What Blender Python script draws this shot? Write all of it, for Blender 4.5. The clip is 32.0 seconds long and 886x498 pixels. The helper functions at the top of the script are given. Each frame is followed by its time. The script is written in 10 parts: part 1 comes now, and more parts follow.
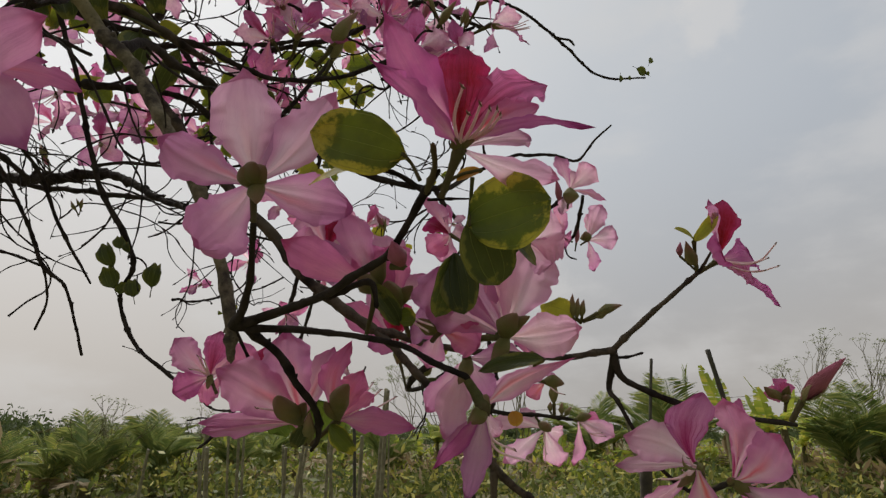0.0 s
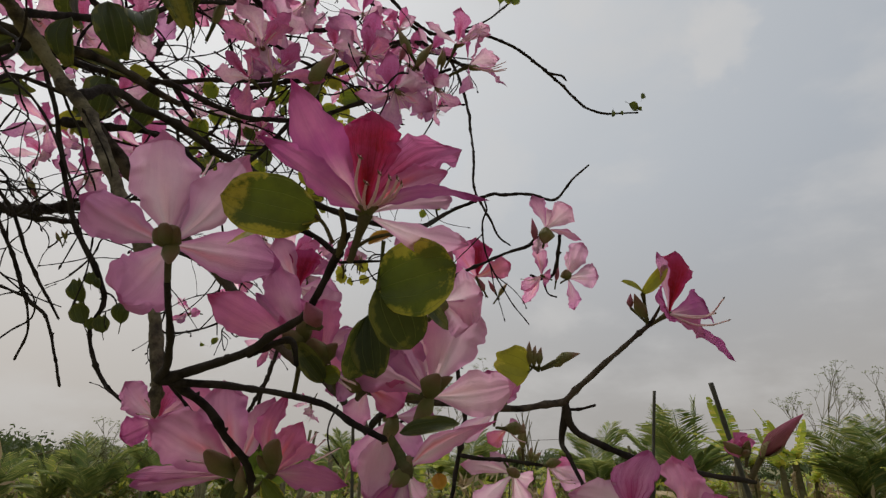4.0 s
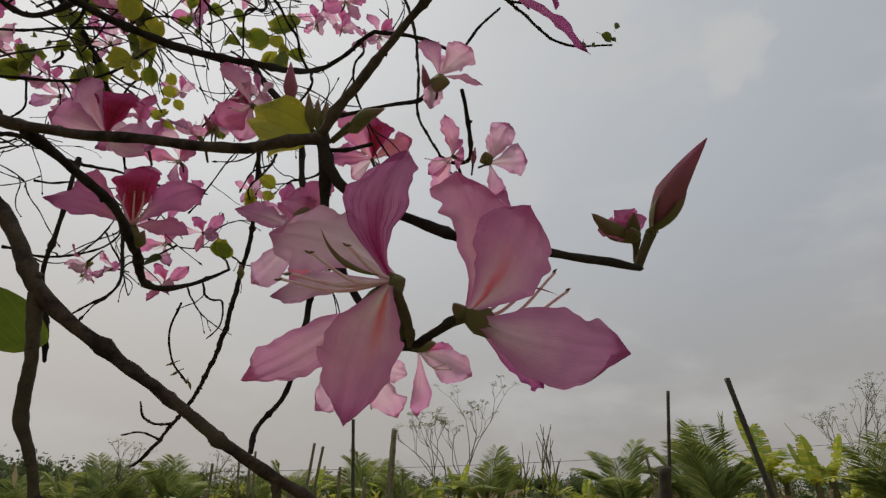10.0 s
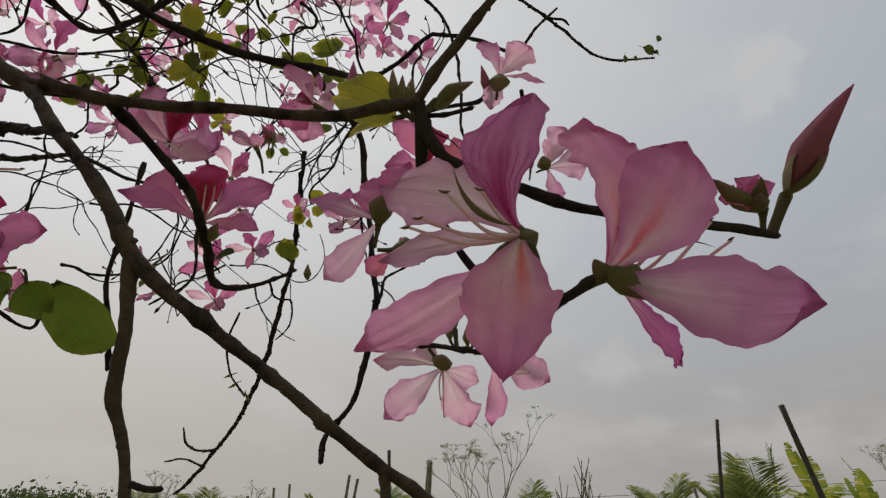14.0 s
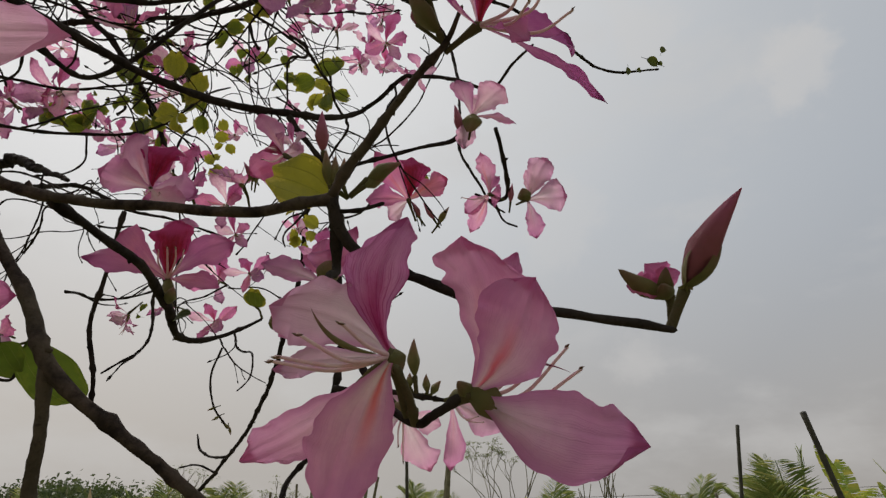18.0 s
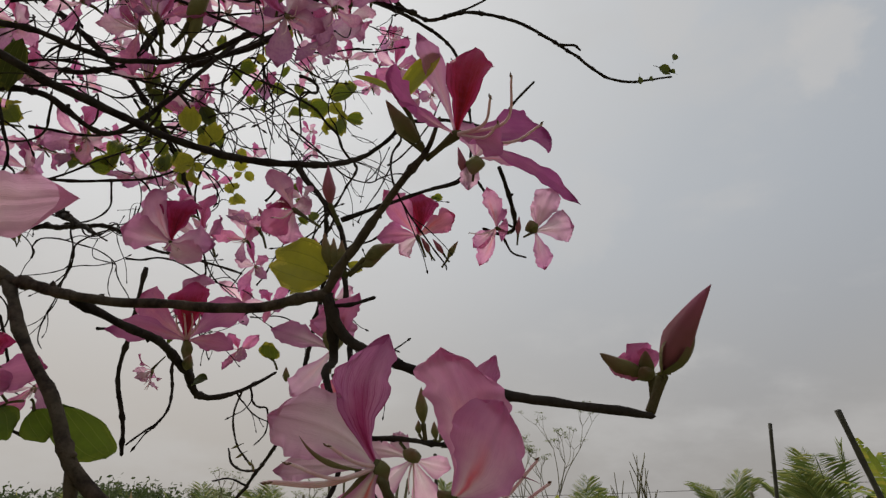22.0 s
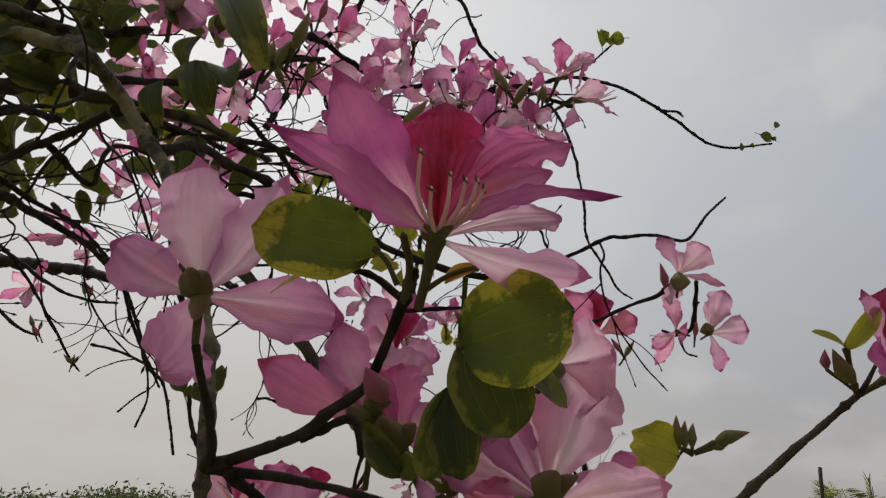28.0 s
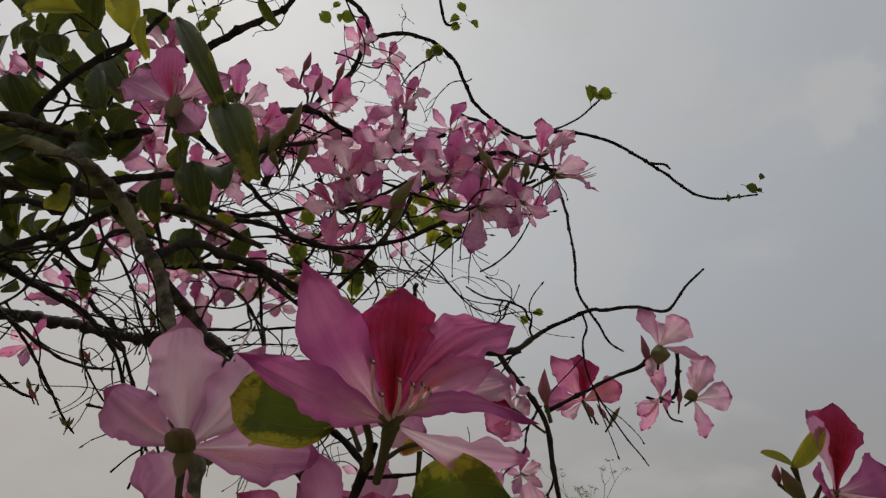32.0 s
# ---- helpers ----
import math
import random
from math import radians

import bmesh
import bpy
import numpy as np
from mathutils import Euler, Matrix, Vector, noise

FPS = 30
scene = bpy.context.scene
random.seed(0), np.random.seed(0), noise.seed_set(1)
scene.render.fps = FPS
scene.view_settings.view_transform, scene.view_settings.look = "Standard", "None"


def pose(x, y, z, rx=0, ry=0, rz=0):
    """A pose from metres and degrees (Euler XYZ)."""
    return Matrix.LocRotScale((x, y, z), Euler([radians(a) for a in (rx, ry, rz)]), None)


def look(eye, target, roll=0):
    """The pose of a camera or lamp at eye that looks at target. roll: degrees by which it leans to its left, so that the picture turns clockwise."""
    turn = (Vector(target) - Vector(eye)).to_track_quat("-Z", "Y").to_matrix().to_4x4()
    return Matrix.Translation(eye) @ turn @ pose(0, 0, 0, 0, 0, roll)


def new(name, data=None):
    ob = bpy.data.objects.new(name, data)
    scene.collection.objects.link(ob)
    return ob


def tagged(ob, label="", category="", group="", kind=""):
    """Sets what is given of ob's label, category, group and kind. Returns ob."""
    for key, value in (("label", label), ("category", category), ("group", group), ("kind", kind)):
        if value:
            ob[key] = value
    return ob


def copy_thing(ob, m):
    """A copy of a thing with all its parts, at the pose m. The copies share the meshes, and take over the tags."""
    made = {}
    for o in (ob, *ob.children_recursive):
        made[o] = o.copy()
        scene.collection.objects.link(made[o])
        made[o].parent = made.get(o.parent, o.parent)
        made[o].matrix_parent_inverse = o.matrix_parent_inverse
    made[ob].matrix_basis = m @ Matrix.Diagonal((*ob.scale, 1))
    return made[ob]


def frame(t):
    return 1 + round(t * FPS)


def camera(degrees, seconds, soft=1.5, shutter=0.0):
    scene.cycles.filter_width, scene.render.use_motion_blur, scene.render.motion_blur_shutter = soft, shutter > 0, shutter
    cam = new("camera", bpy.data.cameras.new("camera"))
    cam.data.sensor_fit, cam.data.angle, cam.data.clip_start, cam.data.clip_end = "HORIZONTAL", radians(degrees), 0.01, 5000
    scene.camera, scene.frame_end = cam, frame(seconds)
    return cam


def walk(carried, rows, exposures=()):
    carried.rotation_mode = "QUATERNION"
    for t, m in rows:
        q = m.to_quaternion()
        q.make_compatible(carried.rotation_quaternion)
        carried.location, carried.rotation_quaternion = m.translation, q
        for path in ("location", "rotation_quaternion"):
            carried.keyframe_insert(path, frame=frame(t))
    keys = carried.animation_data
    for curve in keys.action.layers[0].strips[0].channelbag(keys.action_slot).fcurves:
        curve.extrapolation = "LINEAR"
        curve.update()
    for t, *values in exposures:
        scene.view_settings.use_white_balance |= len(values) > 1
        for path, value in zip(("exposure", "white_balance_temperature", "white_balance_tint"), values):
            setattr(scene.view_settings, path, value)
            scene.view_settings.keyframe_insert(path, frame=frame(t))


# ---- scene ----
cam = camera(78.3, 32.0, soft=1.35)
METRES, EYE, TILT, LEAN, TURN = 1.3, 1.5, 18.5, 0.0, 0.0
ROWS = [
    (0.0, 0, 0, 0, 0.08, 0.13, -0),
    (0.5, 0.0049, 0.0025, 0.0049, 0.41, 0.74, -0.02),
    (1.0, 0.0004, 0.0042, 0.0119, 0.50, 1.31, -0.23),
    (1.5, -0.0095, 0.0081, 0.02, 0.54, 1.92, -0.25),
    (2.0, 0.0149, -0.0004, 0.0257, 0.57, 2.39, -0.27),
    (2.5, 0.0372, -0.0098, 0.0258, 0.56, 2.87, -0.27),
    (4.5, 0.0296, 0.0116, 0.0069, 0.73, 2.62, -1.05),
    (5.0, -0.0097, 0.0216, -0.0031, 0.51, 2.41, -1.19),
    (5.5, -0.0127, 0.0203, -0.0151, 0.74, 2.11, -1.29),
    (6.0, 0.0282, 0.0362, -0.0296, 1.07, 1.54, -1.17),
    (6.5, 0.0705, 0.0473, -0.0433, 1.40, 1.58, -1.06),
    (7.0, 0.0909, 0.055, -0.0567, 1.62, 1.85, -0.75),
    (7.5, 0.1144, 0.0744, -0.0682, 1.87, 2.19, -0.51),
    (8.0, 0.1317, 0.0944, -0.0936, 2.08, 2.76, -0.04),
    (8.5, 0.1476, 0.1056, -0.1083, 2.19, 2.92, 0.07),
    (9.0, 0.1597, 0.1273, -0.1192, 2.26, 3.44, 0.25),
    (9.5, 0.1603, 0.1309, -0.1207, 2.53, 4.02, 0.27),
    (10.0, 0.1589, 0.1356, -0.1208, 2.94, 5.01, 0.36),
    (10.5, 0.1636, 0.1316, -0.1352, 3.38, 5.72, 0.61),
    (11.0, 0.1499, 0.1471, -0.1486, 3.72, 6.37, 0.9),
    (11.5, 0.1507, 0.1566, -0.145, 3.96, 6.81, 1.01),
    (12.0, 0.1679, 0.1531, -0.1402, 4.12, 7.15, 0.96),
    (12.5, 0.1663, 0.1552, -0.1458, 4.55, 7.34, 0.95),
    (13.0, 0.1546, 0.1602, -0.1495, 5.10, 7.55, 0.93),
    (13.5, 0.139, 0.1591, -0.1469, 5.57, 7.83, 0.98),
    (14.0, 0.1301, 0.1534, -0.139, 6.14, 8.16, 1.01),
    (14.5, 0.129, 0.138, -0.1244, 6.69, 8.30, 1.02),
    (15.0, 0.1362, 0.1257, -0.1188, 6.96, 8.46, 1.04),
    (15.5, 0.1391, 0.1208, -0.1139, 7.15, 8.62, 1),
    (17.5, 0.1628, 0.1402, -0.1033, 8.08, 8.20, 0.92),
    (18.0, 0.1725, 0.1449, -0.1074, 8.55, 7.87, 0.88),
    (18.5, 0.1728, 0.1445, -0.109, 9.09, 7.47, 0.9),
    (19.0, 0.1743, 0.1515, -0.1088, 9.57, 7.21, 0.99),
    (19.5, 0.1762, 0.1508, -0.1093, 9.99, 7.20, 1.23),
    (20.0, 0.1817, 0.1435, -0.0971, 10.36, 7.32, 1.41),
    (20.5, 0.1879, 0.1349, -0.0922, 10.70, 7.43, 1.67),
    (21.0, 0.1871, 0.1344, -0.0899, 10.97, 7.55, 1.86),
    (21.5, 0.1851, 0.1329, -0.0813, 11.18, 7.64, 2.16),
    (22.0, 0.19, 0.1308, -0.0741, 11.29, 7.73, 2.36),
    (22.5, 0.198, 0.1264, -0.0694, 11.42, 7.83, 2.69),
    (23.0, 0.1944, 0.1254, -0.0656, 11.70, 7.88, 2.71),
    (23.5, 0.1819, 0.1276, -0.0607, 12.13, 7.83, 2.67),
    (24.0, 0.1677, 0.1259, -0.0526, 12.57, 7.82, 2.53),
    (24.5, 0.1577, 0.1216, -0.0484, 13.04, 7.90, 2.41),
    (26.5, 0.0971, 0.0959, -0.0308, 13.85, 7.96, 2.05),
    (27.0, 0.0741, 0.0884, -0.0201, 13.48, 8.05, 1.78),
    (27.5, 0.0499, 0.0753, -0.0078, 12.82, 8.64, 1.11),
    (28.0, 0.0339, 0.0599, 0.0114, 12.61, 9.18, 0.53),
    (28.5, 0.0288, 0.0444, 0.0336, 12.45, 9.75, 0.19),
    (29.0, 0.0269, 0.0408, 0.0461, 12.32, 10.38, -0.11),
    (29.5, 0.0332, 0.0465, 0.0523, 12.40, 10.94, -0.22),
    (30.0, 0.0286, 0.0482, 0.0582, 12.59, 11.48, -0.23),
    (30.5, 0.019, 0.0358, 0.0661, 12.60, 11.83, -0.25),
    (31.0, 0.0271, 0.0338, 0.0617, 12.68, 11.96, 0.05),
    (31.5, 0.0386, 0.0363, 0.0554, 12.68, 12.13, 0.44),
    (32.0, 0.0516, 0.0385, 0.0482, 12.66, 12.34, 0.77),
]
walk(cam, [(t, pose(0, 0, EYE, TILT, LEAN, TURN) @ pose(METRES * x, METRES * y, METRES * z, 90 + pitch, roll, yaw)) for t, x, y, z, yaw, pitch, roll in ROWS],
     exposures=[(0.0, 0.08), (1.0, -0.03), (2.0, -0.06), (4.5, 0.02), (6.0, 0.30), (7.0, 0.26), (8.0, 0.08), (9.0, 0.0), (11.0, -0.26), (13.0, -0.22), (15.0, -0.06), (18.0, -0.08), (19.0, -0.12), (20.0, -0.02), (21.0, -0.1), (23.0, -0.19), (24.5, -0.22), (27.0, -0.06), (28.0, -0.06), (29.0, -0.28), (30.0, -0.46), (31.0, -0.5), (32.0, -0.40)])

# ---- world and sun: hazy overcast, brighter towards the veiled sun on the left ----
SUN_AZ, SUN_EL = -52.0, 52.0          # degrees left of straight ahead, and above the horizon
sun_way = Vector((math.sin(radians(SUN_AZ)) * math.cos(radians(SUN_EL)), math.cos(radians(SUN_AZ)) * math.cos(radians(SUN_EL)), math.sin(radians(SUN_EL))))


CLOUDS = (((0.209, 0.661, 0.721), 0.085, 0.32),
          ((0.411, 0.673, 0.615), 0.070, 0.26),
          ((0.055, 0.881, 0.470), 0.100, 0.25),
          ((0.187, 0.949, 0.254), 0.060, 0.26),
          ((0.404, 0.674, 0.619), 0.080, 0.30))


def build_world():
    w = bpy.data.worlds.new("hazy_sky")
    scene.world = w
    w.use_nodes = True
    nt = w.node_tree
    nt.nodes.clear()
    N, L = nt.nodes.new, nt.links.new
    out, bg = N("ShaderNodeOutputWorld"), N("ShaderNodeBackground")
    sky = N("ShaderNodeTexSky")
    sky.sky_type, sky.sun_disc = "NISHITA", False
    sky.sun_elevation, sky.sun_rotation = radians(SUN_EL), radians(SUN_AZ)
    sky.dust_density, sky.air_density, sky.ozone_density = 6.0, 1.2, 2.0
    skyk = N("ShaderNodeMix")
    skyk.data_type, skyk.blend_type = "RGBA", "MULTIPLY"
    skyk.inputs[0].default_value = 1.0
    skyk.inputs[7].default_value = (0.05, 0.05, 0.05, 1)
    L(sky.outputs[0], skyk.inputs[6])
    co = N("ShaderNodeTexCoord")
    dot = N("ShaderNodeVectorMath")
    dot.operation = "DOT_PRODUCT"
    dot.inputs[1].default_value = sun_way
    L(co.outputs["Generated"], dot.inputs[0])
    glow = N("ShaderNodeValToRGB")          # veil of cloud, lighter round the sun
    cr = glow.color_ramp
    cr.elements[0].position, cr.elements[0].color = 0.0, (0.43, 0.45, 0.475, 1)
    cr.elements[1].position, cr.elements[1].color = 1.0, (0.86, 0.86, 0.86, 1)
    for p, c in ((0.35, (0.44, 0.472, 0.515, 1)), (0.62, (0.535, 0.56, 0.59, 1)), (0.82, (0.67, 0.68, 0.69, 1))):
        e = cr.elements.new(p)
        e.color = c
    L(dot.outputs["Value"], glow.inputs[0])
    sep = N("ShaderNodeSeparateXYZ")
    L(co.outputs["Generated"], sep.inputs[0])
    hz = N("ShaderNodeMapRange")            # grey-brown haze low over the land
    hz.inputs[1].default_value, hz.inputs[2].default_value = 0.0, 0.52
    hz.inputs[3].default_value, hz.inputs[4].default_value = 1.0, 0.0
    hz.interpolation_type = "SMOOTHSTEP"
    L(sep.outputs[2], hz.inputs[0])
    haze = N("ShaderNodeMix")
    haze.data_type, haze.blend_type = "RGBA", "MULTIPLY"
    haze.inputs[7].default_value = (0.95, 0.85, 0.75, 1)
    L(hz.outputs[0], haze.inputs[0])
    L(glow.outputs[0], haze.inputs[6])
    n1, mp = N("ShaderNodeTexNoise"), N("ShaderNodeMapping")
    mp.inputs["Scale"].default_value = (1.0, 1.0, 2.2)
    mp.inputs["Location"].default_value = (0.35, 0.1, 0.0)
    L(co.outputs["Generated"], mp.inputs[0])
    L(mp.outputs[0], n1.inputs["Vector"])
    n1.inputs["Scale"].default_value, n1.inputs["Detail"].default_value, n1.inputs["Roughness"].default_value = 3.4, 7, 0.55
    wisp = N("ShaderNodeMapRange")
    wisp.inputs[1].default_value, wisp.inputs[2].default_value = 0.47, 0.70
    wisp.inputs[3].default_value, wisp.inputs[4].default_value = 0.0, 0.45
    wisp.interpolation_type = "SMOOTHSTEP"
    L(n1.outputs[0], wisp.inputs[0])
    cl = N("ShaderNodeMix")
    cl.data_type = "RGBA"
    cl.inputs[7].default_value = (0.62, 0.61, 0.60, 1)
    L(wisp.outputs[0], cl.inputs[0])
    L(haze.outputs[2], cl.inputs[6])
    last = cl.outputs[2]
    ncl = N("ShaderNodeTexNoise")
    L(co.outputs["Generated"], ncl.inputs["Vector"])
    ncl.inputs["Scale"].default_value, ncl.inputs["Detail"].default_value, ncl.inputs["Roughness"].default_value = 9.0, 6, 0.6
    for way, wide, amount in CLOUDS:        # single thin clouds
        dc = N("ShaderNodeVectorMath")
        dc.operation = "DISTANCE"
        dc.inputs[1].default_value = Vector(way).normalized()
        nrm = N("ShaderNodeVectorMath")
        nrm.operation = "NORMALIZE"
        L(co.outputs["Generated"], nrm.inputs[0])
        L(nrm.outputs[0], dc.inputs[0])
        soft = N("ShaderNodeMath")
        soft.operation = "MULTIPLY_ADD"
        soft.inputs[1].default_value, soft.inputs[2].default_value = wide * 3.2, -wide * 1.6
        L(ncl.outputs[0], soft.inputs[0])
        far = N("ShaderNodeMath")
        far.operation = "ADD"
        L(dc.outputs["Value"], far.inputs[0])
        L(soft.outputs[0], far.inputs[1])
        edge = N("ShaderNodeMapRange")
        edge.interpolation_type = "SMOOTHSTEP"
        for q, val in enumerate((wide * 0.25, wide, amount, 0.0)):
            edge.inputs[q + 1].default_value = val
        L(far.outputs[0], edge.inputs[0])
        cm = N("ShaderNodeMix")
        cm.data_type = "RGBA"
        cm.inputs[7].default_value = (0.66, 0.64, 0.62, 1)
        L(edge.outputs[0], cm.inputs[0])
        L(last, cm.inputs[6])
        last = cm.outputs[2]
    mix = N("ShaderNodeMix")
    mix.data_type = "RGBA"
    mix.inputs[0].default_value = 0.94
    L(skyk.outputs[2], mix.inputs[6])
    L(last, mix.inputs[7])
    L(mix.outputs[2], bg.inputs[0])
    bg.inputs[1].default_value = 1.0
    L(bg.outputs[0], out.inputs[0])


build_world()
sun = new("sun", bpy.data.lights.new("sun", "SUN"))
sun.data.energy, sun.data.angle, sun.data.color = 2.4, radians(20), (1.0, 0.94, 0.86)
sun.matrix_world = look(sun_way * 30, (0, 0, 0))

# ---- materials ----


class Nodes:
    """A small writer of shader node trees."""

    def __init__(self, name):
        self.m = bpy.data.materials.new(name)
        self.m.use_nodes = True
        self.t = self.m.node_tree
        self.t.nodes.clear()
        self.out = self.t.nodes.new("ShaderNodeOutputMaterial")

    def put(self, src, dst):
        self.t.links.new(src, dst)

    def math(self, op, a, b=0.0, clamp=False):
        node = self.t.nodes.new("ShaderNodeMath")
        node.operation, node.use_clamp = op, clamp
        for i, v in enumerate((a, b)):
            if isinstance(v, (int, float)):
                node.inputs[i].default_value = v
            else:
                self.put(v, node.inputs[i])
        return node.outputs[0]

    def ramp(self, v, lo, hi, a=0.0, b=1.0):
        node = self.t.nodes.new("ShaderNodeMapRange")
        node.interpolation_type = "SMOOTHSTEP"
        for i, q in enumerate((lo, hi, a, b)):
            node.inputs[i + 1].default_value = q
        self.put(v, node.inputs[0])
        return node.outputs[0]

    def mix(self, f, a, b, blend="MIX"):
        node = self.t.nodes.new("ShaderNodeMix")
        node.data_type, node.blend_type = "RGBA", blend
        for i, v in ((0, f), (6, a), (7, b)):
            if isinstance(v, tuple):
                node.inputs[i].default_value = (*v, 1)
            elif isinstance(v, (int, float)):
                node.inputs[i].default_value = v
            else:
                self.put(v, node.inputs[i])
        return node.outputs[2]

    def noise(self, scale, detail=4, rough=0.5, coord="Object", stretch=None, w=None):
        co = self.t.nodes.new("ShaderNodeTexCoord").outputs[coord]
        if stretch:
            mp = self.t.nodes.new("ShaderNodeMapping")
            mp.inputs["Scale"].default_value = stretch
            self.put(co, mp.inputs[0])
            co = mp.outputs[0]
        node = self.t.nodes.new("ShaderNodeTexNoise")
        node.inputs["Scale"].default_value, node.inputs["Detail"].default_value, node.inputs["Roughness"].default_value = scale, detail, rough
        if w is not None:
            node.noise_dimensions = "4D"
            self.put(w, node.inputs["W"])
        self.put(co, node.inputs["Vector"])
        return node.outputs[0]

    def rnd(self):
        return self.t.nodes.new("ShaderNodeObjectInfo").outputs["Random"]

    def uv(self):
        sep = self.t.nodes.new("ShaderNodeSeparateXYZ")
        self.put(self.t.nodes.new("ShaderNodeTexCoord").outputs["UV"], sep.inputs[0])
        return sep.outputs[0], sep.outputs[1]

    def finish(self, colour, rough=0.6, bump=None, bump_size=0.001, thin=0.0, thin_colour=None, spec=0.4, metal=0.0):
        b = self.t.nodes.new("ShaderNodeBsdfPrincipled")
        b.inputs["Metallic"].default_value = metal
        b.inputs["Specular IOR Level"].default_value = spec
        for key, v in (("Base Color", colour), ("Roughness", rough)):
            if isinstance(v, tuple):
                b.inputs[key].default_value = (*v, 1)
            elif isinstance(v, (int, float)):
                b.inputs[key].default_value = v
            else:
                self.put(v, b.inputs[key])
        nrm = None
        if bump is not None:
            bn = self.t.nodes.new("ShaderNodeBump")
            bn.inputs["Distance"].default_value = bump_size
            bn.inputs["Strength"].default_value = 0.7
            self.put(bump, bn.inputs["Height"])
            nrm = bn.outputs[0]
            self.put(nrm, b.inputs["Normal"])
        if thin > 0:
            tr = self.t.nodes.new("ShaderNodeBsdfTranslucent")
            c = thin_colour if thin_colour is not None else colour
            if isinstance(c, tuple):
                tr.inputs[0].default_value = (*c, 1)
            else:
                self.put(c, tr.inputs[0])
            if nrm:
                self.put(nrm, tr.inputs["Normal"])
            ms = self.t.nodes.new("ShaderNodeMixShader")
            ms.inputs[0].default_value = thin
            self.put(b.outputs[0], ms.inputs[1])
            self.put(tr.outputs[0], ms.inputs[2])
            self.put(ms.outputs[0], self.out.inputs[0])
        else:
            self.put(b.outputs[0], self.out.inputs[0])
        return self.m


def petal_material(name, body, edge, base, vein, vein_amount, reach=0.55, thin=0.6, glow=0.10, flush=0.0, bold=0.0):
    """Thin petal: deeper rim, pale or dark heart, coral flush on some, fine forking veins, satin streaks along its length."""
    k = Nodes(name)
    u, v = k.uv()
    c = k.math("MULTIPLY", k.math("SUBTRACT", u, 0.5), 2.0)
    ac = k.math("ABSOLUTE", c)
    r = k.rnd()
    big = k.noise(34, 4, 0.6, w=r)
    fine = k.noise(520, 3)
    wob = k.math("MULTIPLY", k.math("SUBTRACT", k.noise(60, 3, 0.6, w=r), 0.5), 0.42)
    cw = k.math("ADD", c, wob)
    col = k.mix(k.ramp(big, 0.40, 0.66, 0.0, 0.75), body, edge)
    rim = k.math("MAXIMUM", k.ramp(ac, 0.45, 1.0), k.ramp(v, 0.62, 1.0))
    col = k.mix(k.math("MULTIPLY", rim, 0.65), col, edge)
    reach_w = k.math("ADD", v, k.math("MULTIPLY", wob, 0.5))
    heart = k.math("MULTIPLY", k.ramp(reach_w, reach, 0.04), k.ramp(k.math("ABSOLUTE", cw), 0.95, 0.05))
    col = k.mix(heart, col, base)
    if flush:                                  # coral streak running up one side of the midrib
        off = k.math("ABSOLUTE", k.math("ADD", cw, k.ramp(r, 0.0, 1.0, -0.28, 0.28)))
        f = k.math("MULTIPLY", k.math("MULTIPLY", k.ramp(v, 0.80, 0.30), k.ramp(v, 0.02, 0.14)), k.ramp(off, 0.34, 0.0))
        f = k.math("MULTIPLY", f, flush if flush >= 0.9 else k.ramp(k.noise(1.0, 0, w=k.math("MULTIPLY", r, 40.0)), 0.40, 0.60, 0.0, flush))
        col = k.mix(f, col, (0.84, 0.17, 0.20))
    # veins: a fan that forks once, broken and fading to the rim
    near = k.ramp(k.math("ABSOLUTE", k.math("SINE", k.math("MULTIPLY", cw, 13.0))), 0.30 + 0.3 * bold, 0.0)
    far = k.ramp(k.math("ABSOLUTE", k.math("SINE", k.math("ADD", k.math("MULTIPLY", cw, 26.0), k.math("MULTIPLY", v, 2.5)))), 0.34, 0.0)
    lines = k.math("MAXIMUM", k.math("MULTIPLY", near, k.ramp(v, 1.0, 0.35)), k.math("MULTIPLY", far, k.ramp(v, 0.30, 0.55, 0.0, 0.75)))
    side = k.ramp(k.math("ABSOLUTE", k.math("SINE", k.math("MULTIPLY", k.math("SUBTRACT", k.math("ADD", v, wob), k.math("MULTIPLY", ac, 0.5)), 34.0))), 0.16, 0.0)
    lines = k.math("MAXIMUM", lines, k.math("MULTIPLY", side, 0.30 + 0.5 * bold))
    lines = k.math("MULTIPLY", lines, k.ramp(k.noise(70, 3, 0.6, w=r), 0.34, 0.60, 0.25, 1.0))
    zone = k.math("MULTIPLY", k.ramp(v, 0.04, 0.20), k.ramp(v, 1.02, 0.55 + 0.2 * bold))
    col = k.mix(k.math("MULTIPLY", k.math("MULTIPLY", lines, zone), vein_amount), col, vein)
    if bold:                                   # ink runs together in the heart of a banner petal
        pool = k.math("MULTIPLY", k.ramp(reach_w, 0.95, 0.30), k.ramp(k.math("ABSOLUTE", cw), 0.60, 0.08))
        col = k.mix(k.math("MULTIPLY", pool, bold), col, vein)
    satin = k.noise(1.0, 4, 0.6, "UV", (30, 3.0, 1), w=r)
    col = k.mix(k.ramp(satin, 0.45, 0.75, 0.0, 0.0 if bold else 0.22), col, k.mix(0.18, col, (1.0, 0.86, 0.92)))
    col = k.mix(k.ramp(satin, 0.50, 0.28, 0.0, 0.14), col, edge)
    lip = k.math("MAXIMUM", k.ramp(ac, 0.93, 1.0), k.ramp(v, 0.965, 1.0))
    col = k.mix(k.math("MULTIPLY", lip, 0.15), col, vein)
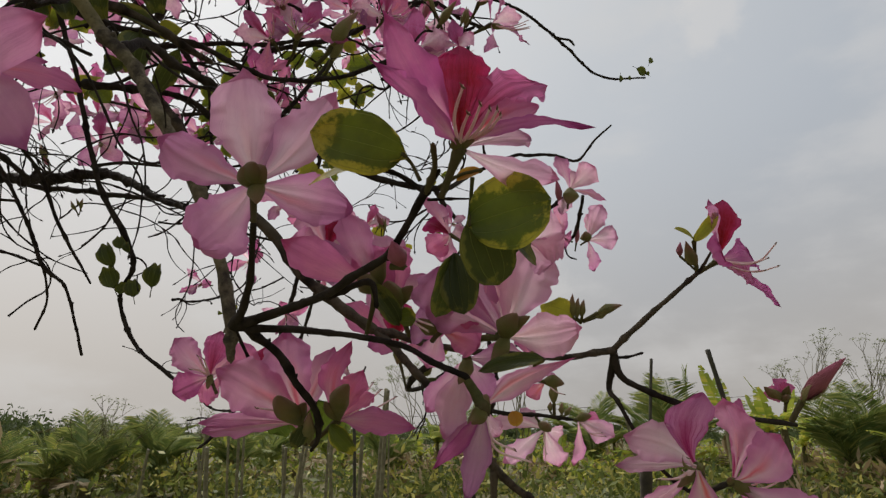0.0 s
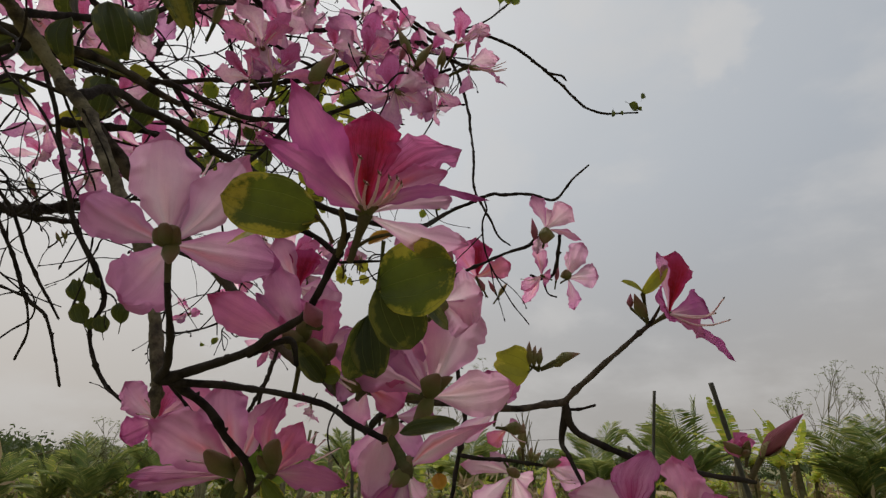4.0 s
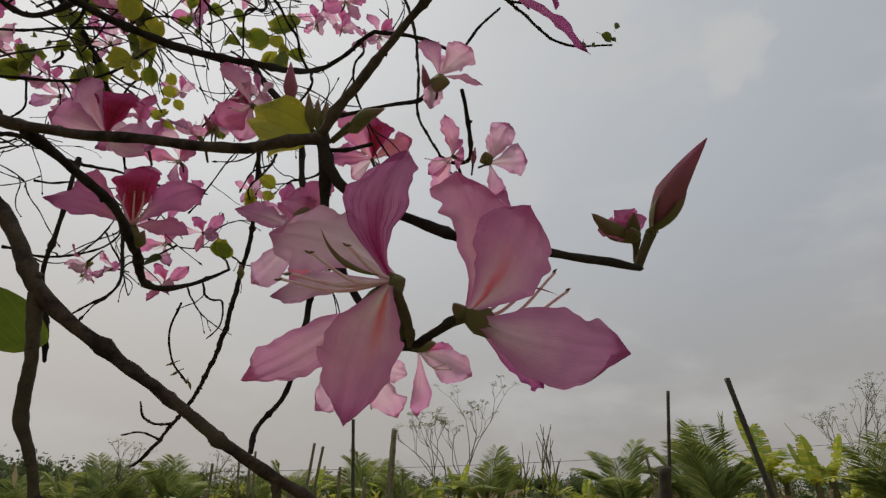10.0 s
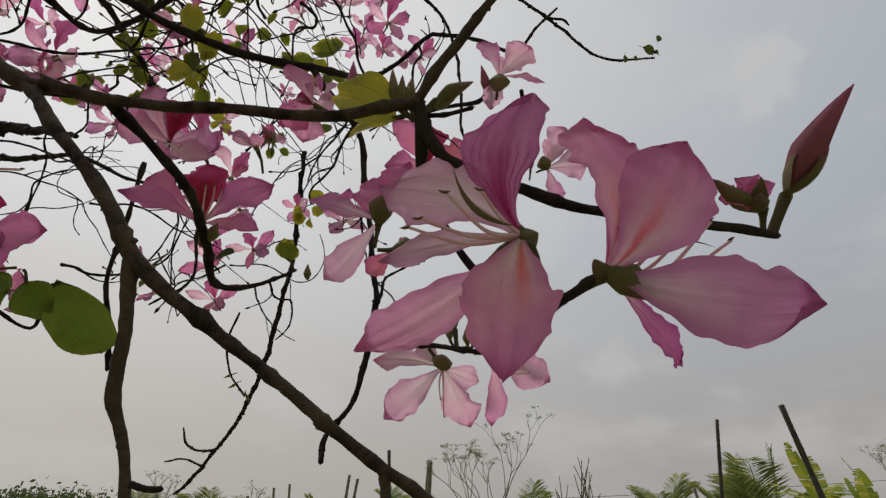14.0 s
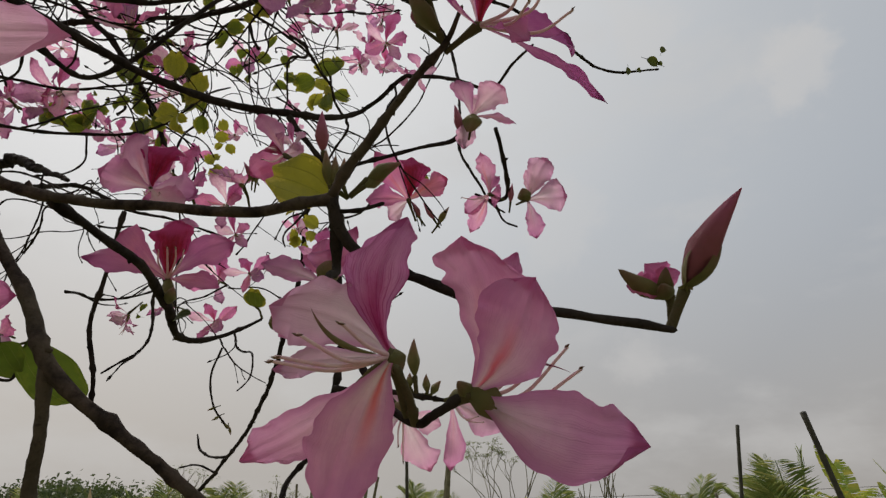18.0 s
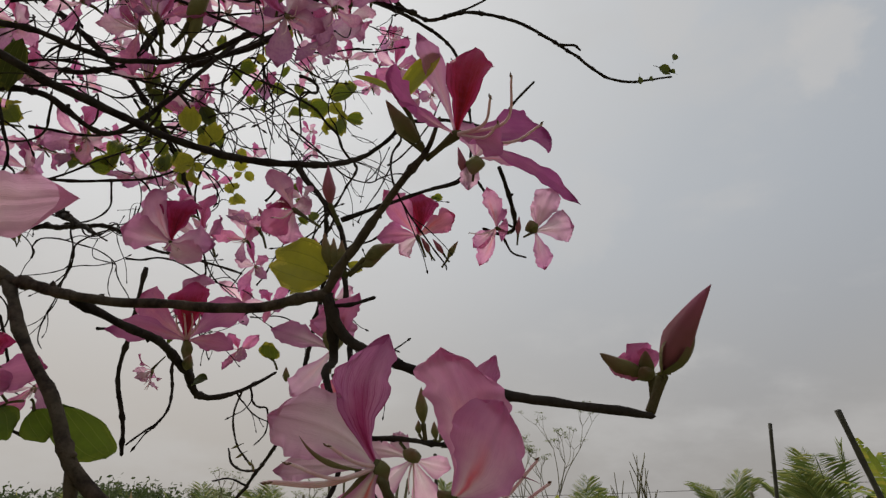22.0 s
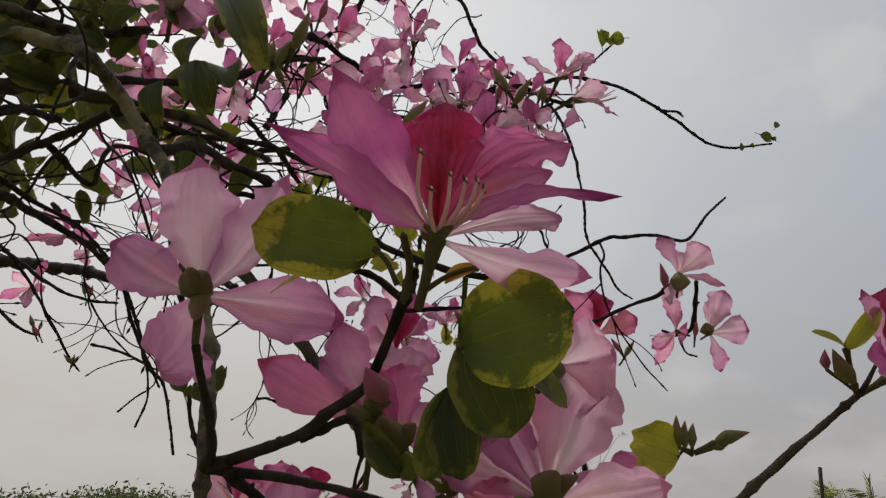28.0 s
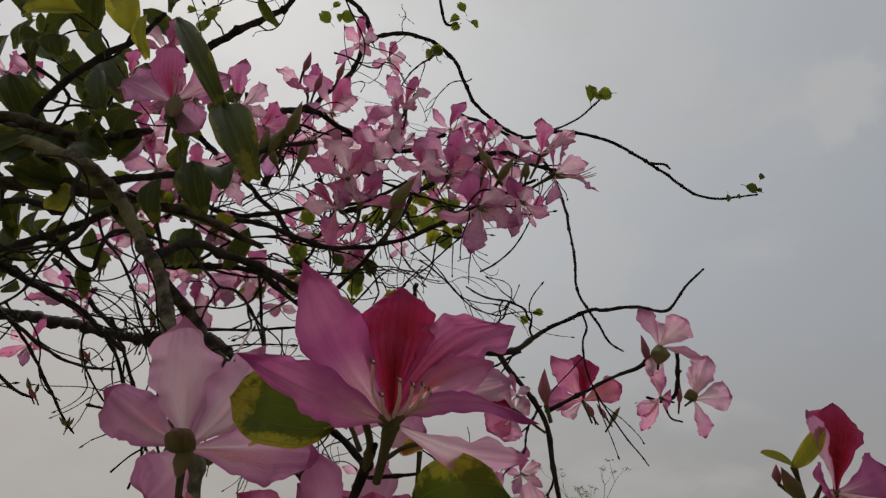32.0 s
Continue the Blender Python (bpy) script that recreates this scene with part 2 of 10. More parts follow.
    bruise = k.math("MULTIPLY", k.ramp(k.noise(150, 3, 0.6, w=r), 0.70, 0.80), k.ramp(v, 0.3, 0.9))
    col = k.mix(k.math("MULTIPLY", bruise, 0.35), col, (0.34, 0.14, 0.16))
    hs = k.t.nodes.new("ShaderNodeHueSaturation")
    k.put(k.ramp(r, 0.0, 1.0, 0.84, 1.08), hs.inputs["Value"])
    k.put(k.ramp(r, 0.0, 1.0, 0.490, 0.510), hs.inputs["Hue"])
    k.put(col, hs.inputs["Color"])
    col = k.mix(k.ramp(fine, 0.35, 0.75, 0.0, 0.10), hs.outputs[0], edge)
    h = k.math("ADD", k.math("ADD", k.math("MULTIPLY", lines, 0.14), k.math("MULTIPLY", satin, 0.22)), k.math("MULTIPLY", fine, 0.15))
    return k.finish(col, 0.55, h, 0.0011, thin, k.mix(glow, col, (1.0, 0.46, 0.62)), 0.25)


PETAL = {
    "pink": petal_material("petal_mauve_pink", (0.76, 0.35, 0.53), (0.58, 0.20, 0.42), (0.90, 0.70, 0.74), (0.42, 0.07, 0.28), 0.15, 0.80, 0.68, 0.14, 0.55),
    "blush": petal_material("petal_pink_with_coral_throat", (0.78, 0.37, 0.54), (0.60, 0.21, 0.43), (0.92, 0.74, 0.74), (0.42, 0.07, 0.28), 0.14, 0.80, 0.68, 0.14, 0.80),
    "flush": petal_material("petal_pink_with_coral_streak", (0.78, 0.36, 0.54), (0.60, 0.20, 0.44), (0.94, 0.76, 0.70), (0.48, 0.07, 0.24), 0.15, 0.75, 0.68, 0.12, 1.0),
    "mauve": petal_material("petal_dull_mauve", (0.60, 0.29, 0.46), (0.47, 0.17, 0.38), (0.78, 0.54, 0.62), (0.30, 0.06, 0.24), 0.20, 0.7, 0.62, 0.06),
    "pale": petal_material("petal_pale_pink", (0.82, 0.52, 0.63), (0.66, 0.32, 0.51), (0.93, 0.82, 0.82), (0.50, 0.16, 0.38), 0.09, 0.85, 0.70, 0.13, 0.25),
    "rose": petal_material("petal_rose", (0.72, 0.23, 0.41), (0.58, 0.15, 0.37), (0.86, 0.48, 0.56), (0.38, 0.03, 0.19), 0.35, 0.55, 0.62, 0.06, 0.5),
    "magenta": petal_material("petal_magenta", (0.67, 0.185, 0.41), (0.46, 0.070, 0.30), (0.90, 0.56, 0.62), (0.38, 0.03, 0.24), 0.30, 0.50, 0.58, 0.05),
    "coral": petal_material("petal_coral", (0.77, 0.23, 0.34), (0.64, 0.15, 0.37), (0.92, 0.58, 0.50), (0.52, 0.03, 0.12), 0.35, 0.6, 0.62, 0.06, 0.9),
    "claret": petal_material("petal_rose_with_claret_heart", (0.60, 0.11, 0.31), (0.60, 0.18, 0.42), (0.40, 0.015, 0.075), (0.22, 0.004, 0.04), 0.80, 0.75, 0.48, 0.05, 0.0, 0.35),
    "crimson": petal_material("petal_crimson_banner", (0.38, 0.006, 0.050), (0.55, 0.06, 0.24), (0.34, 0.004, 0.016), (0.13, 0.001, 0.010), 0.95, 0.95, 0.34, 0.0, 0.0, 0.7),
    "violet": petal_material("petal_violet_banner", (0.76, 0.31, 0.51), (0.62, 0.18, 0.42), (0.66, 0.08, 0.20), (0.40, 0.008, 0.11), 0.95, 0.65, 0.56, 0.04, 0.0, 0.70),
}


def leaf_material(name, green, dark, yellow, amount, vein=(0.22, 0.26, 0.06), thin=0.40):
    k = Nodes(name)
    u, v = k.uv()
    c = k.math("MULTIPLY", k.math("SUBTRACT", u, 0.5), 2.0)
    ac = k.math("ABSOLUTE", c)
    r = k.rnd()
    big = k.noise(22, 4, 0.6, w=r)
    col = k.mix(k.ramp(big, 0.3, 0.7), dark, green)
    rim = k.math("MAXIMUM", k.ramp(ac, 0.35, 1.0), k.ramp(v, 0.5, 1.0))
    patch = k.ramp(k.math("ADD", k.math("MULTIPLY", rim, 0.46), k.math("MULTIPLY", k.math("SUBTRACT", k.noise(62, 6, 0.7, w=r), 0.5), 2.0)), 0.30, 0.50)
    col = k.mix(k.math("MULTIPLY", patch, amount), col, yellow)
    mott = k.noise(130, 4, 0.7, w=r)
    col = k.mix(k.ramp(mott, 0.50, 0.68, 0.0, 0.5), col, green)
    col = k.mix(k.ramp(mott, 0.46, 0.30, 0.0, 0.45), col, dark)
    spots = k.ramp(k.noise(90, 2, 0.5, w=r), 0.70, 0.76)
    col = k.mix(k.math("MULTIPLY", spots, 0.7), col, (0.07, 0.035, 0.015))
    lines = k.ramp(k.math("ABSOLUTE", k.math("SINE", k.math("MULTIPLY", c, 7.0))), 0.14, 0.0)
    col = k.mix(k.math("MULTIPLY", lines, 0.5), col, vein)
    fine = k.noise(300, 4)
    h = k.math("ADD", k.math("MULTIPLY", lines, 0.6), k.math("MULTIPLY", fine, 0.3))
    return k.finish(col, 0.45, h, 0.0008, thin, k.mix(0.25, col, (0.28, 0.32, 0.02)), 0.35)


LEAF = {
    "green": leaf_material("leaf_green", (0.115, 0.150, 0.016), (0.045, 0.068, 0.012), (0.46, 0.40, 0.045), 0.95),
    "yellow": leaf_material("leaf_yellowing", (0.40, 0.36, 0.035), (0.24, 0.24, 0.03), (0.62, 0.50, 0.06), 0.9, (0.13, 0.15, 0.02)),
    # darker, less translucent copies of the green leaf: crown shade put into the colour
    "dark": leaf_material("leaf_green_shade_tone", (0.050, 0.066, 0.018), (0.026, 0.036, 0.011), (0.24, 0.22, 0.04), 0.5, thin=0.22),
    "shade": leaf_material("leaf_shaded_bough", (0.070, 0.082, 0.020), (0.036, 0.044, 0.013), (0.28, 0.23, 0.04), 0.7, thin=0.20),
    "fresh": leaf_material("leaf_fresh_green", (0.10, 0.165, 0.022), (0.055, 0.10, 0.016), (0.20, 0.24, 0.03), 0.3),
    "orange": leaf_material("leaf_withered_orange", (0.55, 0.24, 0.03), (0.40, 0.16, 0.03), (0.60, 0.34, 0.05), 1.0),
}


def sepal_material(name, a, b, tip):
    k = Nodes(name)
    u, v = k.uv()
    n = k.noise(60, 4, 0.6)
    col = k.mix(k.ramp(n, 0.3, 0.7), a, b)
    col = k.mix(k.ramp(v, 0.45, 1.0), col, tip)
    streak = k.noise(120, 3, 0.5, "UV", (40, 2, 1))
    col = k.mix(k.ramp(streak, 0.5, 0.75, 0, 0.4), col, (0.07, 0.06, 0.02))
    return k.finish(col, 0.55, streak, 0.0006, 0.15, None, 0.35)


SEPAL = sepal_material("sepal_olive", (0.25, 0.20, 0.07), (0.15, 0.15, 0.04), (0.26, 0.16, 0.09))
BUD_GREEN = sepal_material("bud_green", (0.27, 0.23, 0.085), (0.17, 0.17, 0.055), (0.36, 0.19, 0.13))
BUD_PINK = sepal_material("bud_pink", (0.46, 0.14, 0.20), (0.38, 0.12, 0.15), (0.56, 0.15, 0.27))


def bark_material(name, dark, light, moss, moss_amount):
    k = Nodes(name)
    a, b, c = k.noise(90, 6, 0.65), k.noise(420, 4, 0.6), k.noise(22, 3)
    col = k.mix(k.ramp(a, 0.35, 0.7), dark, light)
    col = k.mix(k.math("MULTIPLY", k.ramp(c, 0.45, 0.62), moss_amount), col, moss)
    col = k.mix(k.ramp(b, 0.55, 0.75, 0, 0.6), col, dark)
    return k.finish(col, 0.85, k.math("ADD", a, k.math("MULTIPLY", b, 0.5)), 0.0022, spec=0.1)


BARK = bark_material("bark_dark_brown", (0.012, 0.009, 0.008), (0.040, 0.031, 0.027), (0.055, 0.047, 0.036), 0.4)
LIMB = bark_material("bark_lichen_grey", (0.042, 0.034, 0.026), (0.19, 0.158, 0.105), (0.23, 0.20, 0.10), 0.6)
BROWN = bark_material("bark_weathered_brown", (0.019, 0.014, 0.012), (0.098, 0.073, 0.056), (0.105, 0.088, 0.058), 0.5)
STEM = bark_material("green_stalk", (0.07, 0.075, 0.03), (0.13, 0.13, 0.055), (0.08, 0.05, 0.035), 0.6)


def plain(name, a, b, scale=80, rough=0.5, thin=0.0):
    k = Nodes(name)
    n = k.noise(scale, 4, 0.6)
    return k.finish(k.mix(k.ramp(n, 0.3, 0.7), a, b), rough, n, 0.0005, thin)


STAMEN = plain("stamen_filament", (0.90, 0.72, 0.70), (0.84, 0.55, 0.58), 200, 0.5, 0.3)
ANTHER = plain("anther", (0.12, 0.06, 0.05), (0.20, 0.12, 0.06), 400, 0.8)
PISTIL = plain("pistil_green", (0.30, 0.27, 0.10), (0.36, 0.20, 0.16), 200, 0.5, 0.1)

# ---- mesh writers ----
PLACE = {}


def link_mesh(name, verts, faces, material, parent=None, label="", uvs=None, smooth=True, at=None):
    """One mesh object whose origin is at its first vertex or at `at`, set under parent."""
    verts = np.asarray(verts, float)
    org = np.asarray(at if at is not None else verts[0], float)
    me = bpy.data.meshes.new(name)
    me.from_pydata((verts - org).tolist(), [], faces)
    me.materials.append(material)
    if smooth:
        me.polygons.foreach_set("use_smooth", [True] * len(me.polygons))
    if uvs is not None:
        lay = me.uv_layers.new(name="uv")
        idx = np.empty(len(me.loops), int)
        me.loops.foreach_get("vertex_index", idx)
        lay.data.foreach_set("uv", np.asarray(uvs, float)[idx].ravel())
    ob = new(name, me)
    PLACE[ob.name] = org
    if parent is not None:
        ob.parent = parent
        ob.location = org - PLACE[parent.name]
    else:
        ob.location = org
    if label:
        ob["label"] = label
    return ob


def spline(pts, step=6):
    """Catmull-Rom through rows of numbers."""
    p = np.asarray(pts, float)
    if len(p) == 2:
        return p[0] + (p[1] - p[0]) * np.linspace(0, 1, step + 1)[:, None]
    q = np.vstack([2 * p[0] - p[1], p, 2 * p[-1] - p[-2]])
    out = []
    for i in range(1, len(q) - 2):
        a, b, c, d = q[i - 1:i + 3]
        for s in np.linspace(0, 1, step, endpoint=False):
            out.append(0.5 * (2 * b + (c - a) * s + (2 * a - 5 * b + 4 * c - d) * s * s + (3 * b - a - 3 * c + d) * s ** 3))
    out.append(p[-1])
    return np.array(out)


def unit(v):
    v = np.asarray(v, float)
    return v / max(np.linalg.norm(v), 1e-9)


def tube(pts, radii, sides=7, rough=0.0, rng=None, tip=True):
    """Verts and faces of a tube swept along pts."""
    pts, radii = np.asarray(pts, float), np.asarray(radii, float)
    n = len(pts)
    tan = np.gradient(pts, axis=0)
    tan /= np.maximum(np.linalg.norm(tan, axis=1), 1e-9)[:, None]
    ref = unit(np.cross(tan[0], (0.31, 0.52, 0.79)))
    ang = np.arange(sides) * 2 * math.pi / sides
    verts = []
    for i in range(n):
        ref = unit(ref - tan[i] * np.dot(ref, tan[i]))
        side = np.cross(tan[i], ref)
        r = np.full(sides, radii[i])
        if rough and rng is not None:
            r = r * (1 + rough * rng.uniform(-1, 1, sides))
        verts.append(pts[i] + np.outer(np.cos(ang) * r, ref) + np.outer(np.sin(ang) * r, side))
    verts = np.vstack(verts)
    faces = [(i * sides + j, i * sides + (j + 1) % sides, (i + 1) * sides + (j + 1) % sides, (i + 1) * sides + j) for i in range(n - 1) for j in range(sides)]
    end = pts[-1] + tan[-1] * radii[-1] * (1.2 if tip else 0.3)
    verts = np.vstack([verts, pts[0] - tan[0] * radii[0] * 0.3, end])
    k = n * sides
    faces += [(j, k, (j + 1) % sides) for j in range(sides)] + [((n - 1) * sides + (j + 1) % sides, k + 1, (n - 1) * sides + j) for j in range(sides)]
    return verts, faces


def joined(pieces):
    vs, fs, k = [], [], 0
    for v, f in pieces:
        vs.append(v)
        fs += [tuple(i + k for i in q) for q in f]
        k += len(v)
    return np.vstack(vs), fs


TREE_FOOT = np.array((-1.55, 0.95, 0.0))
tree = new("orchid_tree")
tree.location = TREE_FOOT
PLACE[tree.name] = TREE_FOOT
tagged(tree, "flowering orchid tree with pink blossoms and crooked dark bare branches", "tree")
BRANCHES = []


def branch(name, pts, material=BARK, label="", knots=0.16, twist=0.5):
    """A tapering, slightly crooked branch with swollen knots; rows of x, y, z, radius."""
    rng = np.random.default_rng(abs(hash_of(pts)) % 99991)
    s = spline(pts, max(7, int(sum(np.linalg.norm(np.diff(np.array(pts)[:, :3], axis=0), axis=1)) / 0.004 / len(pts))))
    xyz, r = s[:, :3].copy(), np.maximum(s[:, 3], 0.0004)
    gaps = np.linalg.norm(np.diff(xyz, axis=0), axis=1)
    run = np.concatenate([[0], np.cumsum(gaps)])
    wob = np.array([[noise.noise(Vector((d * 28 + k * 9.1, k * 3.7, len(pts)))) for k in range(3)] for d in run])
    fade = np.minimum(1, np.minimum(run, run[-1] - run) / 0.02)[:, None]
    xyz += wob * r[:, None] * twist * fade
    bump = np.array([noise.noise(Vector((d * 75, 4.2, len(pts) * 1.7))) for d in run])
    r = r * (1 + knots * np.maximum(bump, -0.3) * 1.6)
    thick, swell = r.copy(), np.zeros(len(r))
    at = rng.uniform(0.005, 0.02)
    while at < run[-1]:                        # swollen nodes, where the branch also kinks a little
        here = float(np.interp(at, run, thick))
        k = np.exp(-((run - at) / max(0.0016, here * 0.9)) ** 2)
        swell = np.maximum(swell, rng.uniform(0.15, 0.5) * k)
        xyz += unit(rng.normal(size=3)) * (np.exp(-np.abs(run - at) / 0.012) * here * 0.5)[:, None] * fade
        at += rng.uniform(0.014, 0.034) + here * 5
    r = r * (1 + swell)
    v, f = tube(xyz, r, 9 if r.max() > 0.003 else 6, 0.10, rng)
    pieces = [(v, f)]
    for i in range(3, len(xyz) - 2):           # bud scars
        if rng.random() < 0.07 and r[i] > 0.0012:
            d = unit(rng.normal(size=3))
            pieces.append(tube([xyz[i], xyz[i] + d * r[i] * 1.25, xyz[i] + d * r[i] * 1.6], [r[i] * 0.7, r[i] * 0.5, r[i] * 0.2], 5))
    v, f = joined(pieces)
    ob = link_mesh(name, v, f, material, tree, label)
    BRANCHES.append((xyz, r))
    return ob


def hash_of(pts):
    return int(sum((i + 1) * 1000 * float(sum(p)) for i, p in enumerate(pts)))


def petal_mesh(c, tip, width, normal, bend=0.12, seed=0, ruffle=1.0, cup=0.25, claw=0.16, nu=12, nv=8, notch=0.0, curl=0.0, wide_at=0.58, sway=0.0, point=2.4, crisp=1.0):
    """A clawed, ruffled petal from c to tip; normal is the way its upper face looks, sway bows it sideways, point rounds or sharpens its end."""
    c, tip = np.asarray(c, float), np.asarray(tip, float)
    L = np.linalg.norm(tip - c)
    a = (tip - c) / L
    n = np.asarray(normal, float)
    n = unit(n - a * np.dot(n, a))
    s = np.cross(a, n)
    rng = np.random.default_rng(seed)
    ph = rng.uniform(0, 6.28, 12)
    skew = rng.uniform(-0.05, 0.05)
    roll = rng.uniform(-0.25, 0.25)
    t = 1 - (1 - np.linspace(0, 1, nu + 1)) ** 1.6
    q = np.linspace(-1, 1, nv + 1)
    T, Q = np.meshgrid(t, q, indexing="ij")
    x = np.clip((T - 0.03) / (wide_at - 0.03), 0, 1)
    W = claw + (1 - claw) * x * x * (3 - 2 * x)
    past = np.clip((T - wide_at) / (1 - wide_at), 0, 1)
    W = W * np.clip(1 - past ** max(point, 1.3), 0, 1) ** (0.85 if point < 1.3 else 0.5)
    sg, aq = np.sign(Q), np.abs(Q)
    grow = np.minimum(T * 1.7, 1)
    # uneven outline: broad lobes, then small crinkles, different on each side
    edge = 1 + ruffle * grow * (0.07 * np.sin(6.5 * T + ph[0] + 2.3 * sg) + 0.05 * np.sin(15 * T + ph[1] + 1.7 * sg) + crisp * (0.035 * np.sin(29 * T + ph[2] * sg + ph[3]) + 0.022 * np.sin(53 * T + ph[4] * sg)))
    edge -= ruffle * 0.12 * np.exp(-((T - 0.55 - 0.25 * np.sin(ph[5] + sg)) / 0.045) ** 2)
    lat = Q * W * width / 2 * edge + (skew * np.sin(3 * T) + sway * 4 * T * (1 - T) * (1 - 0.25 * T)) * L
    along = T * L * (1 - notch * np.exp(-(Q / 0.3) ** 2) * T ** 6)
    along = along + ruffle * L * T ** 4 * (1 - past ** 3) * (0.030 * np.sin(4.5 * Q + ph[6]) + 0.020 * np.sin(11 * Q + ph[7]) + crisp * 0.012 * np.sin(23 * Q + ph[8]))
    along = along - L * 0.10 * aq ** 2 * past
    along = np.maximum.accumulate(along, axis=0)
    h = bend * L * 4 * T * (1 - T) - curl * L * np.clip(T - 0.55, 0, 1) ** 2 * 2.5
    h = h + cup * Q * Q * W * width / 2 * (1 - 0.7 * T) + roll * Q * W * width / 2 * T
    # frill towards the rim, shallow flutes over the blade, groove of the midrib
    rim = aq ** 2.6 * grow * np.minimum(1, 1.4 * W)
    h = h + ruffle * width * rim * (0.10 * np.sin(9 * T + ph[3] + 3 * sg) + 0.06 * np.sin(21 * T + ph[4] * sg) + crisp * 0.030 * np.sin(43 * T + ph[9] + sg))
    h = h + ruffle * width * T ** 3 * W * (0.05 * np.sin(5 * Q + ph[5]) + 0.028 * np.sin(12 * Q + ph[10]) + crisp * 0.014 * np.sin(25 * Q + ph[11]))
    h = h - 0.045 * width * np.exp(-(Q / 0.10) ** 2) * np.minimum(T * 4, 1) * (1 - 0.6 * T)
    h = h + 0.016 * width * np.sin(9 * Q + ph[1]) * np.minimum(T * 3, 1) * W * (1 - T * 0.5) + 0.07 * ruffle * width * Q * np.sin(4.2 * T + ph[2]) * T * W
    V = c + along[..., None] * a + lat[..., None] * s + h[..., None] * n
    U = np.stack([(Q + 1) / 2, T], -1).reshape(-1, 2)
    F = [(i * (nv + 1) + j, i * (nv + 1) + j + 1, (i + 1) * (nv + 1) + j + 1, (i + 1) * (nv + 1) + j) for i in range(nu) for j in range(nv)]
    return V.reshape(-1, 3), F, U


def spindle(base, tip, radius, bow=0.0, sides=9, rings=9, fat=0.42, flat=1.0, blunt=0.8):
    """A closed bud or sepal pod."""
    base, tip = np.asarray(base, float), np.asarray(tip, float)
    L = np.linalg.norm(tip - base)
    a = (tip - base) / L
    ref = unit(np.cross(a, (0.2, 0.9, 0.37)))
    side = np.cross(a, ref)
    V, U = [], []
    for i in range(rings + 1):
        t = i / rings
        w = (t / fat) ** 0.55 if t < fat else (1 - (t - fat) / (1 - fat)) ** blunt
        w = max(w, 0.12 if i == 0 else 0.03) * radius
        mid = base + a * t * L + ref * bow * L * 4 * t * (1 - t)
        for j in range(sides + 1):
            g = j * 2 * math.pi / sides
            ridge = 1 + 0.05 * math.cos(5 * g)
            V.append(mid + (math.cos(g) * ref + math.sin(g) * side * flat) * w * ridge)
            U.append((j / sides, t))
    m = sides + 1
    F = [(i * m + j, i * m + j + 1, (i + 1) * m + j + 1, (i + 1) * m + j) for i in range(rings) for j in range(sides)]
    return np.array(V), F, U


def stamen_mesh(c, tip, bow, r=0.00075):
    c, tip = np.asarray(c, float), np.asarray(tip, float)
    mid = (c + tip) / 2 + np.asarray(bow, float)
    s = spline([c, mid, tip], 7)
    return tube(s, np.linspace(r * 1.25, r * 0.7, len(s)), 6)


def flower(c, stem, petals, stamens=(), sepals=(), label="", stalk=0.0016, seed=1, name="flower"):
    """A blossom: stalk, sepals, petals (tip, width, face, bend, kind, shape) and stamens (tip, bow)."""
    c, stem = np.asarray(c, float), np.asarray(stem, float)
    s = spline([(*stem, stalk * 0.85), (*(stem * 0.45 + c * 0.55), stalk), (*c, stalk * 1.7)], 6)
    v, f = tube(s[:, :3], s[:, 3], 8, 0.06, np.random.default_rng(seed))
    fl = link_mesh(name, v, f, STEM, tree, label, at=c)
    for i, (tip, w, face, bend, kind, *more) in enumerate(petals):
        rng = np.random.default_rng(seed * 31 + i)
        shape = more[0] if more else {}
        wide = shape.get("wide", 0.72 if kind in ("violet", "crimson") else rng.uniform(0.58, 0.70))
        near = 1 if more else 0
        v, f, u = petal_mesh(c, tip, w, face, bend, seed * 31 + i, rng.uniform(0.75, 1.1), rng.uniform(0.05, 0.35), shape.get("claw", 0.12), 26 + 18 * near, 16 + 12 * near, rng.choice([0.0, 0.05]), rng.uniform(-0.05, 0.14) * (0.3 if near else 1.0), wide,
                             shape.get("sway", 0.0), shape.get("point", rng.uniform(1.8, 3.0)), shape.get("crisp", 1.0))
        link_mesh("petal", v, f, PETAL[kind], fl, uvs=u, at=c)
    for tip, bow in stamens:
        v, f = stamen_mesh(c, tip, bow)
        st = link_mesh("stamen", v, f, STAMEN, fl, at=c)
        d = unit(np.asarray(tip) - c)
        q = unit(np.cross(d, (0.3, 0.1, 0.9)) * 0.8 + d * 0.6)
        v, f, u = spindle(np.asarray(tip) - q * 0.0019, np.asarray(tip) + q * 0.0020, 0.0006, 0.1, 6, 5, 0.5)
        link_mesh("anther", v, f, ANTHER, fl, at=c)
    for tip, w, face in sepals:
        v, f, u = spindle(c - unit(np.asarray(tip) - c) * 0.003, tip, w * 0.5, 0.06, 12, 12, 0.48, 0.7, 0.6)
        link_mesh("sepal", v, f, SEPAL, fl, "olive green boat-shaped sepal", uvs=u, at=c)
    return fl


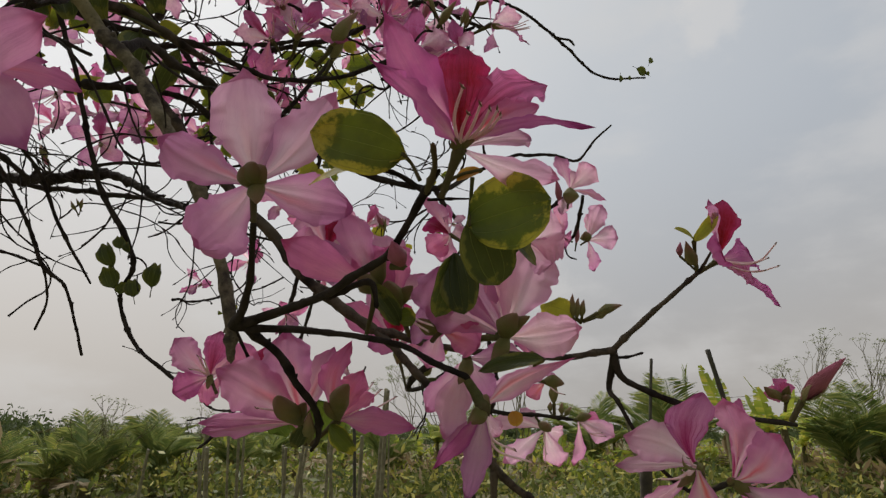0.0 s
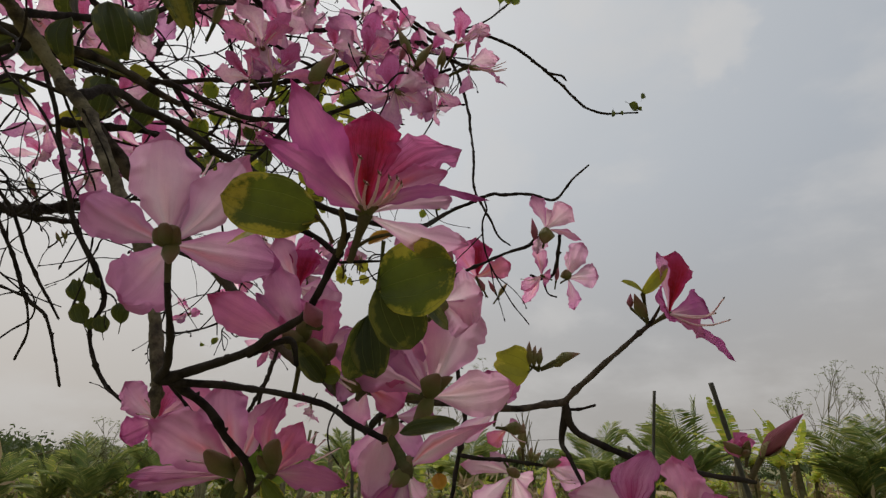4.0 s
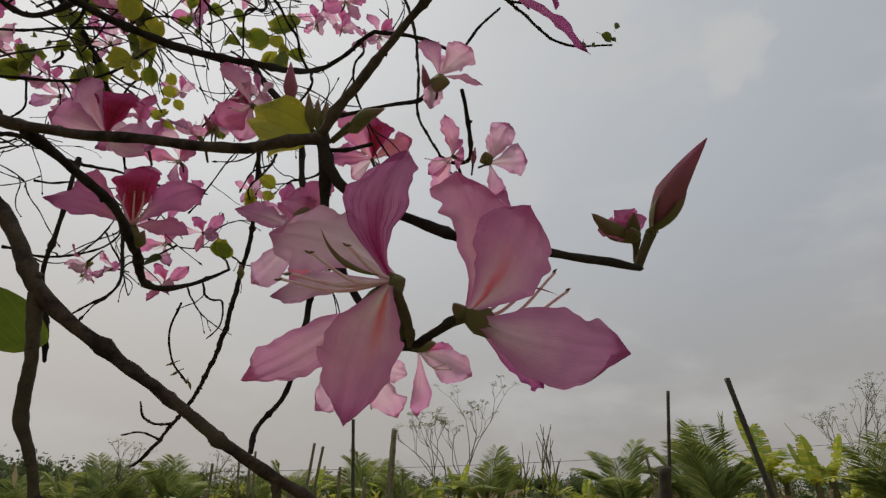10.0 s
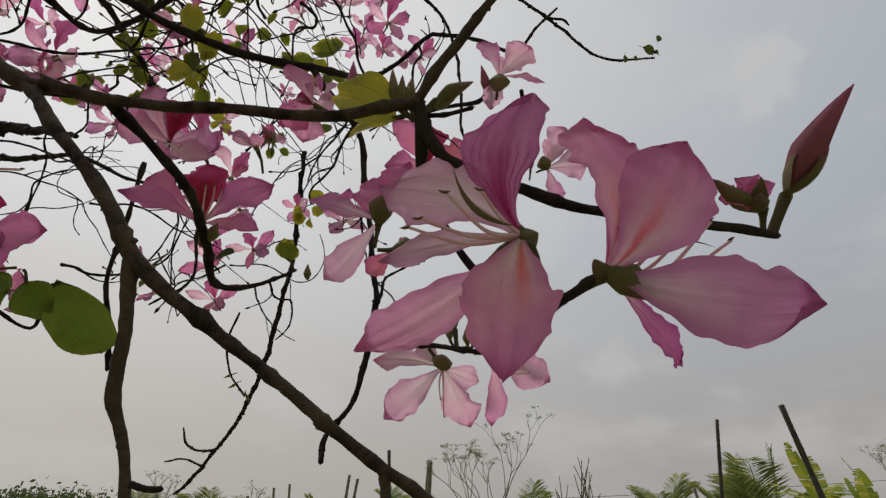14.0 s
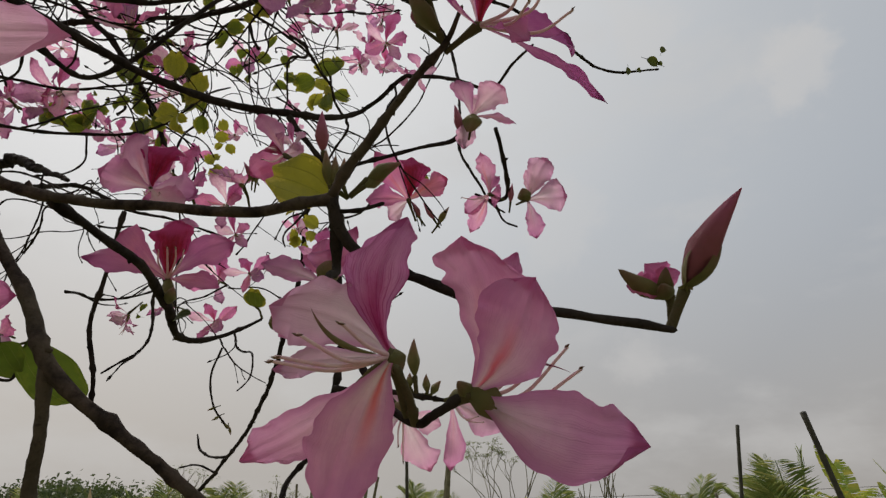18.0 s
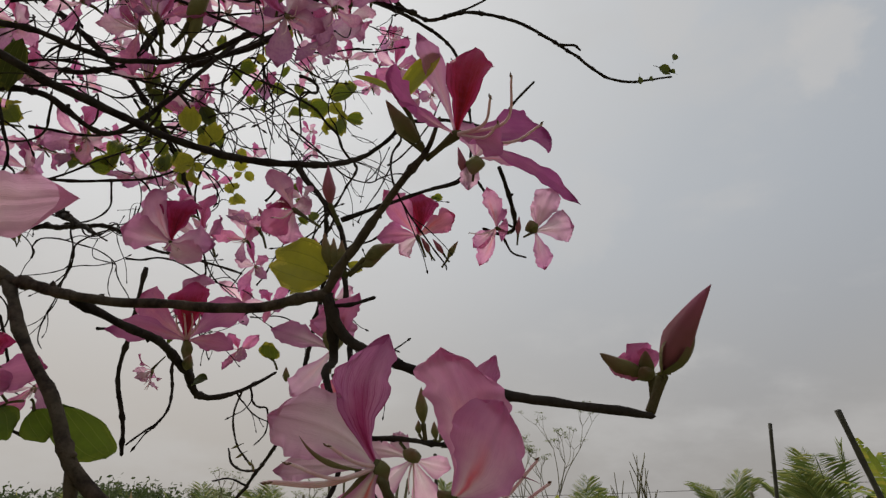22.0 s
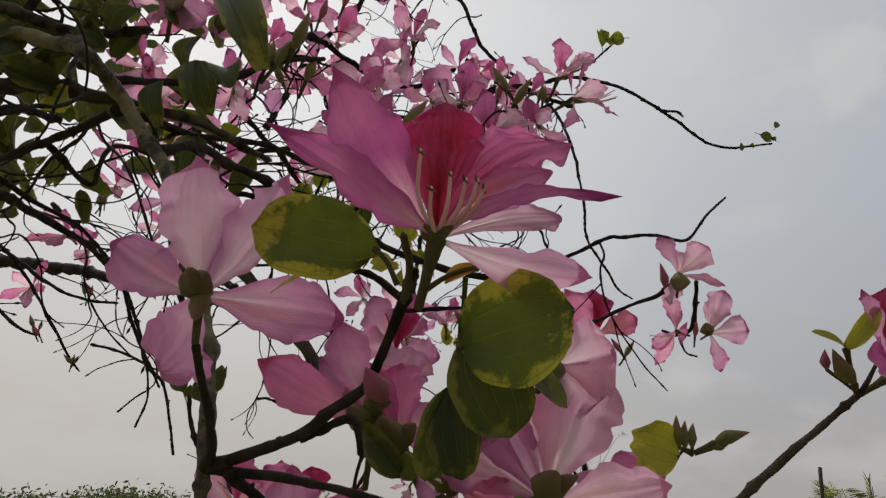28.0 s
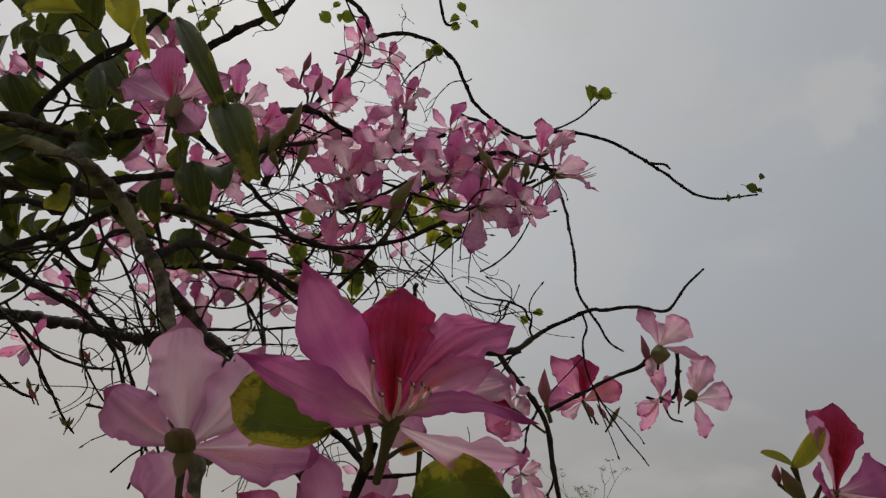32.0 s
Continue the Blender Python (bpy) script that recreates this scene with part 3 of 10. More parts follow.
def leaf_mesh(base, tip, width, normal, fold=0.25, cleft=0.16, seed=0, bend=0.06, nu=12, nv=12):
    """A round two-lobed leaf, folded a little along its midrib."""
    base, tip = np.asarray(base, float), np.asarray(tip, float)
    L = np.linalg.norm(tip - base)
    a = (tip - base) / L
    n = np.asarray(normal, float)
    n = unit(n - a * np.dot(n, a))
    s = np.cross(a, n)
    ph = np.random.default_rng(seed).uniform(0, 6.28, 4)
    V, U = [], []
    for i in range(nu + 1):
        t = i / nu
        for j in range(nv + 1):
            q = 2 * j / nv - 1
            # superellipse outline; the blade starts behind the stalk's end as a shallow heart
            g = math.sqrt(max(1 - abs(2 * t - 1) ** 2.4, 0.0)) * (0.86 + 0.14 * math.sin(3.0 * t))
            if cleft >= 0.05 and t > 0.5:          # two round lobes
                g = 1 - 0.36 * ((t - 0.5) / 0.5) ** 2.2
            lat = q * g * width / 2 * (1 + 0.025 * math.sin(14 * t + ph[0] * np.sign(q)))
            along = L * (t - 0.05 * math.sin(abs(q) * 3.1) * (1 - t) - cleft * 1.2 * math.exp(-(q / 0.24) ** 2) * t ** 3 - (0.34 * max(0.0, (abs(q) - 0.45) / 0.55) ** 2 * t ** 4 if cleft >= 0.05 else 0.0))
            h = fold * abs(q) * g * width / 2 + bend * L * math.sin(3.1 * t) + 0.02 * width * math.sin(8 * t + 3 * q + ph[1]) * abs(q) + 0.012 * width * math.sin(9 * q + ph[2])
            V.append(base + a * along + s * lat + n * h)
            U.append((j / nv, t))
    F = [(i * (nv + 1) + j, i * (nv + 1) + j + 1, (i + 1) * (nv + 1) + j + 1, (i + 1) * (nv + 1) + j) for i in range(nu) for j in range(nv)]
    return np.array(V), F, U


def leaf(base, tip, width, normal, kind="green", stalk=None, fold=0.25, cleft=0.16, label="", seed=0, bend=0.06):
    base = np.asarray(base, float)
    v, f, u = leaf_mesh(base, tip, width, normal, fold, cleft, seed or hash_of([base]) % 997, bend)
    ob = link_mesh("leaf", v, f, LEAF[kind], tree, label, uvs=u, at=base)
    if stalk is not None:
        st = np.asarray(stalk, float)
        s = spline([(*st, 0.0011), (*((st + base) / 2 + (0, 0, 0.002)), 0.0009), (*base, 0.0012)], 5)
        v, f = tube(s[:, :3], s[:, 3], 6)
        link_mesh("petiole", v, f, STEM, ob, at=base)
    return ob


def bud(base, tip, radius, kind="green", bow=0.03, stalk=None, cup=0.0, label=""):
    base, tip = np.asarray(base, float), np.asarray(tip, float)
    v, f, u = spindle(base, tip, radius, bow, 10, 12, 0.40, 0.85)
    ob = link_mesh("bud", v, f, BUD_PINK if kind == "pink" else BUD_GREEN, tree, label, uvs=u, at=base)
    if cup:
        m = base + (tip - base) * cup
        for k in (0, 1):
            face = unit(np.cross(tip - base, (0.3, 0.9, 0.2))) * (1 if k else -1)
            v, f, u = petal_mesh(base, m + face * radius * 0.6, radius * 1.9, -face, -0.16, 3 + k, 0.1, 0.75, 0.55, 8, 6, wide_at=0.4)
            link_mesh("sepal", v, f, SEPAL, ob, uvs=u, at=base)
    if stalk is not None:
        st = np.asarray(stalk, float)
        s = spline([(*st, radius * 0.35), (*((st + base) / 2), radius * 0.33), (*base, radius * 0.4)], 5)
        v, f = tube(s[:, :3], s[:, 3], 7)
        link_mesh("stalk", v, f, STEM, ob, at=base)
    return ob


# ---- repeats: blossoms, leaves and buds of the outer crown, built once in a few shapes ----
STOCK = {}


def wild_template(kind, seed):
    """A blossom of about 1 m across that looks along +z, to be scaled."""
    rng = np.random.default_rng(seed)
    c = np.zeros(3)
    v, f = tube([(0, 0, -0.42), (0.02, 0.01, -0.2), (0, 0, 0)], [0.016, 0.02, 0.035], 6)
    PLACE["origin"] = np.zeros(3)
    fl = link_mesh("flower", v, f, STEM, None, at=c)
    # pale and mauve petals mixed in: backlit and shaded ones imitated by colour
    kinds = {"pink": ("claret", "pale", "pink", "mauve", "blush"), "pale": ("violet", "pale", "pale", "pink", "pale"), "rose": ("claret", "rose", "pale", "rose", "mauve")}[kind]
    for i, ang in enumerate((90, 20, 160, 235, 305)):
        g, o = radians(ang + rng.uniform(-10, 10)), radians(rng.uniform(30, 95))
        d = np.array((math.cos(g) * math.sin(o), math.sin(g) * math.sin(o), math.cos(o)))
        n = unit(np.array((0, 0, 1)) - d * d[2] + 0.2 * rng.normal(size=3)) if abs(d[2]) < 0.95 else np.array((-math.cos(g), -math.sin(g), 0))
        v, f, u = petal_mesh(c, d * rng.uniform(0.46, 0.64), rng.uniform(0.17, 0.29), n, rng.uniform(-0.08, 0.16), seed * 9 + i, 1.5, rng.uniform(-0.1, 0.5), 0.09, 14, 10, 0, rng.uniform(-0.2, 0.45), rng.uniform(0.58, 0.72), rng.uniform(-0.10, 0.10), rng.uniform(1.5, 2.6), 1.2)
        link_mesh("petal", v, f, PETAL[kinds[i]], fl, uvs=u, at=c)
    for i in range(4):
        g = radians(250 + 35 * i)
        v, f = stamen_mesh(c, (0.2 * math.cos(g), 0.2 * math.sin(g) - 0.05, 0.42), (0, -0.06, 0.02), 0.007)
        link_mesh("stamen", v, f, STAMEN, fl, at=c)
    v, f, u = spindle((0, 0, -0.05), (0.10, -0.10, 0.16), 0.045, 0.1, 7, 6)
    link_mesh("sepal", v, f, SEPAL, fl, uvs=u, at=c)
    return fl


def spot(ob, m):
    ob.parent = tree
    ob.matrix_basis = Matrix.Translation(-Vector(TREE_FOOT)) @ m
    return ob


def place_stock(key, maker, m):
    if key not in STOCK:
        STOCK[key] = maker()
        return spot(STOCK[key], m)
    return copy_thing(STOCK[key], Matrix.Translation(-Vector(TREE_FOOT)) @ m @ Matrix.Scale(1 / STOCK[key].scale.x, 4))


def facing(place, way, size, spin):
    q = Vector(way).to_track_quat("Z", "Y").to_matrix().to_4x4()
    return Matrix.Translation(place) @ q @ Matrix.Rotation(radians(spin), 4, "Z") @ Matrix.Scale(size, 4)


def wild(place, way, size, kind="pink", spin=0, seed=0):
    return place_stock(("flower", kind, seed % 6), lambda: wild_template(kind, 11 + 7 * (seed % 6) + len(kind)), facing(place, way, size, spin))


def leaf_template(kind, seed):
    v, f, u = leaf_mesh((0, 0, 0), (0, 1, 0), (0.95, 0.7, 0.85)[seed % 3], (0, 0, 1), (0.25, 0.9, 0.5)[seed % 3], 0.10, seed, (0.05, 0.16, -0.08)[seed % 3], 10, 10)
    ob = link_mesh("leaf", v, f, LEAF[kind], None, uvs=u, at=(0, 0, 0))
    v, f = tube([(0, -0.45, -0.12), (0, -0.2, -0.02), (0, 0.02, 0)], [0.022, 0.02, 0.024], 5)
    link_mesh("petiole", v, f, STEM, ob, at=(0, 0, 0))
    return ob


def wild_leaf(place, way, size, kind="green", spin=0, seed=0):
    return place_stock(("leaf", kind, seed % 3), lambda: leaf_template(kind, seed % 3 + 1), facing(place, way, size, spin))


def bud_template(kind):
    v, f, u = spindle((0, 0, 0), (0.02, 0, 1), 0.17, 0.04, 7, 7, 0.4)
    ob = link_mesh("bud", v, f, BUD_PINK if kind == "pink" else BUD_GREEN, None, uvs=u, at=(0, 0, 0))
    v, f = tube([(-0.05, 0, -0.5), (0, 0, -0.2), (0, 0, 0.05)], [0.05, 0.05, 0.07], 5)
    link_mesh("stalk", v, f, STEM, ob, at=(0, 0, 0))
    return ob


def wild_bud(place, way, size, kind="green", seed=0):
    return place_stock(("bud", kind), lambda: bud_template(kind), facing(place, way, size, seed * 70))


def twig_mesh(rng, start, way, length, r, droop=0.25):
    """A sinuous twig with nodes and a few curved side shoots that end in small buds."""
    def wander(p, d, l, n, bendy):
        pts, p, d = [p.copy()], p.copy(), d
        turn = rng.normal(size=3) * bendy
        for i in range(n):
            if i % 3 == 2:
                turn = -0.6 * turn + rng.normal(size=3) * bendy
            d = unit(d + turn + rng.normal(size=3) * 0.10 + np.array((0, 0, -droop)) * 0.18)
            p = p + d * l / n
            pts.append(p.copy())
        return spline(pts, 3)

    s = wander(np.array(start, float), unit(way), length, 10, 0.19)
    rad = np.linspace(r, r * 0.5, len(s))
    rad[::4] *= 1.35
    pieces = [tube(s, rad, 5)]
    for k in rng.choice(len(s) - 8, size=min(4, 1 + int(length * 14)), replace=False) + 5:
        d2 = unit(unit(s[k] - s[k - 1]) * 0.9 + rng.normal(size=3) * 0.6)
        b = wander(s[k], d2, length * rng.uniform(0.18, 0.45), 5, 0.20)
        rb = np.linspace(r * 0.62, r * 0.36, len(b))
        rb[::4] *= 1.3
        pieces.append(tube(b, rb, 4))
        e, q = b[-1], unit(b[-1] - b[-2])
        pieces.append(tube([e, e + q * r * 1.6, e + q * r * 3.6], [r * 0.5, r * 0.85, r * 0.2], 5))
    return joined(pieces)


def twigs(which, count, length, r, seed, span=(0.1, 1.0), lean=(0, 0, 0)):
    """Twigs that sprout along a branch."""
    rng = np.random.default_rng(seed)
    xyz, _ = BRANCHES[which]
    for _ in range(count):
        k = int(rng.uniform(*span) * (len(xyz) - 2))
        along = unit(xyz[k + 1] - xyz[k])
        way = unit(along * 0.6 + unit(rng.normal(size=3)) + np.asarray(lean, float))
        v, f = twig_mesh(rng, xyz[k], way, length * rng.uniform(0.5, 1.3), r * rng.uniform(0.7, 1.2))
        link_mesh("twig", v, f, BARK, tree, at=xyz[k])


def thicket(centre, spread, count, length, r, seed):
    """Loose crossing shoots round a place in the crown, most of them running outwards from the limb."""
    rng = np.random.default_rng(seed)
    for _ in range(count):
        p = np.asarray(centre) + rng.uniform(-1.3, 1.3, 3) * spread * np.array((1.0, 0.7, 0.6))
        way = unit(np.array((0.7, 0.25, 0.05)) + rng.normal(size=3) * 0.75)
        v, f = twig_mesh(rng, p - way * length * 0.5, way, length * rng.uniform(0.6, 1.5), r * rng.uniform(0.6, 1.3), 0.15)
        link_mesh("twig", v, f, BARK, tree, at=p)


def leaves_along(which, count, size, seed):
    """Folded leaves hanging in twos and threes along a branch."""
    rng = np.random.default_rng(seed)
    xyz, _ = BRANCHES[which]
    for i in range(count):
        k = int(rng.uniform(0.05, 0.98) * (len(xyz) - 2))
        way = unit(np.array((rng.normal() * 0.8, rng.normal() * 0.6, rng.uniform(-1.0, 0.25))))
        foot = xyz[k] + way * size * 0.35
        # mostly the two darkened kinds, which carry the bough's shade in their colour
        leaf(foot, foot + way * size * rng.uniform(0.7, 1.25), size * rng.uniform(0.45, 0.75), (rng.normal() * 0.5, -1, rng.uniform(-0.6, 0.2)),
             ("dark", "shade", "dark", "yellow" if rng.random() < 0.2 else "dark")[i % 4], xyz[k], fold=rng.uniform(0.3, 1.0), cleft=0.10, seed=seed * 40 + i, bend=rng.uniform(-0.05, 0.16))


# ---- trunk and limbs ----
branch("trunk", [(-2.6, 0.45, -0.05, 0.075), (-2.57, 0.47, 0.6, 0.062), (-2.45, 0.45, 1.3, 0.052), (-2.1, 0.38, 1.9, 0.042), (-1.5, 0.33, 2.2, 0.032), (-0.9, 0.31, 2.15, 0.022), (-0.4946, 0.2746, 1.9174, 0.0075)], LIMB, "grey-brown tree trunk with lichen")
branch("limb", [(-0.4946, 0.2746, 1.9174, 0.0065), (-0.3866, 0.2921, 1.875, 0.0059), (-0.2872, 0.2857, 1.8266, 0.005), (-0.2846, 0.3194, 1.8224, 0.0052), (-0.2526, 0.3351, 1.7819, 0.005), (-0.2201, 0.3285, 1.744, 0.0048), (-0.1832, 0.3229, 1.6894, 0.0043), (-0.155, 0.3201, 1.6412, 0.0044), (-0.1356, 0.3162, 1.596, 0.0039), (-0.1238, 0.3094, 1.5634, 0.0038), (-0.1204, 0.3113, 1.5391, 0.0019)], LIMB, "grey-green limb with lichen patches")
branch("branch", [(-0.2248, 0.3321, 1.7486, 0.0042), (-0.2123, 0.3543, 1.7327, 0.0044), (-0.1899, 0.3759, 1.7048, 0.0045), (-0.1447, 0.4006, 1.658, 0.0045), (-0.0991, 0.4137, 1.6062, 0.0045), (-0.0545, 0.4206, 1.5755, 0.0042)], BROWN)
branch("branch", [(-0.0545, 0.4206, 1.5755, 0.0034), (-0.0284, 0.4224, 1.5687, 0.0030), (-0.0007, 0.425, 1.563, 0.0028), (0.0577, 0.4288, 1.5575, 0.0026), (0.098, 0.4347, 1.5555, 0.0026), (0.1344, 0.4352, 1.5616, 0.0031)], BROWN)
branch("branch", [(-0.0545, 0.4206, 1.5755, 0.0027), (-0.0112, 0.4102, 1.5331, 0.0029), (0.017, 0.4105, 1.502, 0.0029), (0.0359, 0.412, 1.4752, 0.0031), (0.063, 0.424, 1.4543, 0.0026), (0.0826, 0.4339, 1.4398, 0.0025), (0.101, 0.4432, 1.4264, 0.0024), (0.1158, 0.4571, 1.4141, 0.0024), (0.1545, 0.4931, 1.3866, 0.0023), (0.1878, 0.5345, 1.3584, 0.0020)], BROWN)
branch("branch", [(0.0354, 0.4119, 1.4752, 0.0029), (0.0354, 0.4196, 1.4535, 0.0024), (0.0326, 0.4279, 1.432, 0.0024), (0.0354, 0.4379, 1.411, 0.0021), (0.0335, 0.4546, 1.3755, 0.0020), (0.0338, 0.4801, 1.3255, 0.0017)], BROWN)
branch("twig", [(0.043, 0.4332, 1.4011, 0.0013), (0.0493, 0.433, 1.3997, 0.001), (0.0549, 0.4321, 1.3997, 0.0011)], BARK)
branch("branch", [(0.1229, 0.4645, 1.4082, 0.0027), (0.123, 0.4678, 1.4012, 0.002), (0.1217, 0.4704, 1.3954, 0.0015), (0.1198, 0.4729, 1.3897, 0.0014), (0.1183, 0.4745, 1.3862, 0.0017), (0.1187, 0.4767, 1.3815, 0.0007)], BROWN)
branch("branch", [(-0.1218, 0.3098, 1.5575, 0.0029), (-0.0854, 0.2948, 1.5645, 0.0025), (-0.0629, 0.2826, 1.5695, 0.0025), (-0.0466, 0.2715, 1.5773, 0.0022), (-0.0294, 0.2592, 1.5826, 0.0019), (-0.0188, 0.2454, 1.5924, 0.0017), (-0.0103, 0.2342, 1.6038, 0.0018), (-0.0023, 0.2219, 1.6122, 0.0012)], BARK)
branch("flower_stalk", [(-0.0084, 0.2315, 1.6054, 0.0017), (-0.0041, 0.2219, 1.6122, 0.0015), (-0.0047, 0.2129, 1.6201, 0.0015)], STEM)
branch("twig", [(-0.0103, 0.2329, 1.6075, 0.0013), (-0.0229, 0.2367, 1.6182, 0.0012), (-0.0376, 0.2431, 1.6245, 0.0011), (-0.0663, 0.2547, 1.637, 0.0009)], BARK)
branch("twig", [(-0.0629, 0.283, 1.568, 0.0021), (-0.0524, 0.2818, 1.5717, 0.0018), (-0.0382, 0.2756, 1.5744, 0.0018), (-0.0352, 0.2796, 1.5626, 0.0013)], BARK)
branch("twig", [(-0.0076, 0.2325, 1.6025, 0.0008), (0.0042, 0.2342, 1.6038, 0.0007), (0.0138, 0.2388, 1.6058, 0.0005)], BARK)
branch("branch", [(-0.1212, 0.31, 1.5569, 0.0024), (-0.0741, 0.3035, 1.5541, 0.0019), (-0.0449, 0.2994, 1.5506, 0.0018), (-0.0227, 0.296, 1.5451, 0.0017), (-0.0041, 0.289, 1.5346, 0.0016), (0.0119, 0.2862, 1.5271, 0.0017)], BARK)
branch("branch", [(-0.1183, 0.3111, 1.5603, 0.0025), (-0.1004, 0.3274, 1.5454, 0.0024), (-0.0916, 0.3404, 1.5305, 0.0024), (-0.0818, 0.3567, 1.5153, 0.0025), (-0.0814, 0.3718, 1.497, 0.0019), (-0.0858, 0.3757, 1.4889, 0.0014)], BARK)
branch("flower_stalk", [(-0.121, 0.3078, 1.5572, 0.0023), (-0.1103, 0.2943, 1.5659, 0.0022), (-0.0982, 0.2634, 1.5794, 0.0017), (-0.0903, 0.2408, 1.5936, 0.0017)], BARK)
branch("branch", [(0.1335, 0.4351, 1.5616, 0.0025), (0.1486, 0.4242, 1.5756, 0.0023), (0.1665, 0.4128, 1.5916, 0.002), (0.181, 0.4033, 1.6052, 0.0019), (0.1937, 0.3971, 1.6162, 0.0015), (0.2014, 0.3894, 1.6288, 0.001)], BROWN)
branch("branch", [(0.1344, 0.4352, 1.5616, 0.0031), (0.1388, 0.4423, 1.5487, 0.0029), (0.1465, 0.4479, 1.5398, 0.0028), (0.1636, 0.4517, 1.5322, 0.0025), (0.1944, 0.4574, 1.5202, 0.0025), (0.2218, 0.46, 1.5133, 0.0022), (0.2545, 0.4638, 1.5097, 0.0021), (0.2861, 0.4698, 1.5062, 0.0019), (0.2907, 0.4706, 1.5058, 0.001)], BARK)
branch("branch", [(0.1352, 0.4359, 1.5603, 0.0025), (0.1339, 0.4548, 1.534, 0.0022), (0.1367, 0.4421, 1.5223, 0.0019), (0.1504, 0.4388, 1.4917, 0.0015), (0.1683, 0.4336, 1.4663, 0.0015), (0.1828, 0.427, 1.4573, 0.0016), (0.19, 0.4231, 1.4598, 0.0015), (0.2005, 0.4189, 1.4658, 0.0015)], BARK)
branch("flower_stalk", [(0.1828, 0.427, 1.4573, 0.0018), (0.1822, 0.4153, 1.4648, 0.0016), (0.1793, 0.4065, 1.473, 0.0018)], STEM)
branch("twig", [(0.135, 0.4379, 1.5564, 0.0013), (0.1472, 0.439, 1.5574, 0.001), (0.1588, 0.4391, 1.5603, 0.0012)], BARK)
branch("branch", [(-0.0078, 0.424, 1.5622, 0.0025), (-0.0033, 0.4585, 1.5579, 0.0023), (-0.0104, 0.5019, 1.5595, 0.0028), (-0.027, 0.5538, 1.5533, 0.0033), (-0.0365, 0.5919, 1.5426, 0.0027), (-0.0139, 0.6132, 1.5509, 0.0016), (0.0062, 0.6289, 1.5697, 0.0012)], BARK)
branch("branch", [(-0.2395, 0.3345, 1.7699, 0.004), (-0.2472, 0.3742, 1.8058, 0.0041), (-0.2446, 0.4311, 1.8252, 0.004), (-0.1863, 0.54, 1.8217, 0.004), (-0.1133, 0.5956, 1.804, 0.0038), (-0.0119, 0.6372, 1.7953, 0.0037), (0.0383, 0.7039, 1.8493, 0.0027), (0.0965, 0.6684, 1.8596, 0.0023), (0.1128, 0.6621, 1.8581, 0.0023), (0.1542, 0.6843, 1.8703, 0.002), (0.1937, 0.7097, 1.8753, 0.0019), (0.2186, 0.7026, 1.903, 0.0016), (0.2442, 0.6961, 1.9252, 0.0013)], BARK)
branch("branch", [(-0.0111, 0.6374, 1.7948, 0.0034), (0.0128, 0.6486, 1.7623, 0.0028), (0.038, 0.6583, 1.7218, 0.003), (0.0473, 0.6673, 1.6627, 0.0026), (0.0543, 0.6714, 1.6123, 0.0025), (0.0633, 0.6713, 1.5599, 0.0024), (0.0612, 0.6769, 1.5562, 0.0029), (0.0544, 0.6872, 1.5121, 0.0028), (0.0469, 0.6826, 1.4749, 0.0022), (0.0321, 0.6714, 1.4486, 0.0021), (0.0342, 0.6593, 1.4287, 0.0018)], BARK)
branch("twig", [(0.0582, 0.6793, 1.524, 0.0023), (0.0827, 0.6776, 1.5206, 0.0025), (0.1068, 0.6742, 1.5205, 0.0023), (0.134, 0.6782, 1.5175, 0.0021), (0.1544, 0.6815, 1.5145, 0.0018)], BARK)
branch("twig", [(0.04, 0.6534, 1.7326, 0.0027), (0.0744, 0.6693, 1.754, 0.0021), (0.1169, 0.6899, 1.7815, 0.0019), (0.1487, 0.7021, 1.7973, 0.0023), (0.1672, 0.7, 1.8114, 0.0026)], BARK)
branch("twig", [(0.1987, 0.713, 1.8201, 0.0022), (0.2051, 0.7638, 1.8106, 0.0027), (0.2071, 0.816, 1.7964, 0.0028), (0.19, 0.8171, 1.7875, 0.0021), (0.1683, 0.8009, 1.7895, 0.0017)], BARK)
branch("twig", [(0.1913, 0.8186, 1.785, 0.0018), (0.2006, 0.8381, 1.7712, 0.0014), (0.2178, 0.8533, 1.7696, 0.0011)], BARK)
branch("twig", [(-0.1873, 1.1119, 2.6634, 0.0044), (-0.0855, 1.1379, 2.6176, 0.0044), (-0.0258, 1.1678, 2.5883, 0.0044), (0.0369, 1.2062, 2.5435, 0.0038), (0.0763, 1.1901, 2.4133, 0.0037), (0.0926, 1.1762, 2.2775, 0.003), (0.0973, 1.159, 2.2055, 0.0029), (0.0982, 1.1664, 2.1297, 0.0029), (0.1359, 1.1894, 2.0635, 0.0028), (0.1587, 1.2154, 2.027, 0.0024), (0.1883, 1.2319, 2.0106, 0.0019)], BARK)
branch("branch", [(-2.1383, 1.1424, 2.1826, 0.0175), (-1.2467, 1.0258, 2.0586, 0.0131), (-0.8141, 0.9058, 1.9443, 0.0093), (-0.6649, 0.8605, 1.9221, 0.0094), (-0.5458, 0.8141, 1.9035, 0.007), (-0.4377, 0.7517, 1.8377, 0.0047), (-0.3544, 0.7034, 1.7928, 0.0036), (-0.2646, 0.6567, 1.7435, 0.0022)], BARK)
branch("branch", [(-0.6748, 0.8624, 1.9165, 0.0018), (-0.5833, 0.8455, 1.9041, 0.0018), (-0.4897, 0.8265, 1.8662, 0.0015), (-0.3965, 0.8011, 1.8161, 0.0012)], BARK)
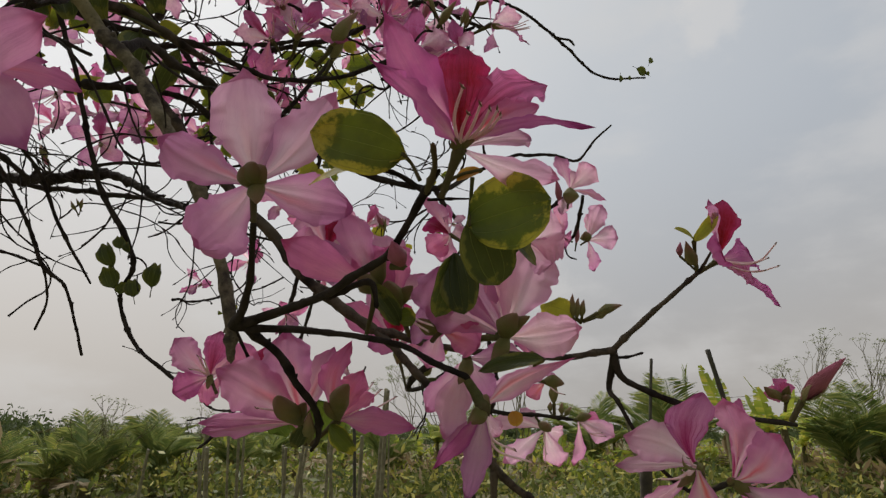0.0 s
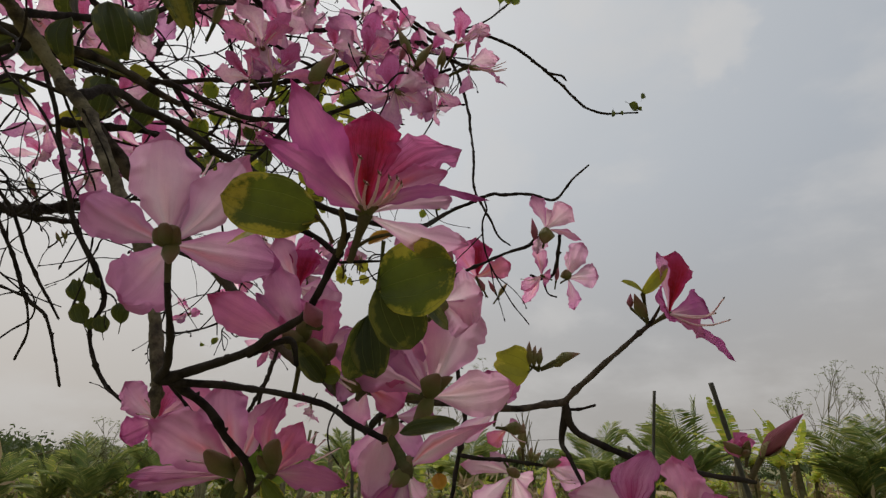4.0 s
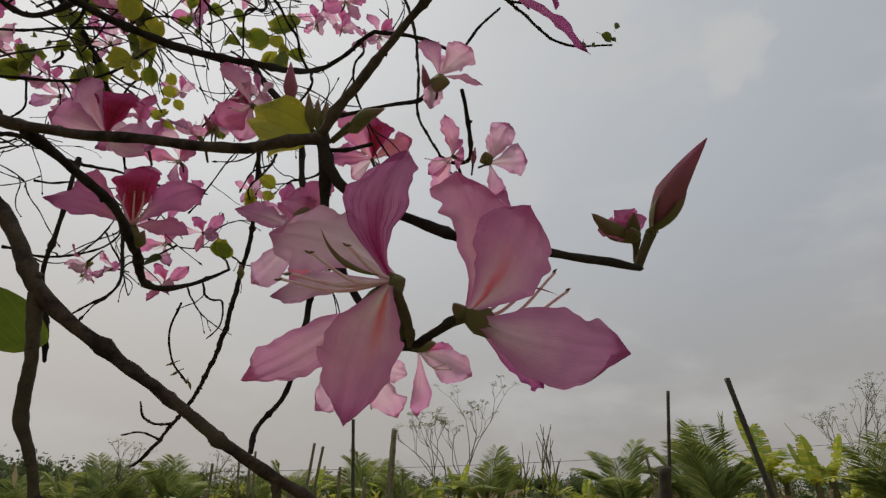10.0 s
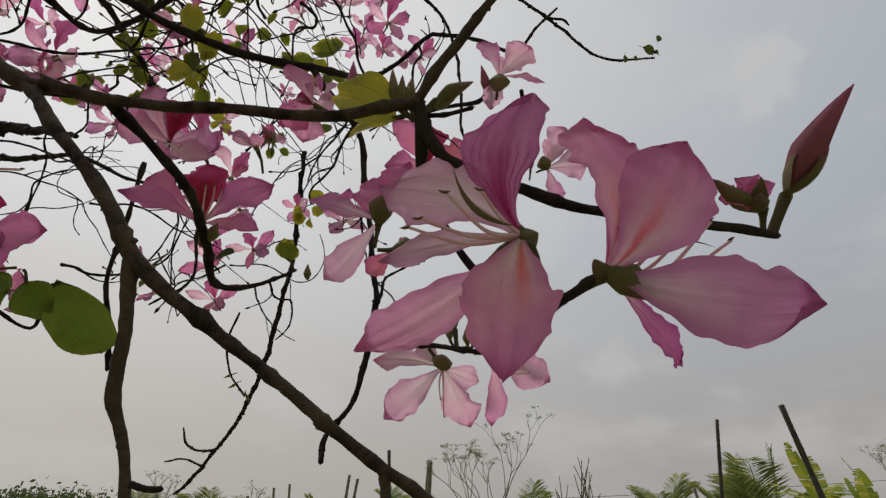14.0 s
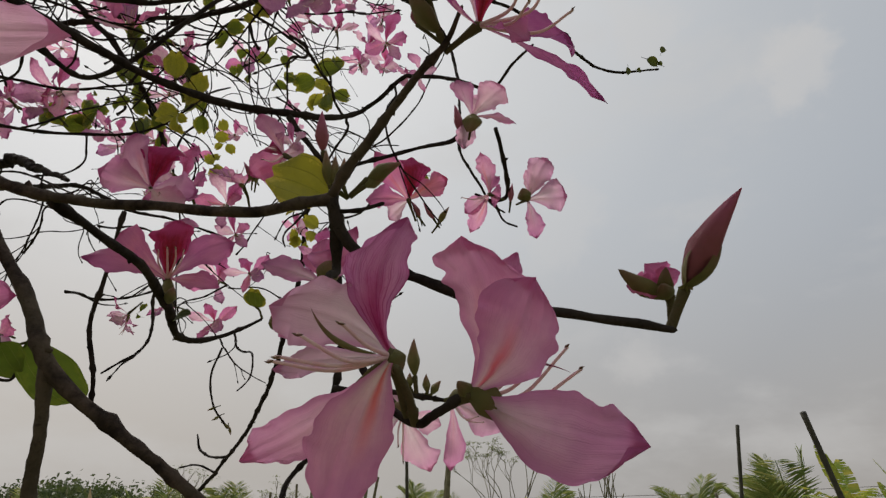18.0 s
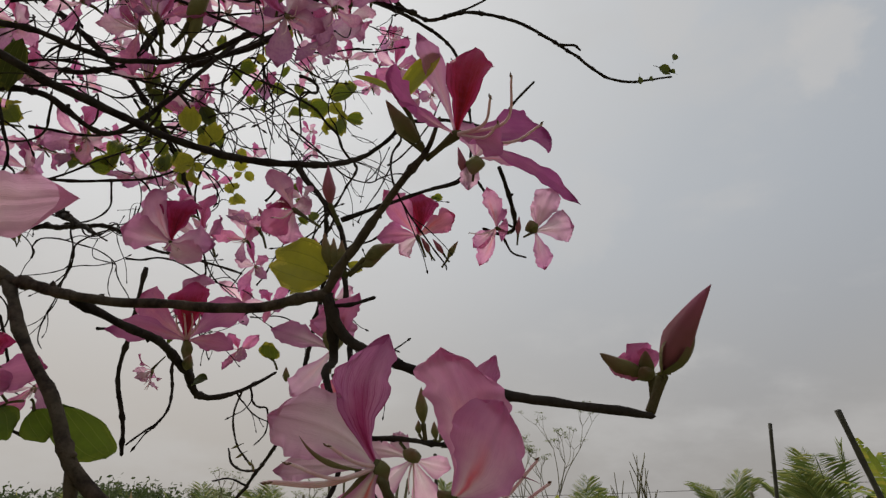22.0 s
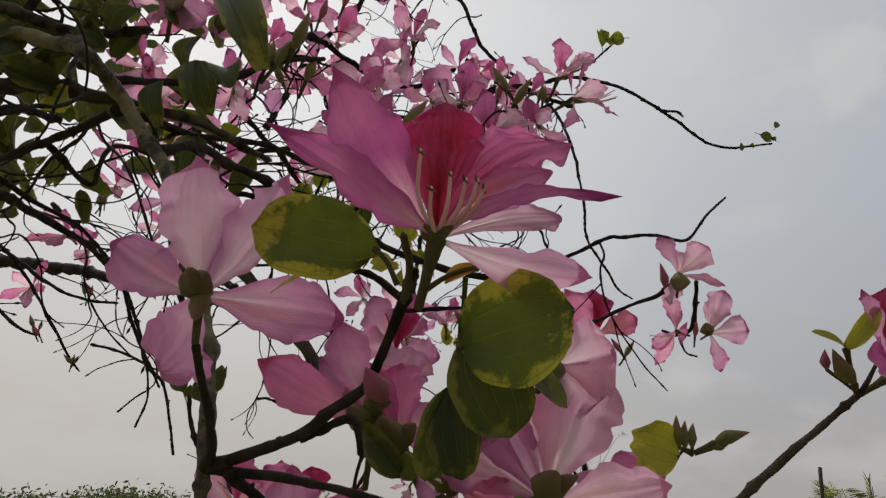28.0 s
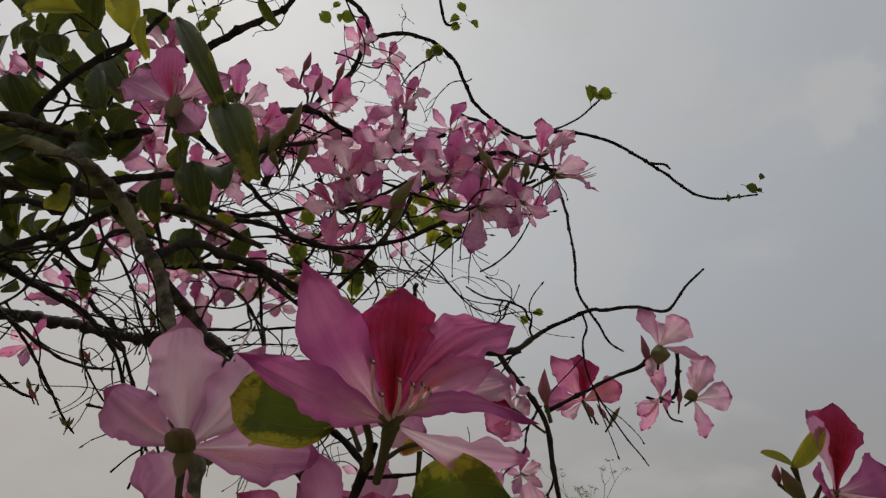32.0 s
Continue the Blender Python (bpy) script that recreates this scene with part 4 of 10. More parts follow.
branch("branch", [(-0.5897, 0.9113, 2.3082, 0.0075), (-0.5074, 0.9099, 2.543, 0.0066), (-0.4313, 0.9188, 2.6594, 0.0063), (-0.383, 0.9047, 2.7625, 0.0059), (-0.2767, 0.9447, 2.8007, 0.0049), (-0.1877, 1.0099, 2.7704, 0.005), (-0.1352, 1.0853, 2.6681, 0.0045), (-0.0202, 1.1492, 2.5916, 0.0044), (0.0922, 1.1584, 2.6043, 0.0044), (0.2221, 1.1966, 2.5766, 0.0038), (0.3264, 1.2452, 2.5209, 0.0037), (0.4456, 1.3119, 2.4613, 0.0032), (0.5846, 1.3387, 2.476, 0.0022)], BARK)
branch("twig", [(0.0323, 1.1569, 2.6013, 0.0031), (0.1241, 1.1665, 2.644, 0.0025), (0.2049, 1.1648, 2.7206, 0.0025)], BARK)
branch("twig", [(-0.3834, 0.9085, 2.7561, 0.0067), (-0.4065, 0.8885, 2.8385, 0.0061), (-0.4907, 0.856, 2.9356, 0.0062)], BARK)
branch("twig", [(0.3053, 1.2343, 2.5299, 0.0037), (0.344, 1.2364, 2.5231, 0.003), (0.3607, 1.2462, 2.5139, 0.0022)], BARK)
branch("twig", [(-0.4448, 0.5008, 1.9745, 0.003), (-0.4431, 0.5245, 1.9405, 0.0027), (-0.4266, 0.5506, 1.8725, 0.0027), (-0.4175, 0.5716, 1.8177, 0.003), (-0.4079, 0.5882, 1.7743, 0.003), (-0.3759, 0.6125, 1.7115, 0.0034), (-0.3717, 0.6227, 1.685, 0.003), (-0.3877, 0.6341, 1.6546, 0.0024), (-0.3788, 0.6481, 1.6181, 0.0024), (-0.3611, 0.6586, 1.5911, 0.0024), (-0.3199, 0.6604, 1.5594, 0.002)], BARK)
branch("twig", [(-0.7398, 0.7914, 1.9355, 0.0030), (-0.7181, 0.8065, 1.8963, 0.0030), (-0.6889, 0.8304, 1.8346, 0.0030), (-0.6614, 0.8585, 1.7614, 0.0034), (-0.6267, 0.8714, 1.7285, 0.0026), (-0.6124, 0.8922, 1.6744, 0.0022), (-0.6019, 0.9123, 1.6221, 0.0022)], BARK)
branch("twig", [(-0.6624, 0.8579, 1.7632, 0.0020), (-0.6556, 0.8783, 1.7099, 0.0017), (-0.6778, 0.8965, 1.6618, 0.0020)], BARK)
branch("twig", [(-0.7765, 0.8462, 1.7912, 0.0023), (-0.7204, 0.8505, 1.7811, 0.0023), (-0.6661, 0.8585, 1.7614, 0.0023)], BARK)

# ---- the blossoms nearest the path ----
flower((-0.0909, 0.2363, 1.612), (-0.0898, 0.2394, 1.594),
       [((-0.095, 0.2165, 1.664), 0.0328, (0.01, -0.99, -0.15), -0.05, "pale", {'wide': 0.56, 'point': 2.1}),
        ((-0.0487, 0.2112, 1.647), 0.0288, (-0.18, -0.98, -0.05), -0.05, "pale", {'wide': 0.62, 'point': 2.4}),
        ((-0.0817, 0.2334, 1.647), 0.0119, (-0.19, -0.97, -0.15), -0.04, "mauve", {'wide': 0.6}),
        ((-0.1417, 0.2348, 1.638), 0.0243, (0.2, -0.97, -0.14), -0.07, "pink", {'wide': 0.6, 'point': 1.7}),
        ((-0.0495, 0.2812, 1.618), 0.0286, (-0.09, -0.97, -0.24), -0.07, "pink", {'wide': 0.55, 'point': 2.6}),
        ((-0.1345, 0.276, 1.595), 0.0336, (0.11, -0.9, -0.43), -0.05, "pink", {'wide': 0.62, 'point': 3.2, 'claw': 0.22})],
       [((-0.0904, 0.2613, 1.675), (-0, -0.0007, 0.0019)), ((-0.1054, 0.2581, 1.654), (0.001, -0.0003, 0.0009))],
       [((-0.0923, 0.2252, 1.616), 0.0118, (-0.64, -0.64, -0.43)), ((-0.0821, 0.2253, 1.616), 0.0118, (0.65, -0.63, -0.42)), ((-0.0858, 0.2211, 1.616), 0.0116, (0.01, -0.8, -0.6)), ((-0.0861, 0.2311, 1.6), 0.0102, (0.01, -0.99, -0.15))], "open pink blossom seen from behind, on a dark twig", 0.0017, 3)
flower((0.0069, 0.2099, 1.617), (-0.0012, 0.2245, 1.6),
       [((-0.0263, 0.1616, 1.626), 0.0171, (0.53, -0.85, 0.01), 0.08, "magenta", {'wide': 0.5, 'point': 1.5, 'crisp': 1.2}),
        ((-0.0256, 0.1863, 1.67), 0.0228, (0.62, -0.77, -0.14), 0.06, "magenta", {'wide': 0.52, 'point': 1.5, 'sway': -0.04, 'crisp': 1.0}),
        ((0.0067, 0.2051, 1.667), 0.0275, (0.21, -0.98, -0.01), 0.05, "crimson", {'wide': 0.66, 'point': 3.0, 'crisp': 1.3}),
        ((0.049, 0.2173, 1.655), 0.0217, (-0.14, -0.98, -0.11), 0.10, "claret", {'wide': 0.58, 'point': 2.2, 'sway': -0.12, 'crisp': 1.4}),
        ((0.0431, 0.2074, 1.638), 0.0158, (-0.06, -0.99, 0.09), 0.06, "flush", {'wide': 0.6, 'point': 2.0, 'crisp': 1.2}),
        ((0.0585, 0.1826, 1.611), 0.0092, (0.1, -0.97, 0.23), 0.06, "magenta", {'wide': 0.36, 'point': 1.15, 'sway': -0.08, 'crisp': 1.2}),
        ((0.0527, 0.2222, 1.608), 0.0149, (0.01, -0.72, -0.69), 0.05, "pale", {'wide': 0.66, 'point': 2.4}),
        ((0.0451, 0.2458, 1.643), 0.0135, (0.03, -0.96, -0.28), 0.04, "pale", {'wide': 0.72, 'point': 3.0})],
       [((0.0076, 0.1834, 1.63), (-0.0029, -0.0006, -0.0002)), ((0.015, 0.1894, 1.626), (0.001, 0.0002, 0.0001)), ((0.019, 0.1912, 1.625), (0.002, 0.0004, 0.0001)), ((0.0222, 0.1919, 1.625), (0.0029, 0.0006, 0.0002)), ((0.0237, 0.1949, 1.624), (0.0029, 0.0006, 0.0002)), ((0.01, 0.1884, 1.621), (-0.001, -0.0002, -0.0001))],
       [((0.004, 0.2024, 1.618), 0.0056, (-0.58, -0.8, -0.15)), ((0.0132, 0.2048, 1.618), 0.0050, (0.87, -0.49, -0.06))], "wide-open magenta blossom with a crimson banner petal", 0.0019, 5)
flower((0.208, 0.3959, 1.6235), (0.1928, 0.4008, 1.6143),
       [((0.1878, 0.3478, 1.6186), 0.0243, (0.42, -0.87, 0.26), -0.06, "magenta"),
        ((0.1939, 0.3678, 1.6639), 0.0116, (0.71, -0.66, -0.26), 0.05, "pink"),
        ((0.2186, 0.3877, 1.6722), 0.0243, (0.03, -0.9, -0.43), 0.04, "crimson"),
        ((0.2538, 0.4271, 1.6402), 0.0285, (0.02, -0.99, 0.1), 0.06, "magenta"),
        ((0.2637, 0.4165, 1.5919), 0.0116, (0.51, -0.82, 0.25), 0.04, "magenta"),
        ((0.2307, 0.3879, 1.6053), 0.0185, (0.18, -0.83, 0.53), 0.05, "rose")],
       [((0.237, 0.3667, 1.6278), (0.0098, 0.0052, -0.0054)), ((0.2283, 0.3645, 1.6163), (0.0049, 0.0026, -0.0027)), ((0.2481, 0.3866, 1.6168), (0.0047, 0.0037, -0.0051)), ((0.2304, 0.374, 1.6099), (0.0033, 0.0024, -0.0032))],
       [], "magenta blossom held at the end of a bare branch", 0.0016, 7)
leaf((0.1858, 0.38, 1.634), (0.1656, 0.3665, 1.6391), 0.0069, (0.3, -0.85, 0.43), "yellow", (0.191, 0.394, 1.6199), fold=0.35, cleft=0.00, label="folded olive-yellow leaf by the blossom", bend=0.06)
leaf((0.1842, 0.3796, 1.6339), (0.2035, 0.3758, 1.6559), 0.0099, (0.14, -0.96, -0.25), "yellow", (0.191, 0.3935, 1.6211), fold=0.40, cleft=0.00, bend=0.06)
bud((0.1909, 0.3943, 1.6194), (0.1782, 0.3782, 1.6337), 0.0048, "green", 0.03, stalk=(0.193, 0.3989, 1.6157))
bud((0.1803, 0.3956, 1.6275), (0.1798, 0.3905, 1.6373), 0.0027, "pink", 0.03, stalk=(0.1913, 0.3977, 1.6174))
flower((-0.0955, 0.3821, 1.506), (-0.0935, 0.3915, 1.492),
       [((-0.1449, 0.3504, 1.538), 0.0327, (0.19, -0.98, 0.04), 0.07, "blush", {'wide': 0.62, 'point': 3.2, 'claw': 0.28}),
        ((-0.1532, 0.3517, 1.505), 0.0088, (0.1, -0.99, 0.04), 0.05, "pink", {'wide': 0.74, 'point': 2.6}),
        ((-0.1511, 0.353, 1.5), 0.0157, (0, -0.93, 0.37), 0.04, "pink", {'wide': 0.66, 'point': 2.4}),
        ((-0.1075, 0.3677, 1.566), 0.0332, (0.1, -0.99, 0.04), 0.06, "flush", {'wide': 0.62, 'point': 4.0, 'claw': 0.3, 'crisp': 1.3}),
        ((-0.0765, 0.3821, 1.557), 0.0225, (-0.26, -0.97, 0.03), 0.05, "blush", {'wide': 0.66, 'point': 2.0})],
       [((-0.1188, 0.3593, 1.515), (-0, -0.0007, 0.0019))],
       [((-0.1008, 0.3415, 1.521), 0.0183, (-0.25, -0.78, -0.58)), ((-0.0877, 0.3586, 1.518), 0.0093, (0.46, -0.74, -0.49))], "pink blossom with coral throat low on the twig", 0.0018, 9)
flower((-0.0705, 0.3817, 1.508), (-0.0902, 0.3915, 1.492),
       [((-0.0597, 0.3559, 1.557), 0.0216, (-0.42, -0.91, -0.06), 0.10, "coral", {'wide': 0.5, 'point': 1.6, 'sway': -0.12, 'crisp': 1.4}),
        ((-0.017, 0.3572, 1.502), 0.0178, (0.01, -0.99, 0.12), 0.06, "rose", {'wide': 0.46, 'point': 1.8, 'crisp': 1.2}),
        ((-0.0553, 0.3831, 1.541), 0.0196, (-0.26, -0.97, 0.03), 0.05, "coral", {'wide': 0.6}),
        ((-0.0503, 0.4096, 1.527), 0.0136, (-0.17, -0.98, 0.03), 0.05, "rose", {'wide': 0.6})],
       [((-0.0529, 0.4172, 1.535), (0.001, 0.0007, -0.0019)), ((-0.0472, 0.4191, 1.53), (0.001, 0.0007, -0.0019)), ((-0.0359, 0.4212, 1.525), (0.001, 0.0007, -0.0019))],
       [((-0.058, 0.34, 1.528), 0.0142, (0.21, -0.79, -0.58)), ((-0.0752, 0.3587, 1.519), 0.0087, (-0.5, -0.72, -0.49))], "rose-red blossom with a folded coral petal", 0.0018, 11)
leaf((-0.073, 0.3692, 1.5046), (-0.0565, 0.3704, 1.4876), 0.0138, (-0.27, -0.95, -0.15), "green", fold=0.30, cleft=0.05, bend=0.06)
leaf((-0.089, 0.3639, 1.5038), (-0.0959, 0.3685, 1.4904), 0.0112, (0.3, -0.95, -0.13), "dark", fold=0.30, cleft=0.05, bend=0.06)
bud((-0.0864, 0.37, 1.4928), (-0.0851, 0.3608, 1.5127), 0.0047, "green", 0.03)
flower((-0.194, 0.4608, 1.544), (-0.1864, 0.4609, 1.53),
       [((-0.2226, 0.4489, 1.574), 0.0270, (0.1, -0.98, -0.16), 0.06, "pink", {'wide': 0.62, 'point': 3.0, 'crisp': 1.2}),
        ((-0.1855, 0.4521, 1.581), 0.0220, (-0.09, -0.98, -0.17), 0.05, "claret", {'wide': 0.64, 'point': 2.4, 'crisp': 1.2}),
        ((-0.2209, 0.4553, 1.53), 0.0241, (0.18, -0.98, 0.02), 0.08, "magenta", {'wide': 0.58, 'point': 2.8}),
        ((-0.1782, 0.4648, 1.562), 0.0195, (-0.19, -0.97, -0.17), 0.05, "pink", {'wide': 0.6}),
        ((-0.2005, 0.4801, 1.521), 0.0150, (0.01, -0.99, -0.17), 0.05, "rose", {'wide': 0.6})],
       [((-0.1963, 0.4393, 1.558), (-0.001, -0.0004, 0.0009)), ((-0.1921, 0.44, 1.556), (-0, -0.0004, 0.0009)), ((-0.2028, 0.4432, 1.548), (-0.001, -0.0007, 0.0018))],
       [((-0.1929, 0.4566, 1.533), 0.0068, (-0.19, -0.92, -0.35))], "pink blossom with a claret banner by the low twig", 0.0016, 61)
flower((0.0334, 0.2977, 1.55), (0.0109, 0.3109, 1.55),
       [((0.0543, 0.2928, 1.605), 0.0343, (-0.07, -1, -0.07), -0.06, "pale", {'wide': 0.6, 'point': 3.2}),
        ((0.0267, 0.2967, 1.609), 0.0195, (0.12, -0.99, -0.07), -0.05, "pale", {'wide': 0.58, 'point': 2.4}),
        ((0.0082, 0.2969, 1.587), 0.0219, (0.21, -0.97, -0.06), -0.04, "mauve", {'wide': 0.58, 'point': 2.4}),
        ((-0.0128, 0.3, 1.577), 0.0301, (0.31, -0.94, -0.15), -0.05, "pink", {'wide': 0.6, 'point': 2.8}),
        ((0.0843, 0.3295, 1.561), 0.0259, (-0.07, -0.98, -0.16), -0.06, "pale", {'wide': 0.54, 'point': 2.4})],
       [((0.0388, 0.3383, 1.579), (0, 0.0004, -0.0009)), ((0.0307, 0.3399, 1.574), (0, 0.0004, -0.0009))],
       [((0.0387, 0.2847, 1.56), 0.0131, (-0.25, -0.82, -0.51)), ((0.0462, 0.2873, 1.559), 0.0085, (0.61, -0.65, -0.45)), ((0.0252, 0.2958, 1.535), 0.0094, (-0.14, -0.67, -0.73))], "pink blossom seen from behind among buds", 0.0019, 13)
flower((-0.0019, 0.3059, 1.5547), (-0.0067, 0.303, 1.5478),
       [((-0.0189, 0.3036, 1.5594), 0.0224, (0.31, -0.89, -0.33), -0.10, "mauve"),
        ((-0.0024, 0.2931, 1.589), 0.0299, (0.13, -0.89, -0.44), 0.05, "mauve"),
        ((0.0159, 0.3007, 1.5988), 0.0224, (-0.26, -0.9, -0.34), 0.05, "mauve"),
        ((0.0204, 0.2997, 1.5445), 0.0199, (-0.17, -0.98, -0.07), 0.05, "coral"),
        ((-0.0091, 0.3134, 1.5339), 0.0174, (0.2, -0.98, 0.03), 0.05, "pink")],
       [],
       [((-0.0151, 0.2984, 1.5595), 0.0100, (-0.58, -0.76, -0.29))], "half-shaded mauve blossom in a crowded cluster", 0.0016, 15)
flower((0.0132, 0.3127, 1.54), (0.011, 0.3111, 1.533),
       [((-0.0001, 0.3163, 1.495), 0.0212, (0.3, -0.93, -0.23), 0.05, "pale", {'wide': 0.56, 'point': 1.8, 'sway': 0.05}),
        ((-0.0106, 0.3297, 1.51), 0.0199, (0.3, -0.93, -0.23), 0.05, "pink", {'wide': 0.56, 'point': 1.9, 'sway': 0.06}),
        ((0.0282, 0.3275, 1.518), 0.0165, (-0.27, -0.93, -0.24), 0.05, "mauve", {'wide': 0.5, 'point': 2.2}),
        ((0.0367, 0.3268, 1.541), 0.0140, (-0.18, -0.97, -0.15), 0.05, "mauve", {'wide': 0.6, 'point': 2.6})],
       [],
       [((0.0081, 0.3075, 1.525), 0.0089, (-0.43, -0.85, -0.32))], "pale mauve blossom with two long hanging petals", 0.0018, 17)
flower((0.0221, 0.3099, 1.513), (0.011, 0.3095, 1.531),
       [((0.07, 0.2911, 1.538), 0.0127, (0.1, -0.99, 0.12), 0.06, "blush", {'wide': 0.34, 'point': 1.25, 'sway': -0.08, 'crisp': 1.5}),
        ((-0.0064, 0.3063, 1.481), 0.0090, (0.38, -0.92, -0.13), 0.08, "magenta", {'wide': 0.5, 'point': 1.6, 'crisp': 1.3}),
        ((-0.0047, 0.3152, 1.486), 0.0103, (0.2, -0.98, -0.05), 0.06, "mauve", {'wide': 0.55, 'point': 1.9}),
        ((0.0111, 0.3128, 1.464), 0.0156, (0.12, -0.96, -0.24), 0.06, "mauve", {'wide': 0.5, 'point': 1.5, 'crisp': 1.4}),
        ((0.0306, 0.3223, 1.497), 0.0121, (-0.18, -0.92, -0.34), 0.05, "pale", {'wide': 0.6, 'point': 2.4})],
       [((0.0466, 0.3079, 1.485), (-0.0069, 0.0023, -0.0068)), ((0.0376, 0.3078, 1.491), (-0.0039, 0.0017, -0.0048))],
       [((0.0127, 0.3067, 1.504), 0.0101, (-0.35, -0.88, -0.33)), ((0.0235, 0.3076, 1.52), 0.0088, (0.38, -0.92, -0.13))], "hanging mauve blossom with a long ribbon petal", 0.0028, 47)
flower((-0.0255, 0.3016, 1.568), (-0.02, 0.3158, 1.553),
       [((-0.0491, 0.2965, 1.605), 0.0244, (0.2, -0.98, -0.05), 0.05, "rose", {'wide': 0.6}),
        ((-0.0319, 0.3066, 1.607), 0.0244, (0.11, -0.99, -0.05), 0.05, "rose", {'wide': 0.6}),
        ((-0.0091, 0.3184, 1.591), 0.0241, (-0.17, -0.98, -0.06), 0.05, "flush", {'wide': 0.6}),
        ((-0.0727, 0.3046, 1.61), 0.0142, (0.19, -0.98, 0.04), 0.04, "pink", {'wide': 0.6})],
       [((-0.0081, 0.295, 1.552), (0, 0.0007, -0.0019)), ((-0.0056, 0.2941, 1.555), (0, 0.0007, -0.0019))],
       [((-0.0307, 0.2852, 1.578), 0.0156, (0.03, -0.8, -0.59)), ((-0.0168, 0.2884, 1.576), 0.0089, (0.46, -0.74, -0.49))], "rose blossom tucked under dark leaves", 0.0017, 18)
leaf((0.0384, 0.3165, 1.511), (0.0404, 0.3152, 1.503), 0.0085, (0.13, -0.93, -0.34), "orange", fold=0.50, cleft=0.00, label="withered orange leaf curled in the cluster", bend=0.06)
leaf((-0.0251, 0.299, 1.557), (-0.0391, 0.2812, 1.5752), 0.0119, (0.31, -0.94, -0.14), "dark", fold=0.60, cleft=0.00, bend=0.06)
leaf((0.0197, 0.2941, 1.5308), (0.0497, 0.2723, 1.5344), 0.0092, (0.11, -0.95, 0.28), "dark", fold=0.50, cleft=0.00, bend=0.06)
leaf((-0.0251, 0.2981, 1.5593), (-0.0154, 0.2975, 1.5618), 0.0107, (0.03, -0.99, -0.16), "green", fold=0.50, cleft=0.00, bend=0.06)
flower((-0.0375, 0.2968, 1.5762), (-0.0456, 0.318, 1.5524),
       [((-0.0898, 0.282, 1.6008), 0.0223, (0.51, -0.8, -0.32), 0.05, "rose"),
        ((-0.0576, 0.2914, 1.6223), 0.0201, (0.5, -0.76, -0.4), 0.05, "pink"),
        ((-0.0502, 0.3122, 1.6076), 0.0246, (0.04, -0.9, -0.43), 0.05, "rose"),
        ((-0.0381, 0.3402, 1.6272), 0.0223, (0.04, -0.9, -0.43), 0.05, "pink")],
       [],
       [((-0.0466, 0.2868, 1.5821), 0.0134, (-0.05, -0.9, -0.43)), ((-0.0322, 0.2836, 1.5917), 0.0098, (0.58, -0.72, -0.39))], "rose blossom still half closed, in green sepals", 0.0016, 19)
flower((0.1768, 0.4097, 1.478), (0.1799, 0.4262, 1.46),
       [((0.1822, 0.3943, 1.528), 0.0287, (-0.28, -0.94, -0.2), 0.04, "violet", {'sway': -0.17, 'wide': 0.6, 'point': 2.0, 'crisp': 1.0}),
        ((0.127, 0.407, 1.498), 0.0302, (0.22, -0.97, 0.05), 0.05, "pale", {'sway': 0.12, 'wide': 0.58, 'point': 2.2, 'claw': 0.2}),
        ((0.1238, 0.4246, 1.477), 0.0116, (0.14, -0.98, -0.12), 0.03, "pale", {'wide': 0.7}),
        ((0.1183, 0.4225, 1.443), 0.0180, (0.33, -0.9, -0.29), 0.05, "blush", {'wide': 0.66, 'point': 3.4, 'sway': -0.03, 'crisp': 1.3}),
        ((0.1692, 0.3805, 1.423), 0.0276, (-0.05, -0.82, -0.57), 0.07, "flush", {'wide': 0.60, 'point': 2.3, 'sway': 0.0, 'crisp': 1.3})],
       [((0.1411, 0.3877, 1.471), (-0, 0.0016, -0.0037)), ((0.1457, 0.3825, 1.471), (-0, 0.0012, -0.0028)), ((0.1538, 0.3782, 1.477), (-0.0001, 0.002, -0.0046)), ((0.1635, 0.3886, 1.484), (-0, 0.0008, -0.0018))],
       [((0.1797, 0.4095, 1.471), 0.0089, (0.81, -0.42, -0.41)), ((0.161, 0.4084, 1.464), 0.0075, (-0.18, -0.23, -0.96))], "large open pink blossom with a veined violet banner", 0.0019, 21)
flower((0.2044, 0.4177, 1.467), (0.1928, 0.425, 1.462),
       [((0.2013, 0.4058, 1.524), 0.0313, (0.48, -0.85, -0.19), 0.05, "blush", {'sway': 0.15, 'wide': 0.66, 'point': 4.0, 'crisp': 1.3}),
        ((0.2279, 0.3897, 1.499), 0.0311, (-0.18, -0.98, -0.07), 0.09, "flush", {'sway': 0.08, 'wide': 0.64, 'point': 3.4, 'crisp': 0.8}),
        ((0.2598, 0.3998, 1.448), 0.0262, (0.05, -0.98, -0.21), 0.08, "pink", {'sway': 0.04, 'wide': 0.60, 'point': 3.2, 'crisp': 1.0}),
        ((0.2404, 0.4658, 1.447), 0.0119, (0.33, -0.92, -0.2), 0.06, "magenta", {'wide': 0.6, 'crisp': 1.6}),
        ((0.2221, 0.4226, 1.526), 0.0140, (-0.14, -0.98, -0.12), 0.05, "violet", {'wide': 0.7})],
       [((0.2382, 0.4102, 1.481), (-0.0001, 0.0036, -0.0083)), ((0.2422, 0.4085, 1.473), (-0.0001, 0.0032, -0.0073)), ((0.2294, 0.4165, 1.478), (-0.0001, 0.002, -0.0046)), ((0.2208, 0.4173, 1.475), (-0, 0.0012, -0.0028))],
       [((0.2181, 0.4146, 1.456), 0.0116, (-0.26, -0.49, -0.84)), ((0.1998, 0.4131, 1.47), 0.0064, (-0.8, -0.6, -0.03))], "large pink blossom with upright folded petals", 0.0019, 23)
